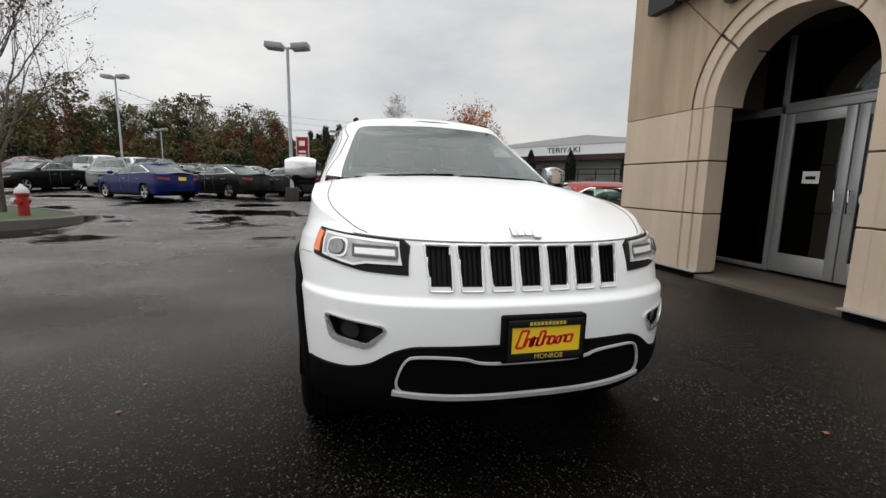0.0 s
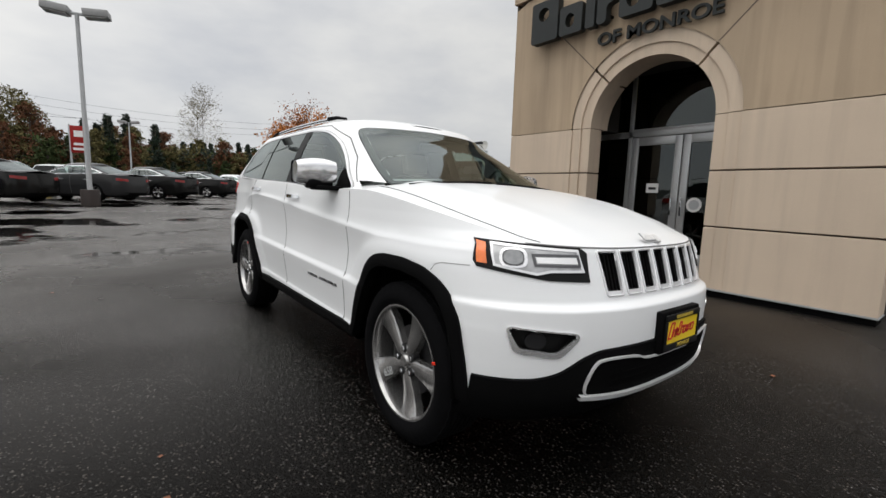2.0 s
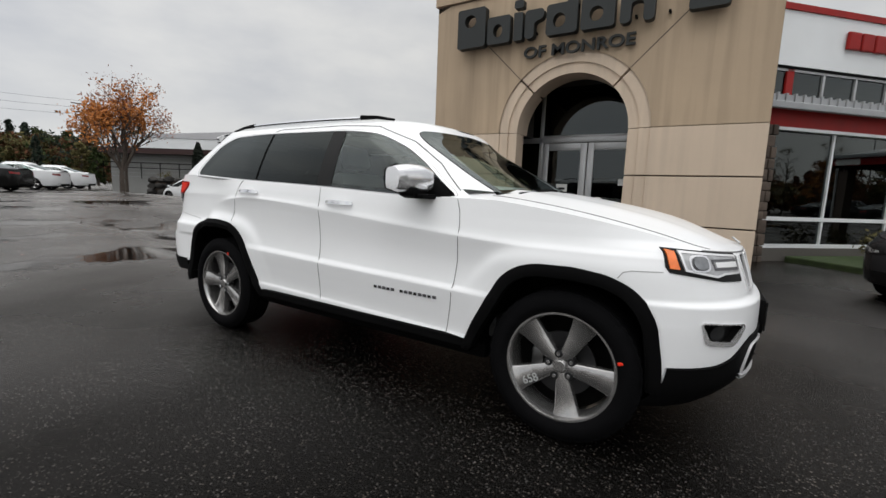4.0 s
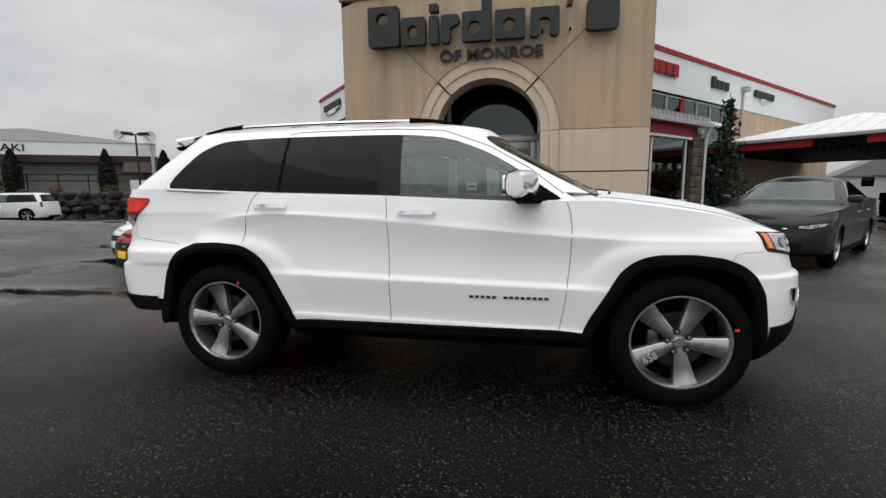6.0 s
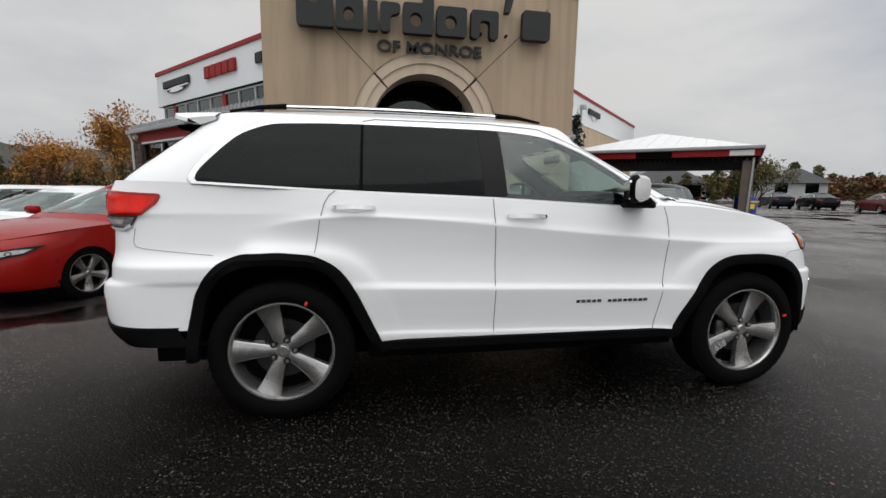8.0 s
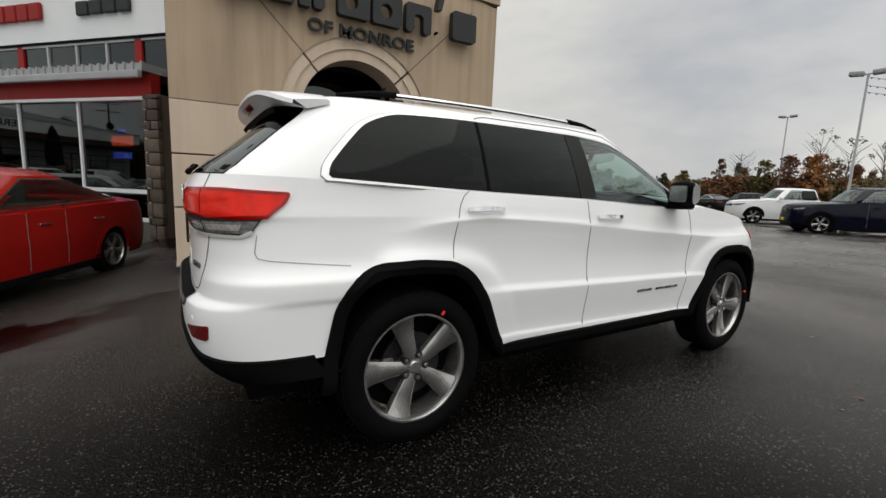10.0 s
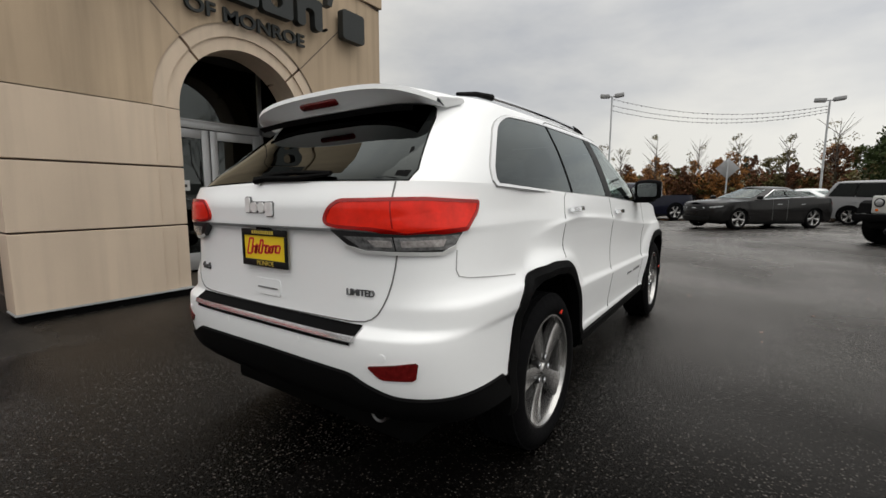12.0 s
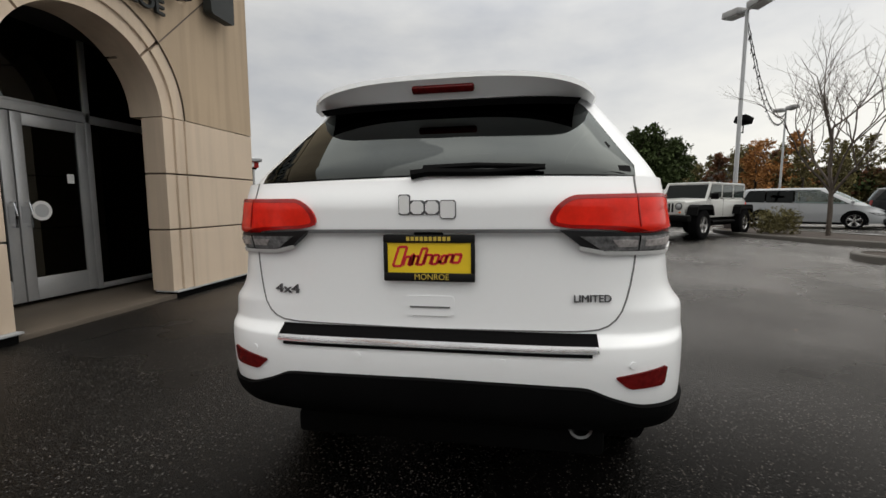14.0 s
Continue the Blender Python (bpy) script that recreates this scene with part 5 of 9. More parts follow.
def build_white_suv():
    root = thing("white_suv", "glossy white five-door SUV with chrome trim on wet asphalt", "car", "", CAR_LEAN)
    paint = M["white_paint"]
    sides = (1, -1)
    def ease(s, p):
        return s ** p / (s ** p + (1 - s) ** p)
    stations = [ease(i / 48, 1.4) for i in range(48)] + [1 + i / 130 for i in range(130)] + [2 + ease(i / 64, 2.6) for i in range(65)]
    fine_stations = [ease(i / 130, 1.2) for i in range(130)] + [1 + i / 130 for i in range(130)] + [2 + ease(i / 64, 2.6) for i in range(65)]

    def arch_hole(pts, w):
        c = Vector((1.42, 0.45)) if pts[5][0] > 0 else Vector((-1.42, 0.45))
        return [tuple(Vector(p) - (Vector(p) - c).normalized() * w) for p in pts]
    mid_f, mid_r = arch_hole(ARCH_F, 0.035), arch_hole(ARCH_R, 0.035)
    hole_f, hole_r = [(mid_f[0][0], 0.1)] + mid_f + [(mid_f[-1][0], 0.1)], [(mid_r[0][0], 0.1)] + mid_r + [(mid_r[-1][0], 0.1)]

    def top(a):
        z = 1.05
        for _ in range(3):
            z = TOP_Z(TUB.at(a, z)[0])
        return z

    slots, fogs = [], {}
    for k in range(7):
        y, lean = (k - 3) * 0.1215, 0.006 * (k - 3)
        slots.append(chaikin(dense([(y - 0.044 - lean * 0.4, 0.812), (y + 0.044 - lean * 0.4, 0.812), (y + 0.051 + lean * 0.2, 0.984), (y - 0.051 + lean * 0.2, 0.984)], 0.02), True, 1))
    for s in sides:
        fogs[s] = chaikin(dense([(s * y, z + 0.010) for y, z in ((0.787, 0.692), (0.575, 0.672), (0.562, 0.655), (0.618, 0.588), (0.640, 0.578), (0.752, 0.592), (0.768, 0.605))], 0.035), True, 2)
    openings = [inset(o, 0.004) for o in slots] + [inset(o, 0.004) for o in fogs.values()]

    def keep(c):
        if abs(c.y) > 0.55 and (inside((c.x, c.z), hole_f) or inside((c.x, c.z), hole_r)):
            return False
        if c.x < -1.80 and c.z < 0.53:
            return False
        if c.x > 1.6 and 0.57 < c.z < 1.0 and abs(c.y) < 0.80:
            return not any(inside((c.y, c.z), o) for o in openings)
        return True
    body = part("body", skin(TUB, fine_stations, 150, lambda a: 0.36, top, keep), paint, root, "glossy white painted body shell")

    # bonnet
    bm = bmesh.new()
    xs = [0.70 + 1.2 * i / 24 for i in range(24)] + [1.90 + 0.291 * math.sin(math.pi / 2 * i / 30) for i in range(31)]
    rows = []
    for x in xs:
        zt = TOP_Z(x)
        ye = TUB.at(TUB.along(x, zt), zt)[1]
        zc = HOOD_Z(x)
        row = []
        for k in range(-16, 17):
            s = k / 16
            bulge = 0.010 * math.exp(-((abs(s) - 0.62) / 0.10) ** 2) * min(1, max(0, (2.1 - x) / 0.3))
            row.append(bm.verts.new((x, ye * s, zt + (zc - zt) * (1 - abs(s) ** 2.6) + bulge)))
        rows.append(row)
    for a, b in zip(rows, rows[1:]):
        for i in range(32):
            bm.faces.new((a[i], b[i], b[i + 1], a[i + 1]))
    bmesh.ops.remove_doubles(bm, verts=bm.verts, dist=0.0008)
    hood = part("bonnet", bm, paint, root)

    # cabin shell with its openings
    hole_side = inset(DAYLIGHT, 0.022)
    hole_ws, hole_bl = inset(SHIELD, 0.03), inset(BACKLIGHT, 0.03)

    def keep2(c):
        if inside((c.x, c.z), hole_side) and abs(c.y) > 0.55:
            return False
        if c.x > 0.15 and inside((c.y, c.z), hole_ws) and abs(c.y) < 0.75:
            return False
        return not (c.x < -1.75 and inside((c.y, c.z), hole_bl))

    def low2(a):
        z = 1.22
        for _ in range(3):
            z = TOP_Z(GREEN.at(a, z)[0])
        return z - 0.006 if GREEN.at(a, z)[0] < 0.9 else min(1.25, HOOD_Z(GREEN.at(a, z)[0]) - 0.03)
    part("cabin_shell", skin(GREEN, stations, 44, low2, lambda a: ROOF_EDGE, keep2), paint, root, "white pillars and window frames")

    # roof
    bm = bmesh.new()
    rows = []
    for i in range(61):
        x = -0.785 + 1.143 * math.sin(math.pi * (i / 60 - 0.5))
        ye = GREEN.at(GREEN.along(x, ROOF_EDGE), ROOF_EDGE)[1]
        rows.append([bm.verts.new((x, ye * k / 14, ROOF_EDGE + CROWN(x) * (1 - abs(k / 14) ** 2.4))) for k in range(-14, 15)])
    for a, b in zip(rows, rows[1:]):
        for i in range(28):
            bm.faces.new((a[i], b[i], b[i + 1], a[i + 1]))
    bmesh.ops.remove_doubles(bm, verts=bm.verts, dist=0.0008)
    part("roof", bm, paint, root)
    bm = bmesh.new()
    rows = []
    for i in range(41):
        x = -0.785 + 1.12 * math.sin(math.pi * (i / 40 - 0.5))
        ye = GREEN.at(GREEN.along(x, ROOF_EDGE), ROOF_EDGE)[1] - 0.012
        rows.append([bm.verts.new((x, ye * k / 8, ROOF_EDGE - 0.012 + CROWN(x) * 0.7 * (1 - abs(k / 8) ** 2.4))) for k in range(-8, 9)])
    for a, b in zip(rows, rows[1:]):
        for i in range(16):
            bm.faces.new((a[i], b[i], b[i + 1], a[i + 1]))
    part("headlining", bm, M["cloth"], root, "dark cloth headlining")
    lining = Stack(lambda z: GREEN.xf(z) - 0.022, lambda z: GREEN.xr(z) + 0.022, lambda x, z: green_width(x, z) - 0.016, 0.66, 0.52, 3.3, 3.5)
    part("pillar_lining", skin(lining, stations, 44, lambda a: low2(a) + 0.01, lambda a: ROOF_EDGE - 0.008, keep2), M["cloth"], root, "dark pillar lining")

    # glazing
    for s in sides:
        on = GREEN.on_side(s)

        def pane(name, x0t, x0b, x1t, x1b, mat, label):
            bm = bmesh.new()
            nu, nv = 26, 10
            vs = []
            for i in range(nu + 1):
                col = []
                for j in range(nv + 1):
                    u, v = i / nu, j / nv
                    x = (x0b + (x1b - x0b) * u) * (1 - v) + (x0t + (x1t - x0t) * u) * v
                    z = WIN_LOW(x) + 0.008 + (max(WIN_TOP(x), WIN_LOW(x) + 0.012) - WIN_LOW(x) - 0.008) * v
                    col.append(bm.verts.new(on((x, z), 0.003)))
                vs.append(col)
            for i in range(nu):
                for j in range(nv):
                    bm.faces.new((vs[i][j], vs[i + 1][j], vs[i + 1][j + 1], vs[i][j + 1]))
            ob = part(name, bm, mat, root, label)
            ob.visible_shadow = False
            return ob
        pane("quarter_window", -1.865, -1.885, -1.022, -1.032, M["tinted"], "dark tinted rear quarter glass")
        pane("rear_door_window", -1.018, -1.028, -0.345, -0.335, M["tinted"], "dark tinted rear door glass")
        pane("front_door_window", -0.215, -0.195, 0.66, 0.745, M["clear"], "clear front door glass")
        for x0t, x0b, x1t, x1b in ((-0.345, -0.335, -0.215, -0.195), (-1.029, -1.040, -1.012, -1.021)):
            poly = [(x0b, WIN_LOW(x0b) + 0.006), (x1b, WIN_LOW(x1b) + 0.006), (x1t, WIN_TOP(x1t)), (x0t, WIN_TOP(x0t))]
            part("pillar_cover", drape(dense(poly, 0.05), on, 0.006, 3), M["black_print"] if x0t > -0.5 else M["black_plastic"], root, "black door pillar cover")
        part("window_trim", ribbon([(p[0] - 0.020 * smooth((-1.5 - p[0]) / 0.25), p[1]) for p in inset(DAYLIGHT, -0.013)], inset(DAYLIGHT, -0.002), on, 0.007, 0.02), M["bright_trim"], root, "bright chrome strip round the side windows")
        part("window_seal", ribbon(inset(DAYLIGHT, -0.004), inset(DAYLIGHT, 0.026), on, 0.001, 0.012), M["black_plastic"], root)
        part("trim_gap", ribbon(*[[(p[0] - 0.020 * smooth((-1.5 - p[0]) / 0.25), p[1]) for p in inset(DAYLIGHT, -g)] for g in (0.0175, 0.0145)], on, 0.002, 0.006), M["seam"], root)
        tri = [(0.60, 1.200), (0.765, 1.195), (0.70, 1.262), (0.60, 1.33)]
        part("mirror_sail", drape(dense(tri, 0.04), on, 0.008, 3), M["black_plastic"], root)
    ws = part("windscreen", drape(SHIELD, lambda p, off: GREEN.point(GREEN.across(p[0], p[1]), p[1], off, 1 if p[0] >= 0 else -1), 0.003, 12), M["clear"], root, "clear green windscreen")
    ws.visible_shadow = False
    part("windscreen_band", ribbon(inset(SHIELD, -0.004), inset(SHIELD, 0.035), GREEN.on_front(), 0.0015, 0.01), M["black_plastic"], root)
    bl = part("rear_window", drape(BACKLIGHT, GREEN.on_rear(), 0.003, 10), M["rear_glass"], root, "dark tinted tailgate glass")
    bl.visible_shadow = False
    part("rear_window_band", ribbon(inset(BACKLIGHT, -0.004), inset(BACKLIGHT, 0.035), GREEN.on_rear(), 0.0015, 0.01), M["black_plastic"], root)

    # black sills, arch flares and lower bumpers
    for s in sides:
        on = TUB.on_side(s)
        for pts in (ARCH_F, ARCH_R):
            c = Vector((1.43, 0.42)) if pts[5][0] > 0 else Vector((-1.43, 0.42))
            inner = [tuple(Vector(p) - (Vector(p) - c).normalized() * 0.062) for p in pts]
            part("arch_flare", ribbon(pts, inner, on, 0.012, 0.05, False, crown=0.010), M["black_plastic"], root, "matt black wheel arch flare")
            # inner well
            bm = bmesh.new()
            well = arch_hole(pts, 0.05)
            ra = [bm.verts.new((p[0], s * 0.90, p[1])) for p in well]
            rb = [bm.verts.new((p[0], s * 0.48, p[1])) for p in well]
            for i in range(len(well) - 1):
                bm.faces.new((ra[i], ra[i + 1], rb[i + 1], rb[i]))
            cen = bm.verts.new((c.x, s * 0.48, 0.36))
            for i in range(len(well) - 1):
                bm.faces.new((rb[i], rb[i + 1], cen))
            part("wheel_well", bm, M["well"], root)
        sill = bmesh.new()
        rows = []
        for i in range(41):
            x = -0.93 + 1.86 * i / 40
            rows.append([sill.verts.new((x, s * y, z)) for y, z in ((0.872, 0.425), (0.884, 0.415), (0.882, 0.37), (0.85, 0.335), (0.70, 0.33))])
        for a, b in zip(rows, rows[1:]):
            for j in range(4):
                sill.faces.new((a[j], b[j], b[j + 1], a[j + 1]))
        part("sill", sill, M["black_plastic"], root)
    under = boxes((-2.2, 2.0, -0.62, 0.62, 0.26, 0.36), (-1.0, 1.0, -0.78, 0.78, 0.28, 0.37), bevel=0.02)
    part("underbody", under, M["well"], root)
    # lower front: black panel that rises towards the middle
    edge = curve_table((0.0, 0.618), (0.45, 0.612), (0.52, 0.594), (0.64, 0.522), (0.72, 0.500), (0.95, 0.486))
    a_end = TUB.along(1.925, 0.5)
    front_st = [a_end * i / 40 for i in range(41)]

    def lower(zlow, zedge, sts, off, name, mat, label):
        bm = bmesh.new()
        for s in sides:
            rows = []
            for a in sts:
                z1 = zedge(a)
                col = [bm.verts.new(TUB.point(a, z1, 0.0, s))]
                for k in range(9):
                    col.append(bm.verts.new(TUB.point(a, z1 - 0.004 + (zlow - z1) * k / 8, off, s)))
                p = TUB.point(a, zlow, off, s)
                col.append(bm.verts.new((p.x * 0.93, p.y * 0.93, zlow)))
                rows.append(col)
            for c1, c2 in zip(rows, rows[1:]):
                for j in range(len(c1) - 1):
                    f = (c1[j], c2[j], c2[j + 1], c1[j + 1])
                    bm.faces.new(f if s > 0 else f[::-1])
        bmesh.ops.remove_doubles(bm, verts=bm.verts, dist=0.0008)
        return part(name, bm, mat, root, label)
    lower(0.29, lambda a: edge(TUB.at(a, 0.58)[1]), front_st, 0.010, "front_lower_bumper", M["black_plastic"], "matt black lower bumper")
    edge_r = curve_table((0.0, 0.632), (0.50, 0.626), (0.60, 0.590), (0.70, 0.560), (0.80, 0.552), (0.95, 0.54))
    a_beg = TUB.along(-1.94, 0.5)
    rear_st = [a_beg + (3 - a_beg) * i / 40 for i in range(41)]
    lower(0.45, lambda a: edge_r(TUB.at(a, 0.57)[1]), rear_st, 0.012, "rear_lower_bumper", M["black_plastic"], "matt black lower bumper")
    # near-black sheet fills in the shade below the rear bumper
    lower(0.35, lambda a: 0.455, rear_st, -0.11, "rear_valance", M["well"], "rear valance blackened for the shade under the bumper")

    on_f, on_r = TUB.on_front(), TUB.on_rear()
    # grille: seven slots
    for k, o in enumerate(slots):
        y = (k - 3) * 0.1215
        slot = part("grille_slot", drape(inset(o, 0.002), on_f, -0.022, 4, rim=-0.024), M["black_print"], root, "black mesh behind a grille slot")
        part("slot_ring", ribbon(inset(o, -0.004), inset(o, 0.004), on_f, 0.005, 0.012, crown=0.002), M["bright_trim"], slot, "chrome grille slot frame")
        part("slot_foot", drape(rounded(y - 0.041, y + 0.041, 0.813, 0.830, 0.006, 1), on_f, 0.003, 2, rim=0.02), M["bright_trim"], slot)
        for j in range(4):
            part("mesh_bar", line([(y - 0.03 + j * 0.02, 0.835), (y - 0.03 + j * 0.02, 0.975)], on_f, 0.005, -0.014), M["black_plastic"], slot)
    # lower grille mouth with its bright frame
    mouth = chaikin([(-0.535, 0.425), (-0.50, 0.565), (-0.44, 0.580), (-0.27, 0.572), (-0.22, 0.548), (0, 0.545), (0.22, 0.548), (0.27, 0.572), (0.44, 0.580), (0.50, 0.565), (0.535, 0.425), (0.40, 0.420), (0, 0.405), (-0.40, 0.420)], True, 2)
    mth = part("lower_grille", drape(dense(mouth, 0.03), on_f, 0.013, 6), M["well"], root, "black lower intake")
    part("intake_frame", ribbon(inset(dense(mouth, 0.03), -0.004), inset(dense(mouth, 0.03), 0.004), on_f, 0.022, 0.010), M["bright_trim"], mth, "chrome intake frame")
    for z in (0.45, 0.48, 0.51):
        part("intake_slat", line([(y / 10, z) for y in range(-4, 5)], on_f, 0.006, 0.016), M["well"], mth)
    low_lip = [(y / 40 * 0.535, 0.4085 + 0.018 * abs(y / 40) ** 3) for y in range(-40, 41)]
    part("intake_lip", line(low_lip, on_f, 0.017, 0.026, rim=0.02), M["bright_trim"], mth, "bright chrome lower lip")
    # fog lamps
    for s in sides:
        o = fogs[s]
        fog = part("fog_lamp", drape(inset(o, 0.002), on_f, -0.045, 5, rim=-0.047), M["black_print"], root, "round fog lamp in a dark recess")
        zs = [p[1] for p in o]
        # the bright surround is broad below and at its inner end, a hair line above
        inner = []
        for p, q in zip(o, inset(o, 0.016)):
            k = min(1.0, max(0.18, 1.25 * (max(zs) - p[1]) / (max(zs) - min(zs))))
            inner.append((p[0] + (q[0] - p[0]) * k, p[1] + (q[1] - p[1]) * k))
        part("fog_ring", ribbon(inset(o, -0.003), inner, on_f, 0.006, 0.014), M["semi_chrome"], fog, "chrome fog lamp surround")
        part("fog_glass", drape([(s * 0.705 + 0.034 * math.cos(t), 0.645 + 0.034 * math.sin(t)) for t in np.linspace(0, 2 * math.pi, 20, endpoint=False)], on_f, -0.020, 3), M["dark_alloy"], fog)
        # headlamp
        co = TUB.on_corner(s)
        ai, ao = TUB.across(0.475, 0.93), TUB.along(1.872, 0.95)

        def q(u, z):
            return (ai + (ao - ai) * u, z + 0.012)
        shape = dense([q(0, 0.855), q(0.35, 0.862), q(0.62, 0.880), q(0.97, 0.902), q(1.0, 0.925), q(0.985, 1.008), q(0.6, 0.997), q(0.06, 0.985), q(0.0, 0.965)], 0.02)
        hl = part("headlamp", drape(shape, co, 0.005, 6), M["black_print"], root, "headlamp with projector lens and amber marker")
        refl = dense([q(0.05, 0.893), q(0.33, 0.893), q(0.45, 0.882), q(0.66, 0.898), q(0.81, 0.910), q(0.845, 0.992), q(0.6, 0.985), q(0.09, 0.973)], 0.02)
        part("reflector", drape(refl, co, 0.010, 5), M["reflector"], hl)
        am = dense([q(0.868, 0.914), q(0.962, 0.917), q(0.972, 0.998), q(0.888, 0.990)], 0.015)
        part("amber_marker", drape(am, co, 0.012, 4), M["amber"], hl, "amber side marker lens")
        part("reflector_frame", ribbon(inset(refl, -0.002), inset(refl, 0.007), co, 0.013, 0.008), M["bright_trim"], hl, "bright inner frame")
        bar = dense([q(0.10, 0.922), q(0.44, 0.924), q(0.45, 0.946), q(0.11, 0.946)], 0.02)
        part("light_bar", drape(bar, co, 0.016, 3), M["badge"], hl)
        part("light_bar_shade", ribbon(inset(bar, -0.012), inset(bar, -0.004), co, 0.013, 0.006), M["dark_badge"], hl)
        ctr = q(0.64, 0.940)
        for rad, off, mt, nm, power in ((0.036, 0.015, M["semi_chrome"], "projector_housing", 0.62), (0.028, 0.018, M["dark_badge"], "projector_shroud", 0.7), (0.025, 0.021, M["projector"], "projector_lens", 0.9)):
            du = rad / 0.72
            ringp = [(ctr[0] + du * math.copysign(abs(math.cos(t)) ** power, math.cos(t)), ctr[1] + rad * math.copysign(abs(math.sin(t)) ** power, math.sin(t))) for t in np.linspace(0, 2 * math.pi, 24, endpoint=False)]
            part(nm, drape(ringp, co, off, 3), mt, hl)
        # tail lamp
        ti, to = TUB.across(0.385, 1.17, True), TUB.along(-2.035, 1.19)

        def w(u, z):
            return (ti + (to - ti) * u, z)

        def split(z):
            return (TUB.across(0.668, 1.19, True), z)

        def flush(p, off):
            """Keeps the lamp's lower half in the plane of the red lens."""
            c = TUB.point(p[0], 1.135 + (p[1] - 1.12) * 0.25, off, s)
            return Vector((c.x, c.y, p[1]))
        up = chaikin(dense([w(0.0, 1.150), w(0.02, 1.205), w(0.07, 1.238), w(0.6, 1.242), w(1.0, 1.232), w(0.985, 1.185), w(0.90, 1.124), w(0.45, 1.114), w(0.25, 1.130), w(0.05, 1.136)], 0.04), True, 2)
        tl = part("tail_lamp", drape(up, co, 0.008, 6, rim=0.03), M["red_lens"], root, "red tail lamp with clear lower strip")
        lowp = dense([w(0.03, 1.130), w(0.45, 1.116), w(0.88, 1.126), w(0.80, 1.072), w(0.70, 1.050), w(0.20, 1.052), w(0.11, 1.068)], 0.02)
        part("tail_lamp_base", drape(lowp, flush, 0.003, 5, rim=0.05), M["dark_alloy"], tl, "smoked lower half of the lamp")
        part("clear_strip", drape(dense([w(0.09, 1.110), w(0.45, 1.108), w(0.85, 1.113), w(0.78, 1.062), w(0.18, 1.061)], 0.02), flush, 0.006, 4), M["clear_strip"], tl)
        part("lamp_chrome", line(dense([w(0.09, 1.072), w(0.19, 1.054), w(0.70, 1.048), w(0.80, 1.070)], 0.02, False), flush, 0.013, 0.010), M["badge"], tl)
        part("clear_cell", drape(dense([w(0.22, 1.098), w(0.36, 1.096), w(0.36, 1.074), w(0.25, 1.074)], 0.02), flush, 0.009, 3), M["lamp_cell"], tl)
        part("clear_cell", drape(dense([w(0.42, 1.096), w(0.74, 1.099), w(0.71, 1.074), w(0.42, 1.074)], 0.02), flush, 0.009, 3), M["lamp_cell"], tl)
        part("lamp_split", line([split(1.05), split(1.11)], flush, 0.006, 0.009), M["black_plastic"], tl)
        part("lamp_split", line(dense([split(1.120), split(1.238)], 0.02, False), co, 0.006, 0.011), M["lamp_red_deep"], tl)
        part("lens_rim", ribbon(up, inset(up, 0.012), co, 0.0095, 0.012), M["lamp_red_deep"], tl, "deep red rim of the lens")
        rf = [(s * 0.60, 0.662), (s * 0.775, 0.690), (s * 0.765, 0.625), (s * 0.65, 0.620)]
        part("bumper_reflector", drape(chaikin(dense(rf, 0.03), True, 1), on_r, 0.006, 3), M["dark_red"], root, "dark red bumper reflector")

    # shut lines
    for s in sides:
        on, ong = TUB.on_side(s), GREEN.on_side(s)
        for path in ([(0.815, 1.19), (0.835, 1.13), (0.845, 1.05), (0.84, 0.85), (0.815, 0.60), (0.785, 0.42)], [(-0.285, 1.228), (-0.27, 1.0), (-0.265, 0.7), (-0.265, 0.42)], [(-1.165, 1.262), (-1.20, 1.235), (-1.225, 1.19), (-1.248, 1.10), (-1.264, 1.0), (-1.276, 0.93)], [(-2.168, 1.055), (-2.178, 0.985), (-2.168, 0.962), (-2.13, 0.952), (-1.95, 0.932), (-1.79, 0.916)], [(1.872, 0.914), (1.75, 0.910), (1.715, 0.900), (1.695, 0.872)]):
            part("shut_line", line(dense(path, 0.03, False), on, 0.004, 0.0015), M["gap"] if path[0][1] > 1.1 else M["seam"], root)
        part("shut_line", line(dense([(-1.03, 1.64), (-1.015, 1.660), (-0.95, 1.674), (-0.3, 1.676), (0.05, 1.656), (0.35, 1.548), (0.6, 1.40), (0.80, 1.240)], 0.05, False), ong, 0.005, 0.0015), M["gap"], root)
        bm = bmesh.new()
        pts = []
        for i in range(30):
            x = 0.98 + 1.055 * i / 29
            zt = TOP_Z(x)
            ye = TUB.at(TUB.along(x, zt), zt)[1]
            k = 0.885 + 0.098 * (i / 29) ** 2
            pts.append((x, s * ye * k, zt + (HOOD_Z(x) - zt) * (1 - k ** 2.6) + 0.001))
        tube(bm, pts, 0.0022, 6)
        part("shut_line", bm, M["gap"], root)
        # handles
        for x0, x1, z in ((-1.185, -0.955, 1.168), (-0.205, 0.035, 1.127)):
            cup = [((x0 + x1) / 2 + 0.075 * math.cos(t), z + 0.005 + 0.028 * math.sin(t)) for t in np.linspace(0, 2 * math.pi, 24, endpoint=False)]
            hd = bmesh.new()
            rows = []
            for i in range(17):
                u = i / 16
                x = x0 + (x1 - x0) * u
                o = 0.012 + 0.024 * math.sin(math.pi * u) ** 0.6
                hh = 0.010 + 0.006 * math.sin(math.pi * u) ** 0.5
                rows.append([hd.verts.new(on((x, z + dz), o + do)) for dz, do in ((-hh, -0.006), (-hh * 0.8, 0.004), (hh * 0.8, 0.004), (hh, -0.006), (0, -0.012))])
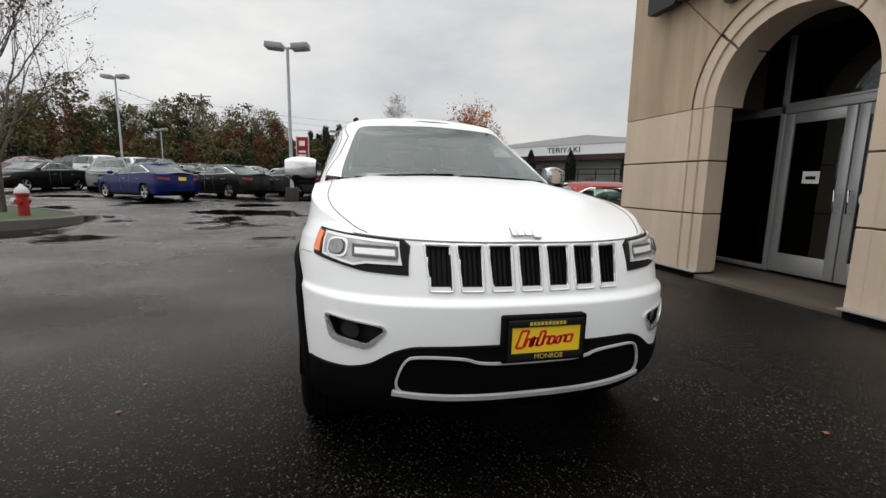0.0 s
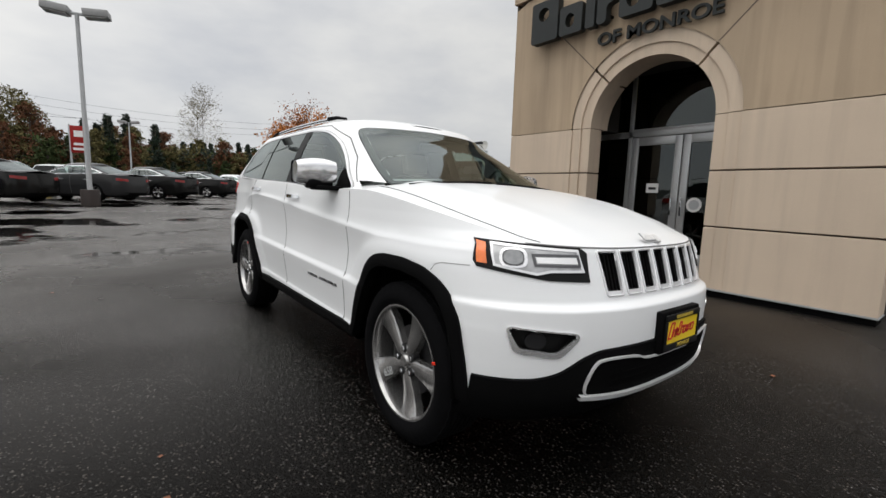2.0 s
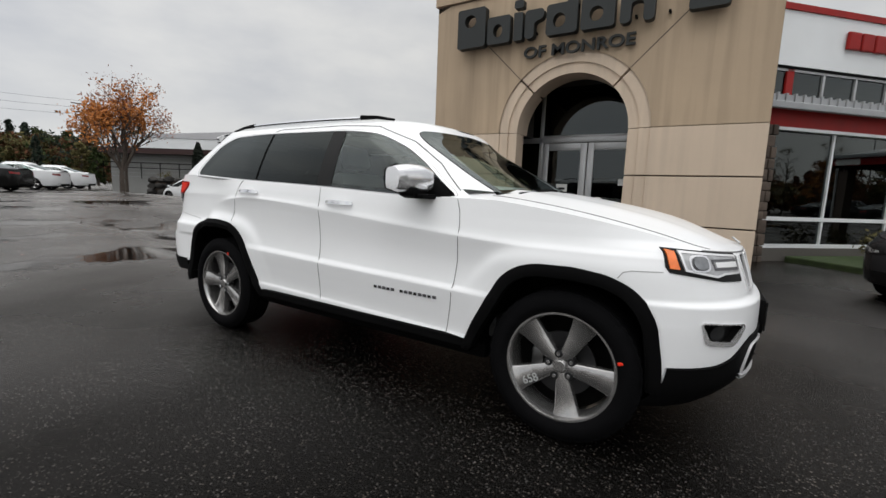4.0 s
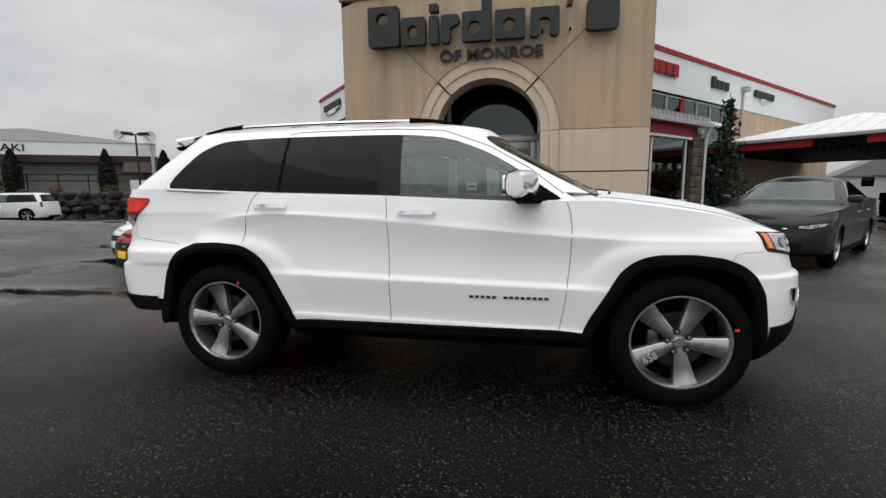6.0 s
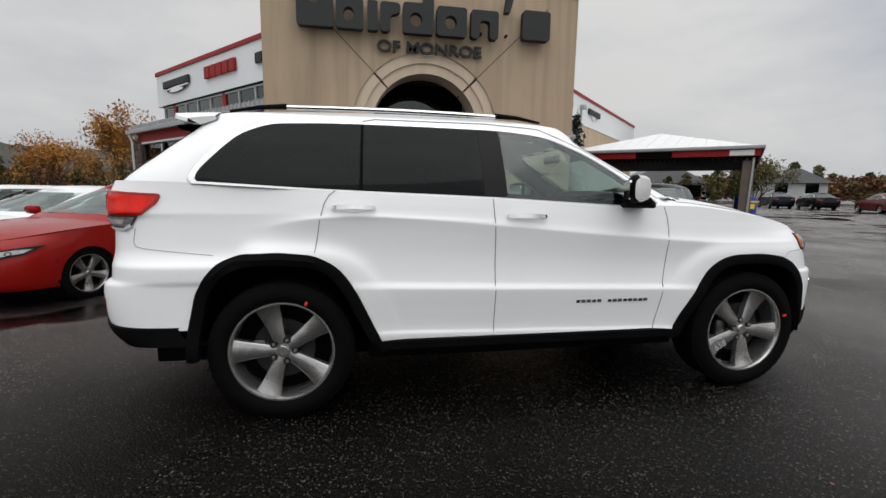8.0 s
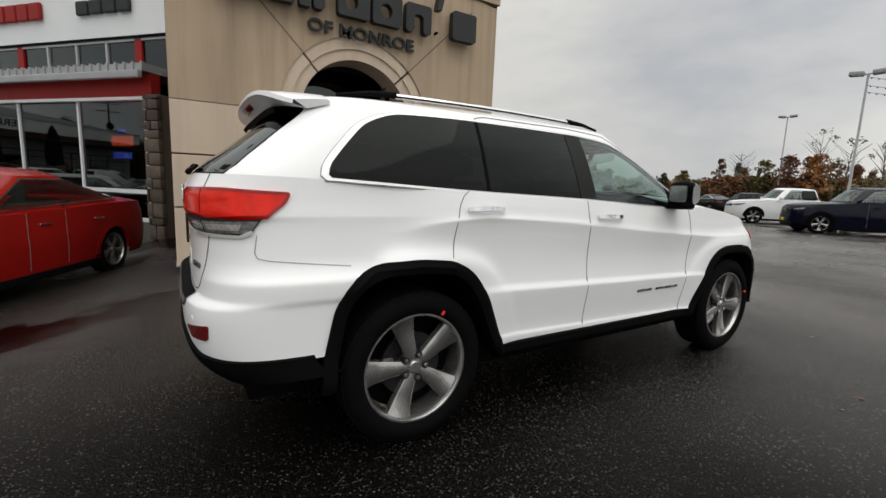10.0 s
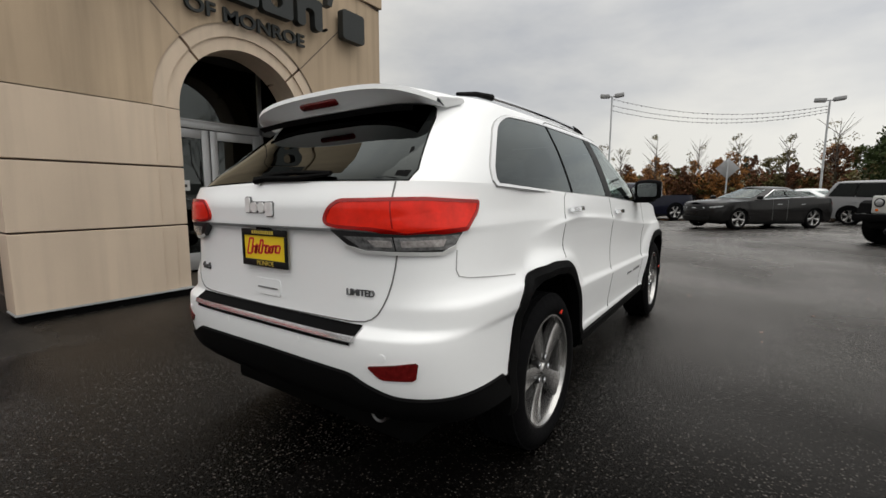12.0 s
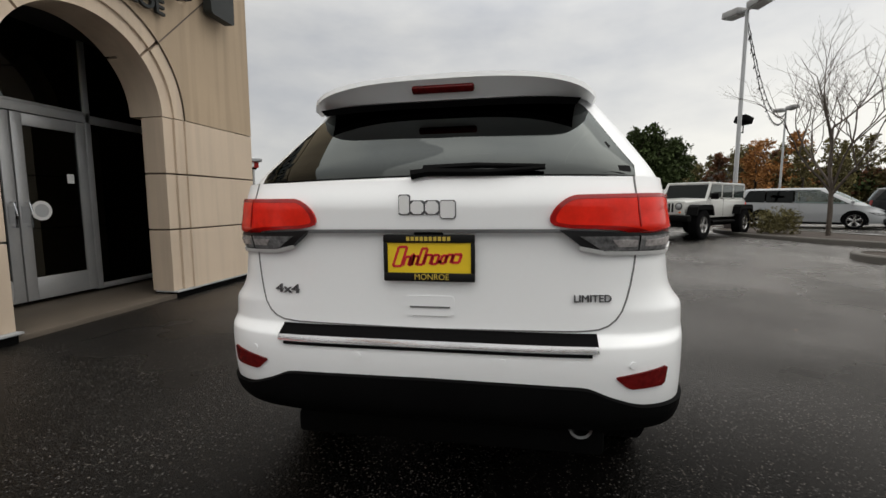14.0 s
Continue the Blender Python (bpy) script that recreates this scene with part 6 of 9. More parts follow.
            for a, b in zip(rows, rows[1:]):
                for j in range(5):
                    hd.faces.new((a[j], b[j], b[(j + 1) % 5], a[(j + 1) % 5]))
            hd.faces.new(rows[0]), hd.faces.new(rows[-1][::-1])
            h = part("door_handle", hd, M["chrome"], root, "chrome door handle")
            part("handle_cup", drape(cup, on, 0.002, 3), M["white_paint"], h)
        # mirror
        mr = bmesh.new()
        rows = []
        for i in range(9):
            u = i / 8
            y = s * (0.862 + 0.208 * u)
            k = math.sin(math.pi * (0.14 + 0.72 * u)) ** 0.32
            hz, dx = 0.082 * k, 0.066 * k
            cz, cx = 1.296 - 0.004 * u, 0.596 - 0.09 * u
            rows.append([mr.verts.new((cx + dx * math.copysign(abs(math.cos(t)) ** 0.7, math.cos(t)) * (1.12 if math.cos(t) > 0 else 0.78), y, cz + hz * math.copysign(abs(math.sin(t)) ** 0.55, math.sin(t)))) for t in np.linspace(0, 2 * math.pi, 28, endpoint=False)])
        for a, b in zip(rows, rows[1:]):
            for j in range(28):
                mr.faces.new((a[j], b[j], b[(j + 1) % 28], a[(j + 1) % 28]))
        mr.faces.new(rows[0]), mr.faces.new(rows[-1][::-1])
        mo = part("door_mirror", mr, M["semi_chrome"], root, "chrome capped door mirror")
        bz, rows = bmesh.new(), []
        for i in range(9):
            u = i / 8
            y = s * (0.857 + 0.220 * u)
            k = math.sin(math.pi * (0.14 + 0.72 * u)) ** 0.32
            rows.append([bz.verts.new((0.593 - 0.09 * u + 0.069 * k * math.copysign(abs(math.cos(t)) ** 0.7, math.cos(t)) * 0.79, y, 1.296 - 0.004 * u + 0.085 * k * math.copysign(abs(math.sin(t)) ** 0.55, math.sin(t)))) for t in np.linspace(radians(100), radians(260), 12)])
        for a, b in zip(rows, rows[1:]):
            for j in range(11):
                bz.faces.new((a[j], b[j], b[j + 1], a[j + 1]))
        part("mirror_bezel", bz, M["black_plastic"], mo, "black mirror housing")
        part("mirror_glass", drape([(y, z) for y, z in rounded(s * 0.885, s * 1.045, 1.215, 1.325, 0.02)], lambda p, off: Vector((0.520 - 0.43 * (abs(p[0]) - 0.885) - off, p[0], p[1] + 0.02)), 0.004, 2), M["chrome"], mo, "silvered mirror glass")
        part("mirror_foot", boxes((0.52, 0.67, 0.80, 0.985, 1.185, 1.213) if s > 0 else (0.52, 0.67, -0.985, -0.80, 1.185, 1.213), bevel=0.012), M["black_plastic"], mo)
        part("mirror_lip", boxes((0.510, 0.625, 0.868, 1.020, 1.192, 1.252) if s > 0 else (0.510, 0.625, -1.020, -0.868, 1.192, 1.252), bevel=0.022), M["black_plastic"], mo)
        # roof rail
        rail = bmesh.new()
        tube(rail, [(x, s * (0.565 - 0.02 * abs(x + 0.8) ** 2), ROOF_EDGE + 0.032 + 0.024 * math.sin(math.pi * (x + 1.75) / 1.85) ** 0.5) for x in np.linspace(-1.45, -0.2, 14)], 0.014, 8)
        rr = part("roof_rail", rail, M["chrome"], root, "bright roof rail with black feet")
        for pts in ([(-0.2, s * 0.557, 1.742), (-0.05, s * 0.553, 1.736), (0.10, s * 0.55, 1.712)], [(-1.45, s * 0.557, 1.740), (-1.6, s * 0.553, 1.730), (-1.76, s * 0.55, 1.702)]):
            part("rail_foot", tube(bmesh.new(), pts, 0.017, 8, taper=0.008), M["black_plastic"], rr)
        # wheels
        for x in (1.4575, -1.4575):
            wh = wheel(root, x, s * 0.775, s, phase=(-7 if x > 0 else 35) if s < 0 else 20)
            if s < 0:
                tag = part("red_tag", boxes((0.288, 0.312, -0.007, 0.007, 0.118, 0.130), bevel=0.002, m=Matrix.Rotation(radians(18 if x > 0 else 64), 4, "Z")), M["neon_tag"], wh, "small red inspection tag")
                if x > 0:
                    flat_text("pen_number", "658", 0.060, M["grey_siding"], wh, pose(-0.150, -0.108, 0.0875, 0, 0, 28), 0.0006)
        # lower door script as plain bars
        if s < 0:
            for i in range(14):
                if i != 5:
                    x = 0.245 + i * 0.0345
                    part("script_bar", drape(rounded(x, x + 0.026, 0.609, 0.627, 0.004, 1), on, 0.004, 2, None, rim=0.005), M["dark_badge" if i % 3 else "chrome"], root)
    part("bonnet_gap", line([(y / 40 * 1.0, 0.9935 + 0.012 * abs(y / 40 / 0.6) ** 3) for y in range(-27, 28)], on_f, 0.006, 0.0015), M["gap"], root)
    # front badge on the bonnet's lip
    badge(root, "bonnet_badge", Matrix.Translation((2.166, 0, 1.018)) @ Matrix.Rotation(radians(90), 4, "Z") @ Matrix.Rotation(radians(40), 4, "X"), ((0.022, 1.0, 0.0), (0.034, 0.68, 0.0), (0.034, 0.68, 0.0), (0.036, 0.68, -0.25)), 0.045, M["badge"], 0.008, "seam")
    dealer_plate(root, 2.318, 0.640, 1, True).location.y = 0.033
    part("plate_base", boxes((2.24, 2.30, -0.13, 0.19, 0.56, 0.72), bevel=0.01), M["black_plastic"], root)
    # wipers at the foot of the windscreen
    for y0, y1 in ((-0.62, -0.02), (0.02, 0.60)):
        wb = bmesh.new()
        pts = []
        for i in range(12):
            y = y0 + (y1 - y0) * i / 11
            z = 1.243 + 0.008 * i / 11 - 0.035 * (y / 0.7) ** 2
            pts.append(GREEN.point(GREEN.across(y, z), z, 0.025, 1 if y >= 0 else -1))
        tube(wb, pts, 0.009, 6)
        part("wiper", wb, M["black_plastic"], root)
    part("cowl", drape(dense([(-0.72, 1.19), (0, 1.225), (0.72, 1.19), (0.72, 1.225), (0, 1.262), (-0.72, 1.225)], 0.08), GREEN.on_front(), 0.012, 3), M["black_plastic"], root)

    # tailgate
    badge(root, "tailgate_badge", Matrix.Translation((-2.408, 0.0, 1.185)) @ Matrix.Rotation(radians(-90), 4, "Z") @ Matrix.Rotation(radians(90), 4, "X"), ((0.038, 1.0, 0.0), (0.050, 0.68, 0.0), (0.050, 0.68, 0.0), (0.055, 0.68, -0.22)), 0.062, M["badge"], 0.01)
    dealer_plate(root, -2.396, 1.036, -1, False)
    part("plate_light", boxes((-2.405, -2.37, -0.05, 0.05, 1.112, 1.130), bevel=0.006), M["black_plastic"], root)
    # grey strip on the white skin draws the thin shadow of the crease
    part("tailgate_crease", line([(y / 20 * 0.62, 1.128) for y in range(-20, 21)], on_r, 0.012, 0.002), M["grey_metal"], root)
    hatch = [(0.662, 1.30), (0.670, 1.15), (0.672, 1.03), (0.652, 0.92), (0.622, 0.845), (0.575, 0.806), (0.50, 0.797), (0, 0.790), (-0.50, 0.797), (-0.575, 0.806), (-0.622, 0.845), (-0.652, 0.92), (-0.672, 1.03), (-0.670, 1.15), (-0.662, 1.30)]
    part("shut_line", line(chaikin(dense(hatch, 0.06, False), False, 1), on_r, 0.005, 0.0018), M["gap"], root)
    bp = bmesh.new()
    rows = []
    for i in range(31):
        y = -0.55 + 1.1 * i / 30
        rows.append([bp.verts.new(TUB.point(TUB.across(y, z, True), z, 0.005, 1 if y >= 0 else -1)) for z in (0.757, 0.764, 0.771, 0.778, 0.785, 0.792)])
    for a, b in zip(rows, rows[1:]):
        for j in range(5):
            bp.faces.new((a[j], b[j], b[j + 1], a[j + 1]))
    part("bumper_step", bp, M["black_plastic"], root, "black rubbed bumper step pad")
    part("step_strip", line([(-0.55 + 1.1 * i / 30, 0.748) for i in range(31)], on_r, 0.016, 0.010), M["semi_chrome"], root, "chrome strip along the bumper step")
    part("step_lip", line([(-0.53 + 1.06 * i / 30, 0.731) for i in range(31)], on_r, 0.010, 0.006), M["black_plastic"], root)
    part("tailgate_handle", ribbon(rounded(-0.085, 0.085, 0.835, 0.905, 0.015), rounded(-0.078, 0.078, 0.842, 0.898, 0.015), on_r, 0.004, 0.006) if len(rounded(-0.085, 0.085, 0.835, 0.905, 0.015)) == len(rounded(-0.078, 0.078, 0.842, 0.898, 0.015)) else drape(rounded(-0.085, 0.085, 0.835, 0.905, 0.015), on_r, 0.004), M["white_paint"], root)
    # thin dark lines draw the shadows of the white handle recess
    part("handle_slot", line([(-0.07, 0.866), (0.07, 0.866)], on_r, 0.006, 0.007), M["gap"], root)
    part("handle_slot", line([(-0.06, 0.836), (0.06, 0.836)], on_r, 0.004, 0.003), M["gap"], root)
    side_m = Matrix.Rotation(radians(-90), 4, "Z") @ Matrix.Rotation(radians(90), 4, "X")
    flat_text("trim_word", "LIMITED", 0.034, M["dark_badge"], root, Matrix.Translation((-2.376, -0.535, 0.905)) @ Matrix.Rotation(radians(9), 4, "Z") @ side_m, 0.004)
    flat_text("drive_word", "4x4", 0.046, M["dark_badge"], root, Matrix.Translation((-2.376, 0.535, 0.915)) @ Matrix.Rotation(radians(-9), 4, "Z") @ side_m @ Matrix.Diagonal((1.5, 1, 1, 1)), 0.004)
    for y in (-0.66, -0.25, 0.25, 0.66):
        part("parking_sensor", drape([(y + 0.012 * math.cos(t), 0.70 + 0.012 * math.sin(t)) for t in np.linspace(0, 2 * math.pi, 14, endpoint=False)], on_r, 0.003, 2), M["white_paint"], root)
    part("exhaust_tip", lathe(bmesh.new(), [(0.030, -0.02), (0.034, 0.16), (0.042, 0.165), (0.044, 0.15), (0.044, -0.02)], 24, Matrix.Translation((-2.12, -0.52, 0.415)) @ Matrix.Rotation(radians(-90), 4, "Y")), M["exhaust"], root, "chrome exhaust tip")
    # spoiler over the tailgate glass
    sp = bmesh.new()
    rows = []
    ny = 24
    for i in range(13):
        u = i / 12
        row = []
        for k in range(-ny, ny + 1):
            s = k / ny
            half = 0.620 - 0.030 * u
            x = -1.82 - (0.290 - 0.055 * abs(s) ** 2.5 - 0.085 * abs(s) ** 14) * u
            z = ROOF_EDGE + CROWN(-1.82) * (1 - abs(s) ** 3) - 0.012 * u ** 1.6 - 0.026 * abs(s) ** 6
            row.append(Vector((x, half * s, z)))
        rows.append(row)
    topv = [[sp.verts.new(p) for p in r] for r in rows]
    thick = [[sp.verts.new(p + Vector((0.012 + 0.050 * i / 12, 0, -0.012 - (0.074 - 0.052 * abs(k / ny - 1) ** 3) * (i / 12) ** 0.5))) for k, p in enumerate(r)] for i, r in enumerate(rows)]
    for i in range(12):
        for k in range(2 * ny):
            sp.faces.new((topv[i][k], topv[i + 1][k], topv[i + 1][k + 1], topv[i][k + 1]))
            sp.faces.new((thick[i][k], thick[i][k + 1], thick[i + 1][k + 1], thick[i + 1][k]))
    lip = [sp.verts.new(v.co + Vector((-0.004, 0, -0.020))) for v in topv[-1]]
    for k in range(2 * ny):
        sp.faces.new((topv[-1][k], lip[k], lip[k + 1], topv[-1][k + 1]))
        sp.faces.new((lip[k], thick[-1][k], thick[-1][k + 1], lip[k + 1]))
    for i in range(12):
        sp.faces.new((topv[i][0], thick[i][0], thick[i + 1][0], topv[i + 1][0]))
        sp.faces.new((topv[i][-1], topv[i + 1][-1], thick[i + 1][-1], thick[i][-1]))
    spo = part("spoiler", sp, paint, root, "white roof spoiler over the tailgate glass")
    ub = bmesh.new()
    va = [[ub.verts.new((-1.90 - 0.150 * u, y, 1.652 - 0.024 * u - 0.014 * abs(y / 0.53) ** 4)) for y in np.linspace(-0.53, 0.53, 24)] for u in (0, 0.33, 0.66, 1)]
    vb = [ub.verts.new((-2.035, y * 0.97, 1.606 - 0.014 * abs(y / 0.53) ** 4)) for y in np.linspace(-0.53, 0.53, 24)]
    va.append(vb)
    for a, b in zip(va, va[1:]):
        for i in range(23):
            ub.faces.new((a[i], a[i + 1], b[i + 1], b[i]))
    part("spoiler_underside", ub, M["black_plastic"], spo)
    part("high_brake_light", boxes((-0.012, 0.012, -0.125, 0.125, -0.017, 0.017), bevel=0.010, m=Matrix.Translation((-2.084, 0, 1.668)) @ Matrix.Rotation(radians(-49), 4, "Y")), M["dark_red"], spo, "dark red high brake light")
    wp = bmesh.new()
    tube(wp, [GREEN.point(GREEN.across(y, z, True), z, 0.020, 1 if y >= 0 else -1) for y, z in ((0.02, 1.322), (-0.15, 1.329), (-0.38, 1.322))], 0.014, 6, taper=0.008)
    tube(wp, [GREEN.point(GREEN.across(y, z, True), z, 0.020, 1 if y >= 0 else -1) for y, z in ((0.06, 1.304), (0.0, 1.312), (-0.20, 1.307), (-0.38, 1.317))], 0.018, 6, taper=0.007)
    part("rear_wiper", wp, M["black_plastic"], root)

    # inside
    def seat(x, y, mat):
        st = thing("seat", "", "")
        st.parent = root
        part("cushion", boxes((x - 0.25, x + 0.27, y - 0.25, y + 0.25, 0.62, 0.80), bevel=0.05), mat, st)
        part("backrest", boxes((-0.07, 0.07, -0.25, 0.25, 0.0, 0.62), bevel=0.05, m=Matrix.Translation((x - 0.27, y, 0.74)) @ Matrix.Rotation(radians(-14), 4, "Y")), mat, st)
        part("headrest", boxes((-0.05, 0.05, -0.13, 0.13, 0.66, 0.84), bevel=0.04, m=Matrix.Translation((x - 0.27, y, 0.74)) @ Matrix.Rotation(radians(-14), 4, "Y")), mat, st)
    for y in (-0.40, 0.40):
        seat(0.05, y, M["leather"])
        seat(-0.72, y * 0.72, M["cloth"])
    part("dashboard", boxes((0.62, 1.10, -0.72, 0.72, 0.80, 1.14), (0.55, 0.75, -0.18, 0.18, 0.70, 1.05), bevel=0.06), M["cloth"], root)
    part("steering_wheel", tube(bmesh.new(), [Matrix.Translation((0.45, 0.38, 1.05)) @ Matrix.Rotation(radians(68), 4, "Y") @ Vector((0.18 * math.cos(t), 0.18 * math.sin(t), 0)) for t in np.linspace(0, 2 * math.pi, 28, endpoint=False)], 0.016, 8, True), M["cloth"], root)
    part("cabin_floor", boxes((-2.1, 1.2, -0.46, 0.46, 0.40, 0.46), (-0.85, 0.85, -0.76, 0.76, 0.40, 0.46)), M["cloth"], root)
    part("door_card", boxes((-1.9, 0.85, -0.80, -0.77, 0.98, 1.17), (-0.85, 0.85, -0.80, -0.77, 0.46, 0.98)), M["cloth"], root)
    part("door_card", boxes((-1.9, 0.85, 0.77, 0.80, 0.98, 1.17), (-0.85, 0.85, 0.77, 0.80, 0.46, 0.98)), M["cloth"], root)
    part("inner_mirror", boxes((0.42, 0.46, -0.12, 0.12, 1.50, 1.56), bevel=0.015), M["black_plastic"], root)
    part("cabin_bulkhead", boxes((0.98, 1.02, -0.70, 0.70, 0.40, 1.15), (-2.28, -2.24, -0.6, 0.6, 0.46, 1.25)), M["cloth"], root)
    return root


build_white_suv()


# ---------------------------------------------------------------- other parked cars
KINDS = {
    # nose, tail, half width, top line of the lower body, cabin: base/top height, front base/top x, rear base/top x, crown, wheel x, wheel radius
    "sedan": dict(xf=2.40, xr=-2.42, w=0.90, top=((-2.43, 0.99), (-1.9, 1.03), (-0.5, 0.99), (0.9, 0.94), (1.6, 0.90), (2.1, 0.82), (2.42, 0.72)), zt=1.38, f=(1.22, 0.28), r=(-2.02, -0.98), crown=0.10, lid=0.07, axle=(1.42, -1.34), R=0.335, tail=0.52),
    "saloon": dict(xf=2.56, xr=-2.48, w=0.94, top=((-2.5, 1.00), (-1.9, 1.05), (-0.5, 1.00), (0.9, 0.95), (1.6, 0.93), (2.2, 0.88), (2.58, 0.80)), zt=1.36, f=(1.30, 0.40), r=(-2.10, -0.95), crown=0.09, lid=0.07, axle=(1.60, -1.45), R=0.36, tail=0.52),
    "suv": dict(xf=2.35, xr=-2.35, w=0.92, top=((-2.4, 1.14), (-0.5, 1.10), (0.9, 1.08), (1.6, 1.02), (2.1, 0.94), (2.42, 0.85)), zt=1.64, f=(1.15, 0.45), r=(-2.32, -2.0), crown=0.09, lid=0.07, axle=(1.40, -1.40), R=0.37, tail=0.5),
    "minivan": dict(xf=2.55, xr=-2.58, w=0.96, top=((-2.6, 1.05), (-0.5, 1.02), (1.2, 0.99), (1.8, 0.95), (2.2, 0.84), (2.6, 0.66)), zt=1.63, f=(1.95, 0.85), r=(-2.55, -2.25), crown=0.09, lid=0.04, axle=(1.62, -1.46), R=0.34, tail=0.4),
    "pickup": dict(xf=2.85, xr=-2.95, w=0.96, top=((-3.0, 1.22), (-0.9, 1.22), (0.9, 1.20), (1.8, 1.15), (2.5, 1.08), (2.9, 0.98)), zt=1.75, f=(1.30, 0.75), r=(-0.95, -0.80), crown=0.09, lid=0.05, axle=(1.95, -1.75), R=0.39, tail=0.3),
}


def build_car(kind, label, category, closed_sides=False):
    k = KINDS[kind]
    car = thing(kind, label, category)
    top = curve_table(*k["top"])
    low, belt = 0.24, top(0)
    prof = curve_table((0.15, 0.90), (0.25, 0.955), (0.45, 0.985), (0.62, 1.0), (0.85, 0.985), (1.0, 0.965), (1.2, 0.93), (1.4, 0.9))
    zf = k["top"][-1][1]
    tub = Stack(curve_table((0.15, k["xf"] - 0.16), (0.30, k["xf"] - 0.02), (0.45, k["xf"]), (zf, k["xf"] - 0.06), (zf + 0.15, k["xf"] - 0.22), (1.6, k["xf"] - 0.4)),
                curve_table((0.15, k["xr"] + 0.14), (0.32, k["xr"] + 0.02), (0.55, k["xr"]), (1.0, k["xr"] + 0.05), (1.3, k["xr"] + 0.10)),
                lambda x, z: k["w"] * prof(z), 0.75, 0.55, 2.6, 3.2)
    z0, z1 = belt, k["zt"]
    green = Stack(curve_table((z0 - 0.1, k["f"][0] + 0.16), (z0, k["f"][0]), (z1, k["f"][1]), (z1 + 0.1, k["f"][1] - 0.2)),
                  curve_table((z0 - 0.1, k["r"][0] - 0.05), (z0, k["r"][0]), (z1, k["r"][1]), (z1 + 0.1, k["r"][1] + 0.1)),
                  lambda x, z: k["w"] * (0.93 - (0.25 if kind != "minivan" else 0.19) * max(0, (z - z0) / (z1 - z0)) ** 1.2), 0.62, k["tail"], 2.4, 3.0)
    st = [i / 12 for i in range(12)] + [1 + i / 34 for i in range(34)] + [2 + i / 12 for i in range(13)]
    R = k["R"]

    def hole(c, rad):
        return any((c.x - ax) ** 2 + (c.z - R) ** 2 < rad ** 2 for ax in k["axle"]) and abs(c.y) > 0.5
    body = skin(tub, st, 20, lambda a: low, lambda a: top(tub.at(a, 0.8)[0]), lambda c: not hole(c, R + 0.045))
    rows = []
    for i in range(41):
        x = (k["xf"] + k["xr"]) / 2 - (k["xf"] - k["xr"] - 0.16) / 2 * math.cos(math.pi * i / 40)
        zt = top(x)
        ye = tub.at(tub.along(x, zt), zt)[1]
        rows.append([body.verts.new((x, ye * j / 8, zt + k["lid"] * (1 - abs(j / 8) ** 2.5))) for j in range(-8, 9)])
    for a, b in zip(rows, rows[1:]):
        xm = (a[0].co.x + b[0].co.x) / 2
        if kind == "pickup" and -2.75 < xm < -1.0:
            continue
        for j in range(16):
            body.faces.new((a[j], b[j], b[j + 1], a[j + 1]))
    part("body", body, M["car_paint"], car)
    if kind == "pickup":
        part("load_bed", boxes((-2.85, -1.0, -0.80, 0.80, 0.72, 0.78), (-2.85, -1.0, -0.86, -0.80, 0.75, 1.20), (-2.85, -1.0, 0.80, 0.86, 0.75, 1.20)), M["black_plastic"], car)
    zlo = lambda x: top(x) + 0.05
    zhi = lambda x: z1 - 0.035

    def xa(z, f):
        q = (z - z0) / (z1 - z0)
        return (k[f][0] + (k[f][1] - k[f][0]) * q)
    x_front = lambda z: xa(z, "f") - 0.46
    x_rear = lambda z: xa(z, "r") + (0.30 if kind != "pickup" else 0.18)
    side_poly = dense([(x_rear(z0 + 0.05), zlo(x_rear(z0))), (x_front(z0 + 0.05), zlo(x_front(z0))), (x_front(z1 - 0.04), z1 - 0.04), (x_rear(z1 - 0.04), z1 - 0.04)], 0.12)
    wf, wr = green.wide(0, z0 + 0.05) * 0.84, green.wide(0, z1 - 0.03) * 0.84
    ws = dense([(-wf, z0 + 0.06), (0, z0 + 0.075), (wf, z0 + 0.06), (wr, z1 - 0.03), (0, z1 - 0.02), (-wr, z1 - 0.03)], 0.12)
    bl = dense([(-wf * 0.95, z0 + 0.09), (wf * 0.95, z0 + 0.09), (wr * 0.95, z1 - 0.03), (-wr * 0.95, z1 - 0.03)], 0.12)
    hs, hw, hb = inset(side_poly, 0.02), inset(ws, 0.02), inset(bl, 0.02)
    mid = (k["f"][1] + k["r"][1]) / 2

    def keep(c):
        if abs(c.y) > 0.45 and inside((c.x, c.z), hs) and not closed_sides:
            return False
        if c.x > k["f"][1] - 0.3 and inside((c.y, c.z), hw) and abs(c.y) < wf:
            return False
        return not (c.x < k["r"][1] + 0.25 and inside((c.y, c.z), hb) and abs(c.y) < wf)
    shell = skin(green, st, 14, lambda a: top(green.at(a, z0)[0]) - 0.01, lambda a: z1, keep)
    rows = []
    for i in range(31):
        x = (k["f"][1] + k["r"][1]) / 2 - (k["f"][1] - k["r"][1] - 0.004) / 2 * math.cos(math.pi * i / 30)
        ye = green.at(green.along(x, z1), z1)[1]
        fade = math.sin(math.pi * i / 30) ** 0.35
        rows.append([shell.verts.new((x, ye * j / 7, z1 + k["crown"] * fade * (1 - abs(j / 7) ** 2.4))) for j in range(-7, 8)])
    for a, b in zip(rows, rows[1:]):
        for j in range(14):
            shell.faces.new((a[j], b[j], b[j + 1], a[j + 1]))
    part("cabin", shell, M["car_paint"], car)
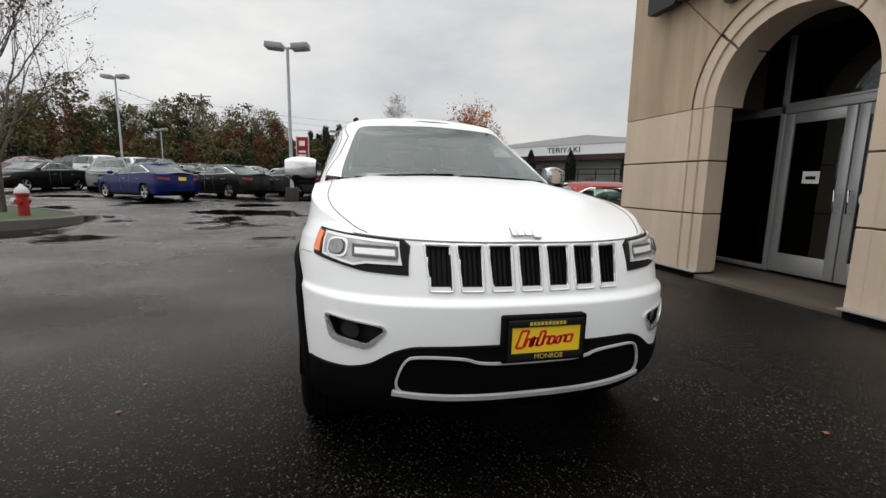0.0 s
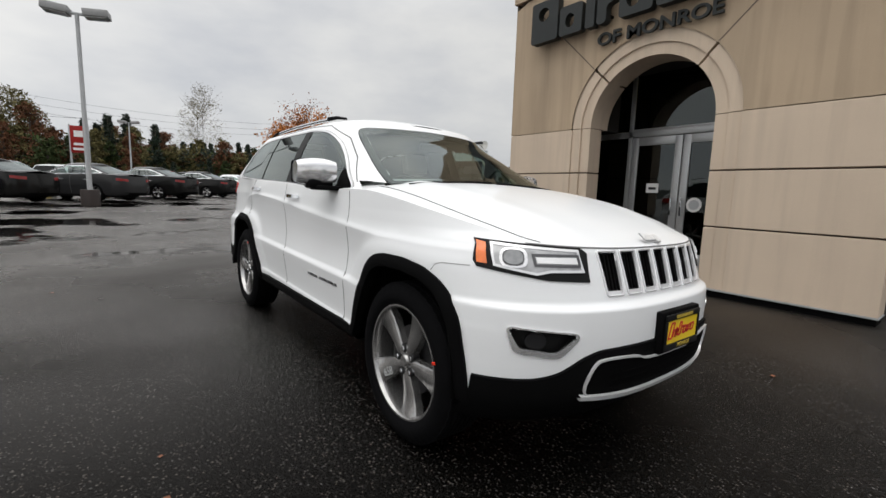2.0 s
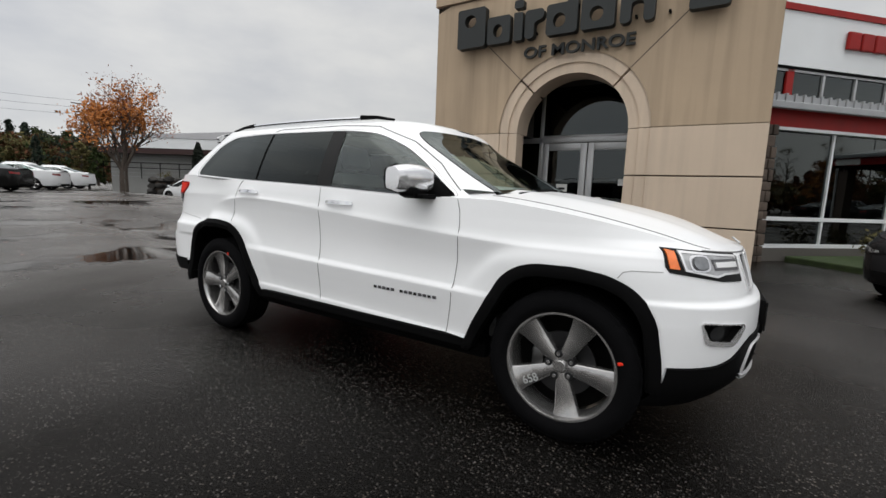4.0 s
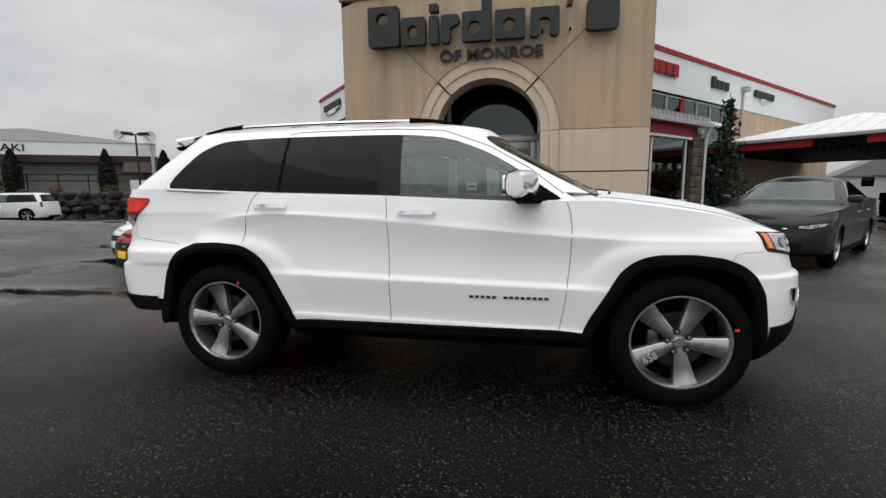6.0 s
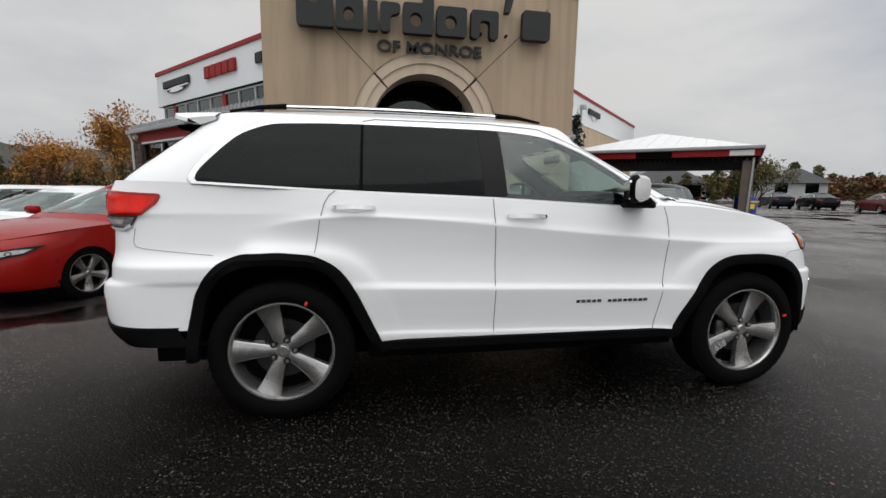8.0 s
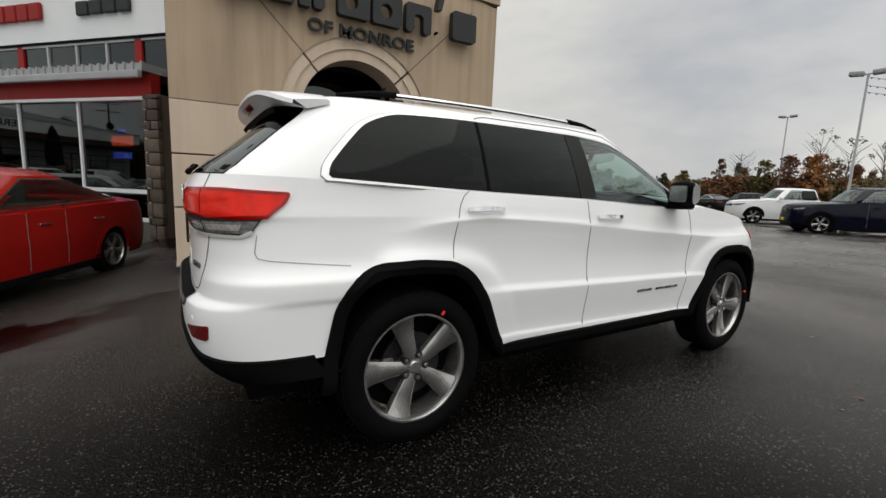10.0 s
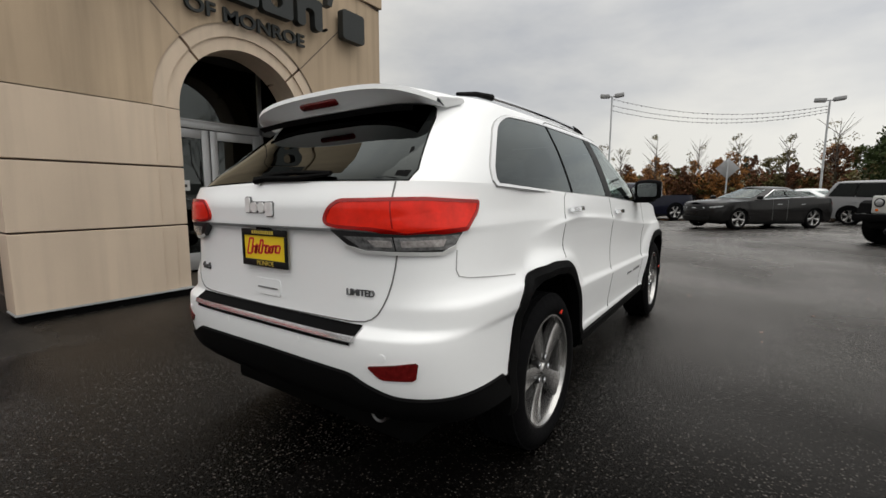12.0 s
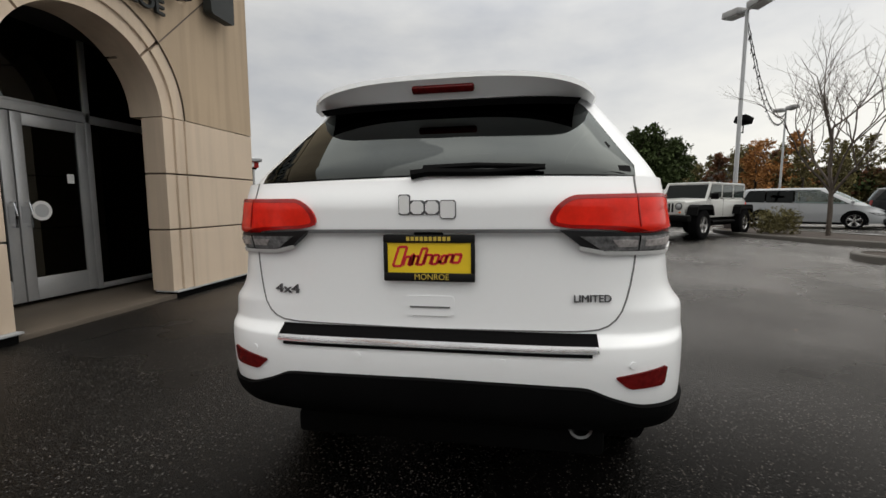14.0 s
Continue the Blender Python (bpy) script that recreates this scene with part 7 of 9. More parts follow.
    part("interior", boxes((k["r"][0] + 0.35, k["f"][0] - 0.45, -k["w"] * 0.80, k["w"] * 0.80, low + 0.1, belt + 0.085), (-0.2, -0.05, -0.6, -0.15, belt, belt + 0.32), (-0.2, -0.05, 0.15, 0.6, belt, belt + 0.32), bevel=0.03), M["cloth"], car)
    part("windscreen", drape(ws, green.on_front(), 0.004, 4), M["clear"], car).visible_shadow = False
    part("rear_window", drape(bl, green.on_rear(), 0.004, 4), M["tinted"], car).visible_shadow = False
    for s in (1, -1):
        if not closed_sides:
            mids = [mid - 0.05] if kind in ("sedan", "saloon", "pickup") else [mid + 0.35, mid - 0.65]
            cuts = [x_rear(z0 + 0.2)] + sorted(mids) + [x_front(z0 + 0.1)]
            for i, (a, b) in enumerate(zip(cuts, cuts[1:])):
                poly = []
                for x, z in side_poly:
                    poly.append((min(max(x, a + 0.025 if i else -9), b - 0.025 if i < len(cuts) - 2 else 9), z))
                pn = part("side_window", drape(poly, green.on_side(s), 0.005, 4), M["clear"] if (i == len(cuts) - 2) or kind in ("sedan", "saloon") else M["tinted"], car)
                pn.visible_shadow = False
            part("window_trim", line(side_poly, green.on_side(s), 0.013, 0.008, True), M["chrome"] if kind in ("sedan", "saloon") else M["black_plastic"], car)
        else:
            poly = dense([(x_front(z0) - 0.75, zlo(0)), (x_front(z0), zlo(0)), (x_front(z1) + 0.12, z1 - 0.1), (x_front(z1) - 0.35, z1 - 0.1)], 0.1)
            part("side_window", drape(poly, green.on_side(s), 0.005, 4), M["tinted"], car)
        fz = zf - 0.08
        ai, ao = tub.across(k["w"] * 0.50, fz), tub.along(k["xf"] - 0.50, fz)
        span = ao - ai
        eye = chaikin(dense([(ai, fz - 0.005), (ai + span * 0.35, fz - 0.030), (ai + span * 0.72, fz + 0.010), (ao, fz + 0.105), (ai + span * 0.62, fz + 0.088), (ai + span * 0.05, fz + 0.035)], 0.05), True, 1)
        lamp = part("headlamp", drape(eye, tub.on_corner(s), 0.006, 4), M["black_print"], car, "dark headlamp with clear lens")
        part("lamp_lens", drape(dense([(ai + span * 0.14, fz + 0.004), (ai + span * 0.36, fz - 0.008), (ai + span * 0.70, fz + 0.030), (ai + span * 0.82, fz + 0.070), (ai + span * 0.60, fz + 0.066), (ai + span * 0.16, fz + 0.030)], 0.05), tub.on_corner(s), 0.010, 3), M["reflector"], lamp)
        for u in (0.30, 0.50):
            part("lamp_ring", ribbon([(ai + span * u + 0.030 * math.cos(t), fz + 0.026 + 0.021 * math.sin(t)) for t in np.linspace(0, 2 * math.pi, 14, endpoint=False)], [(ai + span * u + 0.020 * math.cos(t), fz + 0.026 + 0.014 * math.sin(t)) for t in np.linspace(0, 2 * math.pi, 14, endpoint=False)], tub.on_corner(s), 0.014, 0.006), M["black_plastic"], lamp)
        zt = top(k["xr"]) - 0.17
        ti, to = tub.across(k["w"] * 0.52, zt, True), tub.along(k["xr"] + 0.24, zt)
        part("tail_lamp", drape(dense([(ti, zt - 0.04), (to, zt + 0.0), (to, zt + 0.09), (ti, zt + 0.06)] if kind in ("sedan", "saloon", "pickup") else [(to + 0.02, zt - 0.1), (to + 0.16, zt - 0.1), (to + 0.16, zt + 0.20), (to, zt + 0.20)], 0.06), tub.on_corner(s), 0.008, 4), M["unlit_red"], car)
        part("door_mirror", boxes((0.0, 0.13, 0.0, 0.20, 0, 0.13), bevel=0.05, m=Matrix.Translation((x_front(z0) - 0.02, s * k["w"] * 0.93 - (0 if s > 0 else 0.20), z0 + 0.02))), M["car_paint"], car)
        for x in (mid + 0.22, mid - 0.75):
            part("door_handle", boxes((x, x + 0.18, min(s * 0.9, s * 0.95) * k["w"] / 0.93 * 0.985, max(s * 0.9, s * 0.95) * k["w"] / 0.93 * 0.985, belt - 0.16, belt - 0.135), bevel=0.006), M["chrome"] if kind in ("sedan", "saloon") else M["car_paint"], car)
        for x in (mid + 0.55, mid - 0.05 if kind != "pickup" else mid - 0.35):
            part("shut_line", line(dense([(x, 0.30), (x + 0.03, 0.7), (x, belt - 0.01)], 0.1, False), tub.on_side(s), 0.008, 0.002), M["gap"], car)
        part("sill", boxes((k["axle"][1] + R, k["axle"][0] - R, *sorted((s * k["w"] * 0.85, s * k["w"] * 0.965)), 0.17, 0.27), bevel=0.02), M["black_plastic"], car)
        for x in k["axle"]:
            wheel(car, x, s * (k["w"] - 0.13), s, R=R, r=R * 0.70, width=0.22, full=False)
            ring = [(x + (R + 0.085) * math.cos(t), R + (R + 0.085) * math.sin(t)) for t in np.linspace(math.pi * 1.02, -0.02 * math.pi, 22)]
            rin = [(x + (R + 0.005) * math.cos(t), R + (R + 0.005) * math.sin(t)) for t in np.linspace(math.pi * 1.02, -0.02 * math.pi, 22)]
            part("arch_lip", ribbon(ring, rin, tub.on_side(s), 0.006, 0.05, False), M["car_paint"] if kind in ("sedan", "saloon") else M["black_plastic"], car)
            well = bmesh.new()
            va, vb = [[well.verts.new((p[0], s * y, p[1])) for p in rin] for y in (k["w"] * 0.935, k["w"] * 0.5)]
            for i in range(21):
                well.faces.new((va[i], va[i + 1], vb[i + 1], vb[i]))
            c = well.verts.new((x, s * k["w"] * 0.5, R * 0.8))
            for i in range(21):
                well.faces.new((vb[i], vb[i + 1], c))
            part("wheel_well", well, M["well"], car)
    on_f, on_r = tub.on_front(), tub.on_rear()
    gz = zf - 0.10
    part("grille", drape(chaikin(dense([(-0.42, gz - 0.05), (0.42, gz - 0.05), (0.46, gz + 0.06), (-0.46, gz + 0.06)], 0.1), True, 1), on_f, 0.006, 4), M["black_print"], car)
    part("grille_bar", line([(-0.42, gz + 0.01), (0, gz + 0.0), (0.42, gz + 0.01)], on_f, 0.018, 0.012), M["chrome"], car)
    part("lower_intake", drape(chaikin(dense([(-0.55, 0.27), (0.55, 0.27), (0.62, 0.42), (-0.62, 0.42)], 0.1), True, 1), on_f, 0.006, 4), M["black_print"], car)
    part("front_plate", drape(rounded(-0.15, 0.15, 0.44, 0.55, 0.02, 1), on_f, 0.02, 3), M["yellow"], car, "yellow dealer plate")
    part("rear_plate", drape(rounded(-0.15, 0.15, top(k["xr"]) - 0.22, top(k["xr"]) - 0.09, 0.02, 1), on_r, 0.012, 3), M["yellow"], car, "yellow dealer plate")
    part("rear_valance", drape(dense([(-0.7, 0.24), (0.7, 0.24), (0.66, 0.36), (-0.66, 0.36)], 0.1), on_r, 0.008, 3), M["black_plastic"], car)
    part("underbody", boxes((k["xr"] + 0.5, k["xf"] - 0.5, -k["w"] * 0.7, k["w"] * 0.7, 0.17, 0.30), bevel=0.02), M["black_plastic"], car)
    return car


def place(car, x, y, heading, colour, z=None):
    car.matrix_basis = pose(x, y, ground_z(x, y) if z is None else z, 0, 0, heading)
    for o in car.children_recursive:
        o.color = (*colour, 1)
    return car


BLUE, DARK, BLACK, WHITE, SILVER, RED, GREY, NAVY, MAROON = (0.004, 0.009, 0.085), (0.009, 0.009, 0.0085), (0.006, 0.006, 0.0065), (0.72, 0.73, 0.74), (0.32, 0.33, 0.34), (0.25, 0.008, 0.006), (0.03, 0.03, 0.031), (0.0025, 0.0035, 0.012), (0.10, 0.012, 0.012)
masters = {}


def car_at(kind, label, x, y, heading, colour, group="", closed=False):
    key = (kind, closed)
    if key not in masters:
        masters[key] = build_car(kind, label, "van" if kind == "minivan" else "pickup" if kind == "pickup" else "car", closed)
        c = masters[key]
    else:
        c = copy_thing(masters[key], pose(0, 0, 0))
    place(c, x, y, heading, colour)
    return tagged(c, label, "", group)


# the row across the lot, nose away
row = [(BLUE, "metallic blue sedan with yellow dealer plate"), (DARK, "dark grey sedan with chrome window trim"), (GREY, "mid grey sedan with chrome window trim"), (DARK, "dark grey sedan with chrome window trim"), (DARK, "dark grey sedan with chrome window trim"), (WHITE, "white sedan parked in the wet row"), (WHITE, "white sedan parked in the wet row")]
for i, (col, lab) in enumerate(row):
    x, y = (-17.0 - 1.35 * i, -8.2 + 2.72 * i) if i < 3 else (-22.3 - 4.1 * (i - 3), -0.55 + 2.65 * (i - 3))
    sedan = car_at("sedan", lab, x, y, -131, col, "row of sedans across the lot")
    for o in [c for c in sedan.children if c.name.startswith("rear_plate") and i]:
        bpy.data.objects.remove(o)
car_at("sedan", "black sedan parked under bare trees", -21.5, -14.5, -15, BLACK)
car_at("suv", "silver SUV facing out of the far row", -23.0, -12.0, 20, (0.20, 0.21, 0.21))
# further rows seen over the first
k = 0
for r in range(3):
    for i in range(10):
        kind = "suv" if (i * 7 + r * 3) % 3 else "sedan"
        col = (BLACK, WHITE, DARK, MAROON, SILVER, WHITE, GREY, BLACK)[(i * 5 + r * 3) % 8]
        car_at(kind, "parked car in the crowded back rows", -27.5 - 1.35 * i - r * 5.0, -17.5 + 2.75 * i - r * 3.2, 49, col, "cars in the back rows")
# neighbours by the tower
red = car_at("sedan", "bright red compact car beside the tower", -4.64, 4.48, -114, RED)
white_compact = car_at("sedan", "white compact car beside the red one", -6.55, 6.15, -114, WHITE)
car_at("sedan", "dark compact car beside the white one", -8.3, 8.3, -114, BLACK)
car_at("suv", "white SUV parked further along", -11.4, 11.0, -114, WHITE)
grey_car = car_at("sedan", "dark grey sedan facing out beside the tower", 5.75, 6.0, -131, (0.022, 0.022, 0.023))

# across the drive
car_at("pickup", "dark blue crew pickup with tinted cab windows", 20.6, 3.2, 130, NAVY)
car_at("pickup", "white work pickup behind the blue one", 24.2, 7.2, 135, WHITE)
saloon = car_at("saloon", "dark grey saloon with five-spoke wheels", 15.7, -1.9, 136, (0.010, 0.0095, 0.0095))
for o in [c for p in (grey_car, saloon, white_compact) for c in p.children if c.name.startswith("front_plate")]:
    bpy.data.objects.remove(o)
car_at("minivan", "silver minivan on the far side of the kerb", 17.9, -12.7, -125, SILVER)
car_at("minivan", "silver minivan beside the dark saloon", 19.0, -6.6, -125, (0.22, 0.22, 0.225))
car_at("sedan", "white sedan behind the dark saloon", 25.5, -4.6, -125, WHITE)
car_at("suv", "black SUV behind the silver minivan", 17.5, -17.5, -125, BLACK)
van = car_at("minivan", "plain white cargo van without rear windows", -31.6, 15.2, -163, WHITE, closed=True)
old_suv = car_at("suv", "white SUV beside the cargo van", -30.1, 17.9, -160, WHITE)
for o in [c for p in (van, old_suv) for c in p.children if c.name.startswith("rear_plate")]:
    bpy.data.objects.remove(o)
for kind, x, y, col in (("sedan", 37.3, 31.9, NAVY), ("sedan", 39.0, 29.4, BLACK), ("sedan", 36.4, 22.4, MAROON), ("sedan", 39, 18.8, DARK), ("suv", 42, 17.4, NAVY), ("sedan", 45, 16, BLACK)):
    far_car = car_at(kind, "dark car in the far row past the canopy" if col != MAROON else "maroon car in the far row past the canopy", x, y, 60, col, "cars past the canopy")
    for o in [c for c in far_car.children if c.name.startswith("rear_plate")]:
        bpy.data.objects.remove(o)


# boxy off-roaders
def build_offroader(label):
    c = thing("offroader", label, "car")
    part("tub", boxes((-2.0, 0.85, -0.72, 0.72, 0.62, 1.18), bevel=0.05), M["car_paint"], c)
    hood = bmesh.new()
    pts = [(0.80, 0.70, 1.20), (1.98, 0.60, 1.12)]
    v = []
    for x, y, z in pts:
        v.append([hood.verts.new(p) for p in ((x, -y, 0.68), (x, -y, z - 0.05), (x, -y + 0.06, z), (x, 0, z + 0.025), (x, y - 0.06, z), (x, y, z - 0.05), (x, y, 0.68))])
    for i in range(6):
        hood.faces.new((v[0][i], v[1][i], v[1][i + 1], v[0][i + 1]))
    hood.faces.new(v[0]), hood.faces.new(v[1][::-1])
    part("bonnet", hood, M["car_paint"], c)
    gr = part("grille_panel", boxes((1.96, 2.04, -0.62, 0.62, 0.72, 1.13), bevel=0.03), M["car_paint"], c)
    for i in range(7):
        y = (i - 3) * 0.095
        part("grille_slot", boxes((2.036, 2.046, y - 0.03, y + 0.03, 0.80, 1.06), bevel=0.004), M["black_print"], gr)
    for s in (1, -1):
        part("headlamp_ring", lathe(bmesh.new(), [(0.080, 0.0), (0.085, 0.022), (0.10, 0.02), (0.104, 0.0)], 24, Matrix.Translation((2.04, s * 0.46, 0.97)) @ Matrix.Rotation(radians(90), 4, "Y")), M["dark_alloy"], c)
        part("headlamp", lathe(bmesh.new(), [(0.0, 0.03), (0.06, 0.03), (0.08, 0.015), (0.085, 0.0)], 24, Matrix.Translation((2.04, s * 0.46, 0.97)) @ Matrix.Rotation(radians(90), 4, "Y")), M["reflector"], c)
        part("turn_lamp", lathe(bmesh.new(), [(0.0, 0.02), (0.025, 0.02), (0.03, 0.0)], 16, Matrix.Translation((2.04, s * 0.50, 0.80)) @ Matrix.Rotation(radians(90), 4, "Y")), M["amber"], c)
        for x in (1.42, -1.52):
            o = [(x - 0.60, 0.70), (x - 0.50, 0.95), (x - 0.40, 1.02), (x + 0.38, 1.02), (x + 0.50, 0.95), (x + 0.58, 0.72), (x + 0.50, 0.72), (x + 0.42, 0.88), (x - 0.42, 0.88), (x - 0.52, 0.70)]
            part("flare", prism(bmesh.new(), o, 0.28, Matrix.Translation((0, s * 0.66 + (0.28 if s > 0 else 0), 0)) @ Matrix.Rotation(radians(90), 4, "X")), M["black_plastic"], c)
            wheel(c, x, s * 0.78, s, R=0.44, r=0.235, width=0.28, full=False)
        part("side_step", tube(bmesh.new(), [(0.75, s * 0.82, 0.50), (-0.85, s * 0.82, 0.50)], 0.05, 8), M["black_plastic"], c)
        for x0, x1, x2 in ((-0.22, 0.66, 0.44), (-1.05, -0.30, -0.30), (-1.93, -1.13, -1.13)):
            o = [(x0, 1.24), (x1, 1.24), (x2, 1.62), (x0, 1.62)]
            part("side_window", prism(bmesh.new(), o, 0.012, Matrix.Translation((0, s * 0.656 + (0.012 if s > 0 else 0), 0)) @ Matrix.Rotation(radians(90), 4, "X")), M["tinted"], c)
        part("door_mirror", boxes((0.62, 0.72, *sorted((s * 0.74, s * 0.95)), 1.18, 1.36), bevel=0.03), M["black_plastic"], c)
        part("tail_lamp", boxes((-2.06, -1.98, *sorted((s * 0.60, s * 0.72)), 0.88, 1.10), bevel=0.01), M["red_lens"], c)
        for x in (-0.26, 0.66):
            part("shut_line", boxes((x - 0.004, x + 0.004, *sorted((s * 0.70, s * 0.724)), 0.66, 1.2)), M["gap"], c)
    hard = bmesh.new()
    for s in (1, -1):
        tube(hard, [(0.80, s * 0.66, 1.14), (0.70, s * 0.655, 1.32), (0.50, s * 0.635, 1.66)], 0.045, 8)
        for x in (-0.26, -1.09, -1.96):
            box(hard, x - 0.05, x + 0.05, *sorted((s * 0.60, s * 0.665)), 1.15, 1.66)
        box(hard, -2.0, 0.6, *sorted((s * 0.60, s * 0.665)), 1.16, 1.24)
    box(hard, -2.0, 0.52, -0.67, 0.67, 1.62, 1.71, 0.03)
    box(hard, 0.72, 0.84, -0.66, 0.66, 1.12, 1.20, 0.02)
    part("hard_top", hard, M["car_paint"], c)
    part("windscreen", boxes((-0.006, 0.006, -0.61, 0.61, -0.25, 0.25), m=Matrix.Translation((0.652, 0, 1.41)) @ Matrix.Rotation(radians(-30), 4, "Y")), M["tinted"], c).visible_shadow = False
    for y in (-0.25, 0.2):
        part("wiper", tube(bmesh.new(), [(0.80, y, 1.205), (0.775, y + 0.35, 1.225)], 0.010, 5), M["black_plastic"], c)
    part("rear_window", boxes((-1.99, -1.98, -0.55, 0.55, 1.26, 1.60)), M["tinted"], c)
    part("interior", boxes((-1.9, 0.5, -0.55, 0.55, 0.8, 1.22), (-0.2, -0.05, -0.5, -0.1, 1.2, 1.55), (-0.2, -0.05, 0.1, 0.5, 1.2, 1.55)), M["cloth"], c)
    part("front_bumper", boxes((2.04, 2.28, -0.84, 0.84, 0.54, 0.71), (1.9, 2.20, -0.55, 0.55, 0.40, 0.60), bevel=0.03), M["black_plastic"], c)
    part("rear_bumper", boxes((-2.16, -2.04, -0.78, 0.78, 0.54, 0.68), bevel=0.03), M["black_plastic"], c)
    part("underbody", boxes((-2.0, 2.0, -0.55, 0.55, 0.36, 0.66), bevel=0.03), M["black_plastic"], c)
    sp = wheel(c, -2.16, 0.0, 1, R=0.40, r=0.235, width=0.24, full=False)
    sp.matrix_basis = Matrix.Translation((-2.16, 0.05, 1.10)) @ Matrix.Rotation(radians(-90), 4, "Y")
    return c


off = build_offroader("silver boxy off-roader with black fenders and bumper")
place(off, 11.5, -5.85, 136, (0.52, 0.52, 0.50))
off2 = tagged(copy_thing(off, pose(0, 0, 0)), "black boxy off-roader with spare wheel on its tailgate")
place(off2, 18.6, 20.6, 50, BLACK)


# ---------------------------------------------------------------- lamps, hydrant, poles
def lamp_post(x, y, h, turn, base=True, label="twin-head steel car park lamp on a concrete base", paint=None):
    z = ground_z(x, y)
    l = thing("car_park_lamp", label, "lamp post", "car park lamps", pose(x, y, z, 0, 0, turn))
    part("pole", tube(bmesh.new(), [(0, 0, 0.1), (0, 0, h)], 0.085, 8, taper=0.06), paint or M["galv"], l)
    if base:
        part("base", lathe(bmesh.new(), [(0.0, 0.55), (0.26, 0.55), (0.28, 0.52), (0.28, -0.2)], 20), M["lamp_base"], l)
    part("cross_arm", boxes((-0.50, 0.50, -0.04, 0.04, h - 0.06, h + 0.02), bevel=0.01), paint or M["galv"], l)
    for s in (-1, 1):
        m = Matrix.Translation((s * 0.55, 0, h + 0.05)) @ Matrix.Rotation(radians(-5 * s), 4, "Y")
        hd = part("lamp_head", boxes((-0.36, 0.36, -0.26, 0.26, -0.12, 0.12), bevel=0.03, m=m), paint or M["lamp_head"], l)
        part("lamp_visor", boxes((-0.30, 0.30, -0.20, 0.20, -0.145, -0.122), m=m), M["white_print"], hd)
    return l


lampA = lamp_post(-16.8, -2.43, 6.45, 78)
lamp_post(-34.0, -15.8, 7.3, 75)
lamp_post(-58, -21, 6.0, 60, False), lamp_post(-52, 0.1, 6.7, 75, False)
lamp_post(34.5, 8.0, 9.2, 100)
lampC = lamp_post(14.5, -8.3, 8.1, 20)
part("flood_lamp", boxes((-0.26, 0.26, -0.20, 0.20, -0.14, 0.12), bevel=0.04, m=pose(0.18, -0.35, 4.2, 20, 0, 0)), M["black_plastic"], lampC, "black flood lamp on a bracket")
part("flood_bracket", tube(bmesh.new(), [(0, -0.06, 3.7), (0.18, -0.35, 3.72), (0.18, -0.35, 4.1)], 0.025, 6), M["black_plastic"], lampC)
lamp_post(33.0, -19.5, 7.9, 15, False)
lamp_post(40.5, -6.2, 8.2, 90, False)
lamp_post(60, 22, 11, 100, False)
lamp_post(40, -33, 7.0, 15, False)
lamp_post(-29.95, 27.1, 6.5, 29.7, False, "twin-head dark bronze lamp before the restaurant", M["lamp_dark"])


def hydrant():
    h = thing("fire_hydrant", "red fire hydrant with silver cap on the kerb island", "hydrant", m=pose(-9.0, -8.0, 0.12))
    part("barrel", lathe(bmesh.new(), [(0.0, 0.0), (0.17, 0.0), (0.17, 0.05), (0.115, 0.06), (0.11, 0.12), (0.11, 0.58), (0.15, 0.60), (0.15, 0.64), (0.12, 0.65), (0, 0.65)], 24), M["hydrant_red"], h)
    part("bonnet", lathe(bmesh.new(), [(0.145, 0.65), (0.14, 0.70), (0.10, 0.78), (0.05, 0.82), (0.035, 0.86), (0.0, 0.87)], 24), M["hydrant_cap"], h)
    for a, r in ((0, 0.055), (180, 0.055), (-90, 0.075)):
        part("outlet_cap", lathe(bmesh.new(), [(r, 0.08), (r, 0.17), (r + 0.015, 0.18), (r + 0.01, 0.21), (0, 0.215)], 16, Matrix.Translation((0, 0, 0.45)) @ Matrix.Rotation(radians(a), 4, "Z") @ Matrix.Rotation(radians(90), 4, "Y")), M["hydrant_red"] if a >= 0 else M["hydrant_cap"], h)


hydrant()


def island(name, pts, label, top):
    z = sum(ground_z(*p) for p in pts) / len(pts)
    o = chaikin(pts, True, 3)
    isl = thing("kerb_island", label, "kerb", kind="structure")
    i2 = inset(o, 0.16)
    kb = bmesh.new()
    rows = [[kb.verts.new((p[0], p[1], z + h)) for p in ps] for ps, h in ((o, -0.3), (o, 0.12), (inset(o, 0.02), 0.145), (i2, 0.145), (i2, 0.05))]
    for a, b in zip(rows, rows[1:]):
        for i in range(len(o)):
            kb.faces.new((a[i], a[(i + 1) % len(o)], b[(i + 1) % len(o)], b[i]))
    part("kerb_stone", kb, M["concrete"], isl, "wet concrete kerb")
    part("bed", prism(bmesh.new(), i2, 0.12, Matrix.Translation((0, 0, z))), top, isl)


island("left", [(-6.6, -8.2), (-8.3, -6.5), (-10.0, -7.2), (-14, -11.5), (-13, -14), (-9.5, -13)], "kerbed grass island with hydrant and tree", M["grass"])
island("right", [(9.6, -8.0), (12.0, -6.9), (14.9, -7.6), (15.2, -9.2), (10.5, -11.0), (6.5, -13.5), (5.0, -12.0)], "kerbed planting island with tree and bush", M["soil"])
island("near", [(6.6, -7.0), (5.6, -7.0), (3.5, -9.5), (2.5, -13), (5.0, -11), (7.2, -7.8)], "small kerbed island of dark mulch", M["soil"])


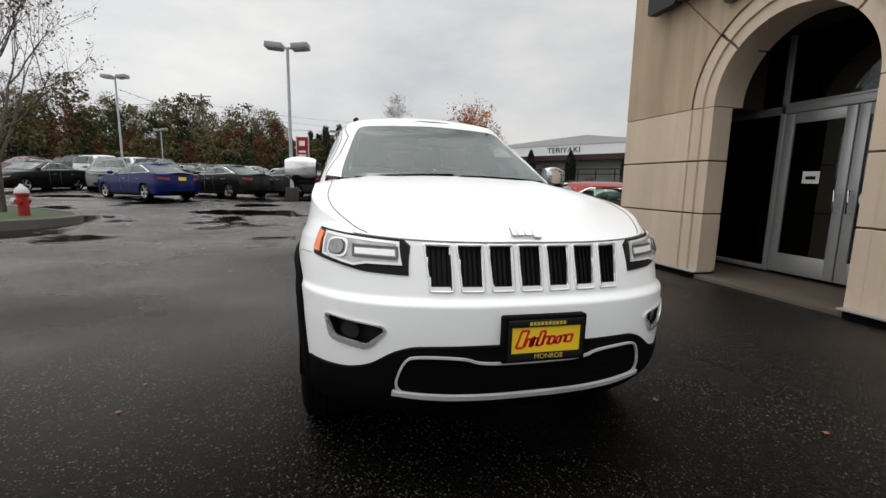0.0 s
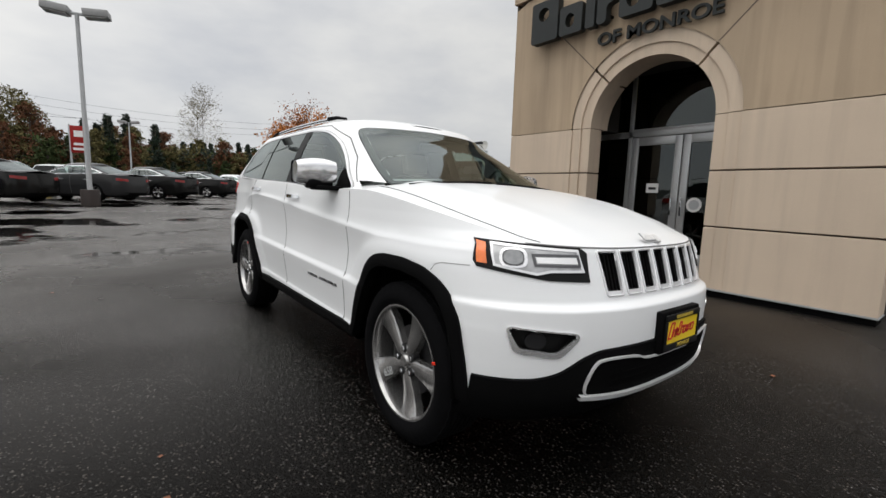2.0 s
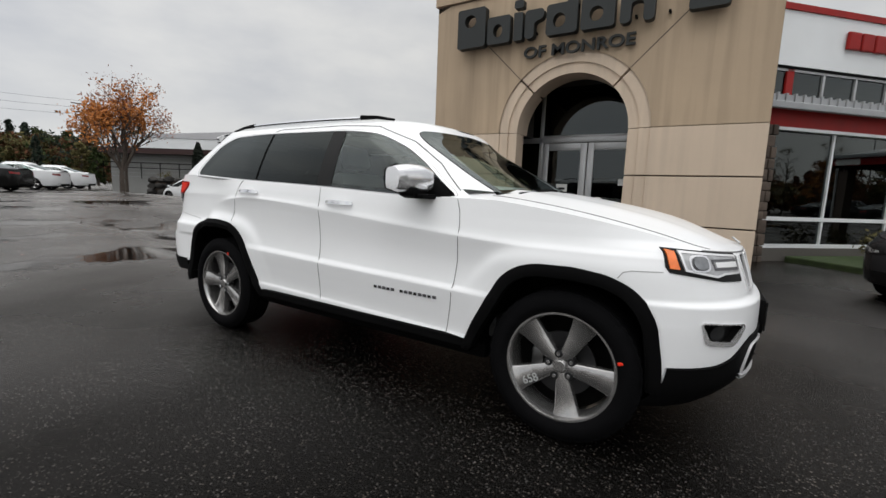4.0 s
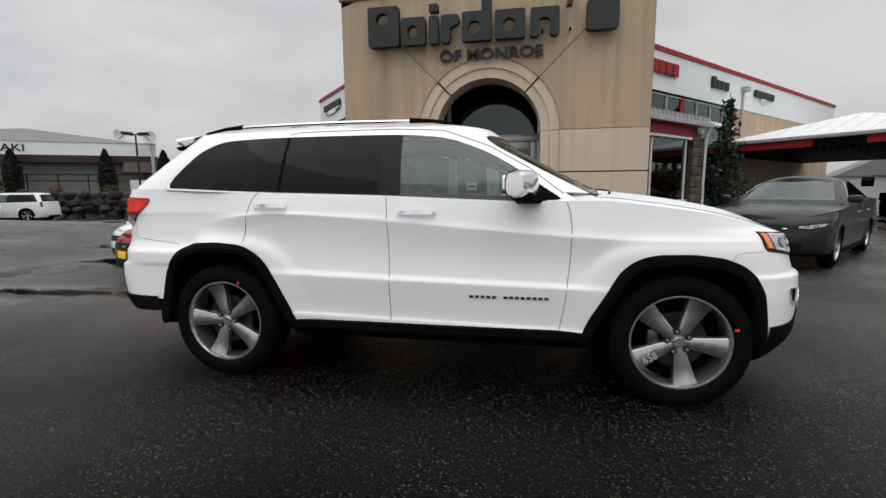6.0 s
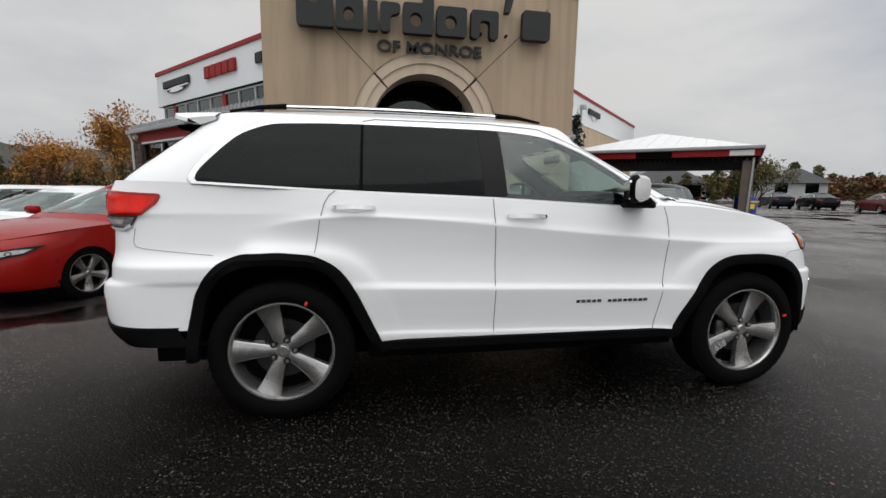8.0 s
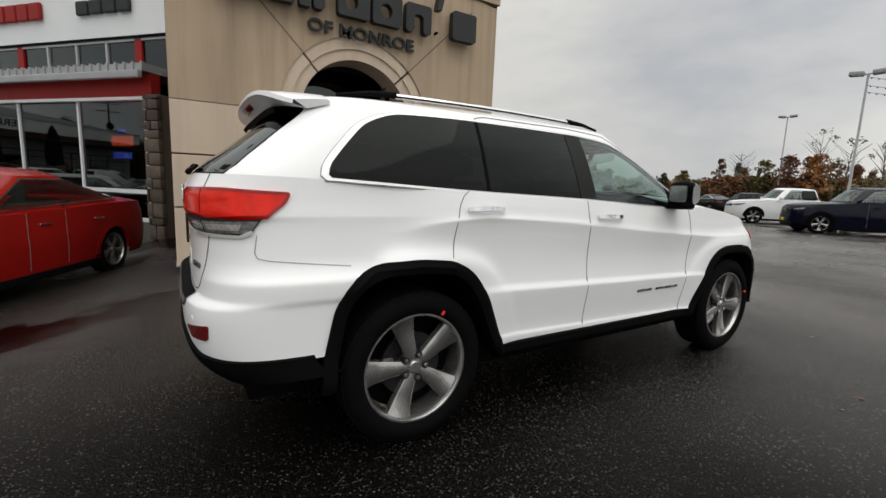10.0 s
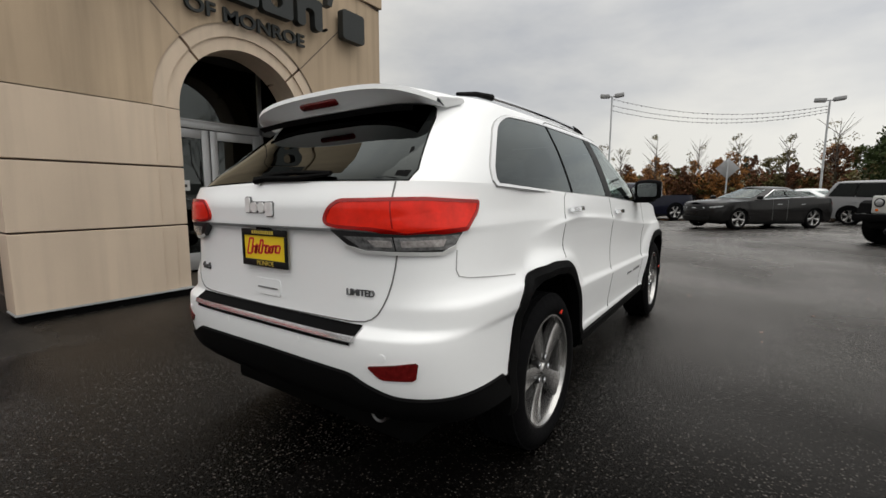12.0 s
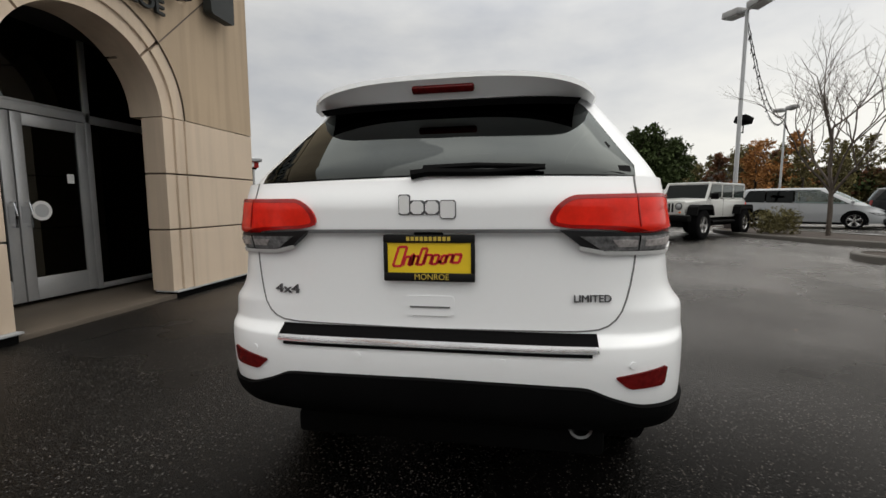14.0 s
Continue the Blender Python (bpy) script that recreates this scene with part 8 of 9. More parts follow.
# ---------------------------------------------------------------- trees
def limbs(bm, rnd, p, d, length, r, depth, tips, spread=0.55, up=0.10):
    steps = 3
    pts, q = [p.copy()], p.copy()
    for _ in range(steps):
        d = (d + Vector((rnd.gauss(0, 0.10), rnd.gauss(0, 0.10), up * 0.4))).normalized()
        q = q + d * length / steps
        pts.append(q.copy())
    tube(bm, pts, r, 5 if depth > 1 else 3, taper=r * 0.62)
    if depth == 0:
        tips.append(q)
        return
    for k in range(rnd.choice((2, 3, 3))):
        t = rnd.uniform(0.45, 1.0)
        b = pts[0].lerp(pts[-1], t) if k else pts[-1]
        nd = (d + Vector((rnd.gauss(0, spread), rnd.gauss(0, spread), rnd.gauss(up, spread * 0.5)))).normalized()
        limbs(bm, rnd, b, nd, length * rnd.uniform(0.62, 0.82), r * 0.55, depth - 1, tips, spread, up)
    tips.append(q)


def tree(x, y, h, seed, leaf, label, per_tip=6, size=0.07, depth=4, trunk=0.10, clear=0.3, radius=0.5, z=None, group="", spread=0.55, lean=0.0):
    rnd = random.Random(seed)
    z = ground_z(x, y) if z is None else z
    t = thing("tree", label, "tree", group, pose(x, y, z - 0.05))
    bm, tips = bmesh.new(), []
    tube(bm, [(0, 0, 0), (lean * 0.3, 0, h * clear * 0.5), (lean, 0.03, h * clear)], trunk, 8, taper=trunk * 0.75)
    for k in range(5):
        a = 2 * math.pi * (k + rnd.random()) / 5
        limbs(bm, rnd, Vector((lean, 0.03, h * clear * rnd.uniform(0.8, 1.0))), Vector((math.cos(a) * 0.55, math.sin(a) * 0.55, 1)).normalized(), h * (1 - clear) * 0.36, trunk * 0.55, depth - 1, tips, spread)
    limbs(bm, rnd, Vector((lean, 0.03, h * clear * 0.97)), Vector((0.05, 0, 1)), h * (1 - clear) * 0.42, trunk * 0.7, depth - 1, tips, spread)
    part("trunk", bm, M["bark"], t)
    if per_tip:
        cr = bmesh.new()
        for p in tips:
            clump(cr, rnd, p, radius, per_tip, size)
        part("crown", cr, leaf, t, smooth=False)
    return t


def conifer(x, y, h, seed, label="dark conifer in the tree belt", width=0.24, z=None, group="", mat=None, dense_=1.0):
    rnd = random.Random(seed)
    z = ground_z(x, y) if z is None else z
    t = thing("conifer", label, "tree", group, pose(x, y, z - 0.1))
    part("trunk", tube(bmesh.new(), [(0, 0, 0), (0.03, 0, h * 0.5), (0, 0, h)], h * 0.018, 6, taper=0.01), M["bark"], t)
    bm = bmesh.new()
    levels = int(h * 3.2)
    for i in range(levels):
        f = i / levels
        zz = h * (0.08 + 0.9 * f)
        rr = h * width * (1 - f) ** 0.85 * rnd.uniform(0.75, 1.1) + 0.05
        n = max(5, int(11 * (1 - f) + 4))
        for k in range(n):
            a = 2 * math.pi * (k + rnd.random()) / n
            for s in np.linspace(0.25, 1.0, 4):
                c = Vector((math.cos(a) * rr * s, math.sin(a) * rr * s, zz - rr * s * 0.28))
                clump(bm, rnd, c, h * 0.025 + 0.04, int(3 * dense_), h * 0.014 + 0.03)
    part("needles", bm, mat or M["needle"], t, smooth=False)
    return t


def cypress(x, y, h, seed, z):
    rnd = random.Random(seed)
    t = thing("cypress", "dark green columnar cypress above the rock wall", "tree", "cypresses by the restaurant", pose(x, y, z))
    part("trunk", tube(bmesh.new(), [(0, 0, 0), (0, 0, h * 0.6)], 0.06, 6), M["bark"], t)
    bm = bmesh.new()
    for _ in range(2300):
        f = rnd.random()
        r = 0.60 * (1 - f ** 3.4) * (0.85 + 0.15 * f / 0.3 if f < 0.3 else 1)
        a = rnd.random() * 2 * math.pi
        clump(bm, rnd, (math.cos(a) * r * rnd.uniform(0.7, 1), math.sin(a) * r * rnd.uniform(0.7, 1), 0.1 + f * h), 0.06, 2, 0.11)
    part("foliage", bm, M["cypress"], t, smooth=False)


tree(-10.3, -9.2, 7.2, 3, M["leaf_rust"], "nearly bare young tree with few dark leaves", per_tip=2, size=0.04, depth=6, trunk=0.085, clear=0.26, radius=0.20, spread=0.40)
tree(-28.2, 9.0, 6.1, 5, M["leaf_orange"], "autumn maple with orange and faded pink leaves", per_tip=10, size=0.085, depth=5, trunk=0.16, clear=0.25, radius=0.45)
tree(-28.6, 9.4, 6.4, 15, M["leaf_pink"], "faded pink autumn maple with thinning crown", per_tip=4, size=0.075, depth=5, trunk=0.10, clear=0.3, radius=0.45)
tree(11.0, -9.4, 5.8, 8, M["leaf_olive"], "bare street tree in the kerbed island", per_tip=0, depth=6, trunk=0.075, clear=0.28, spread=0.50)
tree(8.0, -11.2, 5.6, 12, M["leaf_olive"], "bare street tree in the kerbed island", per_tip=1, size=0.03, depth=6, trunk=0.07, clear=0.28, radius=0.2, spread=0.50)
tree(23.4, 20.6, 3.7, 33, M["leaf_olive"], "bushy olive-gold tree behind the canopy post", per_tip=16, size=0.07, depth=5, trunk=0.08, clear=0.12, radius=0.45)
tree(-13.6, 24.0, 5.0, 21, M["leaf_gold"], "golden autumn tree beyond the showroom", per_tip=18, size=0.075, depth=5, trunk=0.10, clear=0.12, radius=0.50)
tree(-14.4, 19.05, 3.5, 22, M["leaf_gold"], "thin golden-brown young tree with bare tips", per_tip=11, size=0.055, depth=5, trunk=0.07, clear=0.15, radius=0.40)
conifer(8.32, 15.34, 5.0, 31, "young spruce in front of the showroom glass", 0.19, 0.0)
rnd = random.Random(77)
bm = bmesh.new()
for j in range(34):
    clump(bm, rnd, (rnd.uniform(-0.6, 0.6), rnd.uniform(-0.5, 0.5), rnd.uniform(0.10, 0.66)), 0.26, 80, 0.04)
bush = thing("bush", "rounded olive bush on the kerbed island", "bush", m=pose(11.9, -8.3, 0.2))
part("foliage", bm, M["leaf_olive"], bush, smooth=False)
part("stem", tube(bmesh.new(), [(0, 0, -0.1), (0, 0.05, 0.4)], 0.03, 6), M["bark"], bush)

# tree belts round the lot: far woods, one object for each kind of foliage
rnd = random.Random(5)
belt_mats = {"green": M["leaf_green"], "olive": M["leaf_olive"], "rust": M["leaf_rust"], "orange": M["leaf_amber"], "needle": M["needle"], "pale": M["leaf_pale"]}
belts = {key: bmesh.new() for key in belt_mats}
trunks = bmesh.new()


def far_tree(x, y, h, w, key, z, density=1.0):
    tube(trunks, [(x, y, z - 0.5), (x + rnd.gauss(0, 0.2), y, z + h * 0.5), (x + rnd.gauss(0, 0.3), y, z + h * 0.95)], 0.08 if key == "pale" else 0.16, 4, taper=0.012 if key == "pale" else 0.03)
    for _ in range(34 if key == "pale" else 10):
        a = rnd.random() * 2 * math.pi
        s = rnd.uniform(0.3, 0.8)
        tube(trunks, [(x, y, z + h * s), (x + math.cos(a) * w * 0.35, y + math.sin(a) * w * 0.35, z + h * min(1.0, s + 0.2))], 0.026 if key == "pale" else 0.05, 3, taper=0.01)
    n = int(95 * density)
    spray = (26, 0.13) if key == "pale" else (17, 0.11 + h * 0.010)
    for _ in range(n):
        a, f = rnd.random() * 2 * math.pi, rnd.uniform(0.03, 1.0)
        if key == "needle":
            r = w * 0.5 * (1.05 - f) * rnd.uniform(0.2, 1)
        else:
            r = w * 0.5 * math.sin(math.pi * min(0.95, f * 0.78 + 0.18)) ** 0.6 * rnd.uniform(0.15, 1.0)
        clump(belts[key], rnd, (x + math.cos(a) * r, y + math.sin(a) * r, z + h * f), w * 0.13, *spray, 0.8)


def belt(a0, a1, dist, n, h0, h1, keys, z0=1.0, density=1.0):
    for i in range(n):
        a = radians(a0 + (a1 - a0) * (i + rnd.random()) / n)
        d = dist * rnd.uniform(0.88, 1.15)
        h = rnd.uniform(h0, h1)
        key = rnd.choice(keys)
        far_tree(math.cos(a) * d, math.sin(a) * d, h, h * rnd.uniform(0.4, 0.65) if key != "needle" else h * 0.42, key, z0, density)


# low undergrowth that closes the belts, then the trees; 180 degrees is behind the row of sedans
for a0, a1, d, n, hh in ((186, 216, 76, 110, 5.2), (150, 186, 76, 170, 6.0), (108, 150, 90, 120, 2.6), (18, 56, 80, 110, 3.2), (-50, -26, 66, 90, 4.4), (-26, 26, 66, 190, 3.3)):
    for i in range(n):
        a = radians(a0 + (a1 - a0) * (i + rnd.random()) / n)
        dd = d * rnd.uniform(0.95, 1.12)
        key = rnd.choice(["green", "olive", "olive", "rust", "needle"] if hh > 3.5 else ["orange", "olive", "rust", "rust", "green"])
        for _ in range(22):
            clump(belts[key], rnd, (math.cos(a) * dd + rnd.gauss(0, 1.2), math.sin(a) * dd + rnd.gauss(0, 1.2), rnd.uniform(0.3, hh) + 0.4), 0.8, 14, 0.25, 0.8)

belt(180, 212, 82, 42, 6.0, 10.5, ["green", "olive", "olive", "rust", "green"], 1.0)
belt(178, 214, 70, 24, 4.5, 6.5, ["rust", "olive", "green", "olive"], 1.0)
belt(186, 213, 95, 26, 11, 16, ["pale", "pale", "olive"], 1.0, 1.5)
belt(158, 186, 82, 40, 5.6, 8.2, ["green", "needle", "olive", "needle", "rust"], 1.0, 1.2)
belt(175, 185, 80, 5, 8.0, 10.5, ["needle"], 1.0, 1.6)
belt(150, 176, 64, 10, 3.0, 4.5, ["green", "rust", "olive", "needle"], 0.8)
belt(171, 173.2, 108, 2, 19, 20.5, ["pale"], 1.0, 1.4)
belt(108, 146, 85, 22, 3.0, 5.2, ["olive", "rust", "green", "needle"], 0.5)
belt(28, 52, 75, 16, 2.8, 5.2, ["olive", "green", "olive"], 0.3)
belt(-6, 26, 66, 30, 3.8, 6.2, ["orange", "rust", "rust", "needle", "olive", "orange"], 0.6, 0.9)
belt(-10, 24, 60, 9, 6.5, 9.0, ["pale"], 0.6, 0.10)
belt(-30, -8, 66, 28, 5.0, 7.6, ["olive", "rust", "orange", "green", "olive"], 0.8)
belt(-48, -24, 60, 16, 5.5, 8.0, ["olive", "rust", "orange", "olive"], 0.8)
for x, y, h in ((42.5, -12.2, 7.4), (44, -14.0, 8.0), (45, -16.0, 6.8), (46, -13.0, 7.0)):
    for _ in range(2):
        far_tree(x + rnd.gauss(0, 0.8), y + rnd.gauss(0, 0.8), h * rnd.uniform(0.85, 1.05), h * 0.60, "green", 0.8, 1.9)
for key, bm in belts.items():
    solo("far_woods", bm, belt_mats[key], "belt of autumn trees round the car park", "trees", kind="stuff", smooth=False)
solo("far_trunks", trunks, M["bark"], "bare trunks and twigs of the tree belt", "trees", kind="stuff")

# wooded ridge
bm = bmesh.new()
prev = None
ridge_rnd = random.Random(77)
for i in range(1081):
    a = radians(i / 3)
    d = 420 + 40 * math.sin(3 * a)
    crest = 10 + 18 * math.exp(-((math.degrees(a) - 125) / 30) ** 2) + 7 * math.exp(-((math.degrees(a) - 165) / 18) ** 2) + 1.2 * math.sin(17 * a) + 0.8 * math.sin(41 * a) + ridge_rnd.uniform(-0.9, 0.9)
    cur = [bm.verts.new((math.cos(a) * (d - 80), math.sin(a) * (d - 80), -1)), bm.verts.new((math.cos(a) * d, math.sin(a) * d, crest)), bm.verts.new((math.cos(a) * (d + 60), math.sin(a) * (d + 60), crest * 0.6))]
    if prev:
        for j in range(2):
            bm.faces.new((prev[j], cur[j], cur[j + 1], prev[j + 1]))
    prev = cur
solo("wooded_ridge", bm, M["hill"], "low wooded ridge on the horizon", "hill", kind="structure")


# ---------------------------------------------------------------- poles, wires and flag lines
def power_pole(x, y, h, turn):
    z = ground_z(x, y)
    p = thing("power_pole", "wooden power pole with two cross arms", "pole", "power poles", pose(x, y, z, 0, 0, turn))
    part("mast", tube(bmesh.new(), [(0, 0, -0.2), (0, 0, h)], 0.17, 8, taper=0.11), M["bark"], p)
    for zz in (h - 0.4, h - 1.6):
        part("cross_arm", boxes((-1.5, 1.5, -0.07, 0.07, zz - 0.07, zz + 0.07)), M["bark"], p)


power_pole(-75, -20.5, 13.5, 80)
power_pole(-70, -60, 13.5, 80)
power_pole(-80, 25, 13.0, 80)


def wire(a, b, sag, r=0.014, flags=0, label="thin black overhead wire", name="overhead_wire"):
    bm = bmesh.new()
    pts = []
    for i in range(25):
        t = i / 24
        p = Vector(a).lerp(Vector(b), t)
        p.z -= sag * 4 * t * (1 - t)
        pts.append(p)
    w = thing(name, label, "wire")
    part("line", tube(bm, pts, r, 4), M["black_plastic"], w)
    if flags:
        fb = bmesh.new()
        for i in range(flags):
            t = (i + 0.5) / flags
            p = Vector(a).lerp(Vector(b), t)
            p.z -= sag * 4 * t * (1 - t)
            d = (Vector(b) - Vector(a)).normalized() * 0.10
            k = 1.7 if flags == 91 else 1.0
            box(fb, -0.032 * k, 0.032 * k, -0.004, 0.004, -0.07 * k, 0.0, 0, Matrix.Translation(p) @ Matrix.Rotation(math.atan2(d.y, d.x) + 0.3 * math.sin(i * 2.1), 4, "Z") @ Matrix.Rotation(0.5 * math.sin(i * 1.3), 4, "X"))
        tagged(part("bunting", fb, M["black_print"], w), kind="stuff")
    return w


for k in range(3):
    wire((-75, -20.5 + k * 0.2, 13.0 - 1.0 * k), (-70, -60, 13.0 - 1.0 * k), 1.2)
    wire((-75, -20.5, 13.0 - 1.0 * k), (-80, 25, 12.6 - 1.0 * k), 1.2)
wire((-34.0, -15.8, 7.6), (-52, -3, 7.2), 1.0, 0.012, 34, "line of small dark flags between lamp posts", "flag_line")
wire((-34.0, -15.8, 7.2), (-58, -40, 7.5), 1.0, 0.012, 34, "line of small dark flags between lamp posts", "flag_line")
for dz in (0, -0.5, -0.9):
    wire((34.5, 8.0, 9.0 + dz), (40.5, -6.2, 7.9 + dz * 0.5), 0.9, 0.012, 44, "line of small dark flags between lamp posts", "flag_line")
wire((14.5, -8.3, 8.0), (33.0, -19.5, 7.8), 1.5, 0.014, 91, "line of small dark flags between lamp posts", "flag_line")
wire((14.6, -8.4, 7.6), (33.0, -19.5, 7.5), 1.7, 0.014, 91, "line of small dark flags between lamp posts", "flag_line")


# ---------------------------------------------------------------- restaurant across the lot
def restaurant():
    ax = Vector((0.868, 0.496, 0))
    m = Matrix(((ax.x, -ax.y, 0, -39.4), (ax.y, ax.x, 0, 23.4), (0, 0, 1, 0), (0, 0, 0, 1)))
    r = thing("restaurant", "low pale restaurant with red eave and grey gabled roof", "building", m=m)
    part("wall", prism(bmesh.new(), [(-14, 1.2), (10.75, 1.2), (7.4, 12), (-14, 12)], 4.8, Matrix.Translation((0, 0, -0.6))), M["eave_shade_siding"], r, "grey siding, dulled for the shade under the eave", False)
    for z in (1.5, 1.9, 2.3, 2.7, 3.1, 3.5):
        part("siding_line", boxes((-14, 10.7, 1.185, 1.198, z, z + 0.03)), M["grey_metal"], r)
    part("parapet", boxes((-14.2, 10.95, 0, 0.3, 4.42, 5.42)), M["white_wall"], r, "white sign band", False)
    part("parapet_cap", boxes((-14.25, 11.0, -0.04, 0.34, 5.42, 5.48)), M["grey_metal"], r)
    part("eave", boxes((-14.2, 10.95, -0.05, 1.3, 3.85, 4.42)), M["eave_red"], r, "dark red eave", False)
    part("awning", prism(bmesh.new(), [(0, 4.0), (-0.55, 3.08), (-0.50, 3.05), (1.0, 3.9)], 2.3, Matrix(((0, 0, 1, 8.65), (1, 0, 0, 0), (0, 1, 0, 0), (0, 0, 0, 1)))), M["eave_red"], r, "dark red awning over the entrance", False)
    bm = bmesh.new()
    a = [bm.verts.new(p) for p in ((-14, 0.3, 5.4), (0.5, 0.3, 5.4), (10.75, 0.3, 5.4), (6.7, 14, 5.4), (-14, 14, 5.4))]
    rd = [bm.verts.new((0.2, 5.0, 7.0)), bm.verts.new((-14, 5.0, 6.25))]
    bm.faces.new((a[0], a[1], rd[0], rd[1])), bm.faces.new((a[1], a[2], rd[0])), bm.faces.new((a[2], a[3], rd[0])), bm.faces.new((a[3], a[4], rd[1], rd[0]))
    part("roof", bm, M["grey_roof"], r, "grey membrane roof", False)
    part("window", boxes((-2.4, 0.0, 1.14, 1.19, 1.7, 2.35)), M["tinted"], r)
    for x in range(-14, 11, 2):
        part("rail_post", boxes((x - 0.03, x + 0.03, 0.2, 0.26, 1.3, 2.95)), M["black_plastic"], r)
    for z in (2.35, 2.88):
        part("rail", boxes((-14, 10.6, 0.21, 0.25, z, z + 0.07)), M["black_plastic"], r, "dark terrace rail")
    part("terrace_wall", boxes((9.0, 11.4, -0.3, -0.1, 1.2, 2.45), bevel=0.02), M["white_wall"], r, "low white terrace wall")
    flat_text("sign_word", "TERIYAKI", 0.80, M["black_print"], r, Matrix.Translation((0.25, -0.03, 4.92)) @ Matrix.Rotation(radians(90), 4, "X") @ Matrix.Diagonal((1.22, 1, 1, 1)), 0.02)
    bowl = [(0.0, 0.0), (0.25, 0.03), (0.52, 0.13), (0.54, 0.14), (0.25, 0.05), (0, 0.02)]
    for x, y, z, turn, foot in ((10.85, -0.6, 5.85, -15, 1.2), (7.2, 4.0, 6.45, 60, 5.5)):
        part("dish", lathe(bmesh.new(), bowl, 24, Matrix.Translation((x, y, z)) @ Matrix.Rotation(radians(turn), 4, "Z") @ Matrix.Rotation(radians(75), 4, "X")), M["dish_grey"], r, "pale satellite dish")
        part("dish_mast", tube(bmesh.new(), [(x, y + 0.1, foot), (x, y + 0.1, z)], 0.13 if foot < 2 else 0.05, 10), M["dish_grey"], r, "white mast")
        part("dish_feed", tube(bmesh.new(), [(x, y, z - 0.3), (x - 0.75 * math.sin(radians(-turn)), y - 0.55, z + 0.05)], 0.025, 6), M["black_plastic"], r)
    return m


rm = restaurant()
# rock retaining wall in front of it
wall = thing("rock_wall", "retaining wall of dark stacked boulders", "wall", m=rm)
part("bank", boxes((-6, 14.5, -4.2, 1.0, -0.8, 1.42), bevel=0.3), M["soil"], wall, "dark soil behind the boulders")
rnd = random.Random(9)
rock_mesh = []
for i in range(8):
    bm = bmesh.new()
    bmesh.ops.create_icosphere(bm, subdivisions=2, radius=0.5)
    cuts = [(Vector((rnd.gauss(0, 1), rnd.gauss(0, 1), rnd.gauss(0, 1))).normalized(), rnd.uniform(0.27, 0.42)) for _ in range(9)]
    for v in bm.verts:
        v.co *= 1 + 0.22 * noise.noise(v.co * 2.2 + Vector((i * 5, 0, 0)))
        for nrm, far in cuts:
            over = v.co.dot(nrm) - far
            if over > 0:
                v.co -= nrm * over * 0.85
        v.co.z *= 0.80
    me = bpy.data.meshes.new("boulder")
    bm.to_mesh(me)
    bm.free()
    me.materials.append(M["rock"])
    rock_mesh.append(me)
for lev in range(4):
    x = -6.0
    while x < 14.5:
        size = rnd.uniform(0.6, 1.15)
        b = new("boulder", rock_mesh[rnd.randrange(8)])
        b.parent = wall
        b.matrix_basis = Matrix.Translation((x + size * 0.45, -4.55 + lev * 0.14 + rnd.uniform(-0.12, 0.12), -0.42 + lev * 0.56 + rnd.uniform(-0.06, 0.06))) @ Matrix.Rotation(rnd.uniform(0, 6), 4, "Z") @ Matrix.Rotation(rnd.uniform(-0.4, 0.4), 4, "X") @ Matrix.Diagonal((size * 1.2, size, size * 0.98, 1))
        x += size * 0.97
for i, (u, v, h) in enumerate(((-3.2, -1.0, 3.5), (1.75, -1.0, 3.2), (7.7, -1.0, 3.3), (11.75, -1.0, 3.3), (15.3, 1.0, 3.4))):
    p = rm @ Vector((u, v, 1.4 if u < 14 else 1.15))
    cypress(p.x, p.y, h, 60 + i, p.z)
for i in range(6):
    rnd = random.Random(90 + i)
    bm = bmesh.new()
    for j in range(6):
        clump(bm, rnd, (rnd.uniform(-0.5, 0.5), rnd.uniform(-0.3, 0.3), rnd.uniform(0.1, 0.5)), 0.28, 40, 0.06)
    p = rm @ Vector((-5 + i * 3.4, -3.3, 1.40))
    sh = thing("wall_shrub", "low rusty shrub on top of the rock wall", "shrub", "shrubs on the rock wall", pose(p.x, p.y, p.z))
    part("foliage", bm, M["leaf_rust"] if i % 2 else M["leaf_olive"], sh, smooth=False)

# pylon sign far across the lot
py = thing("pylon_sign", "tall red and white pylon sign far across the lot", "sign", m=pose(-45.0, -3.6, 0.8, 0, 0, 80))
part("panel", boxes((-0.55, 0.55, -0.2, 0.2, 2.7, 4.9), bevel=0.03), M["red_trim"], py)
for w0, z0, z1 in ((0.4, 2.9, 3.1), (0.35, 3.3, 3.5), (0.3, 4.0, 4.5)):
    part("panel_bar", boxes((-w0, w0, -0.23, -0.21, z0, z1)), M["white_print"], py)
part("leg", boxes((-0.66, -0.56, -0.12, 0.12, 0, 5.0), (0.56, 0.66, -0.12, 0.12, 0, 5.0)), M["galv"], py)


# warning sign seen from behind, past the dark saloon
rs = thing("road_sign", "grey back of a diamond road sign on a steel post", "sign", m=pose(22.0, -0.75, ground_z(22.0, -0.75), 0, 0, 100))
part("post", boxes((-0.03, 0.03, -0.02, 0.02, -0.2, 2.85)), M["galv"], rs)
part("plate", boxes((-0.36, 0.36, -0.035, -0.022, -0.36, 0.36), bevel=0.005, m=pose(0, 0, 2.45) @ Matrix.Rotation(radians(45), 4, "Y")), M["lamp_head"], rs)


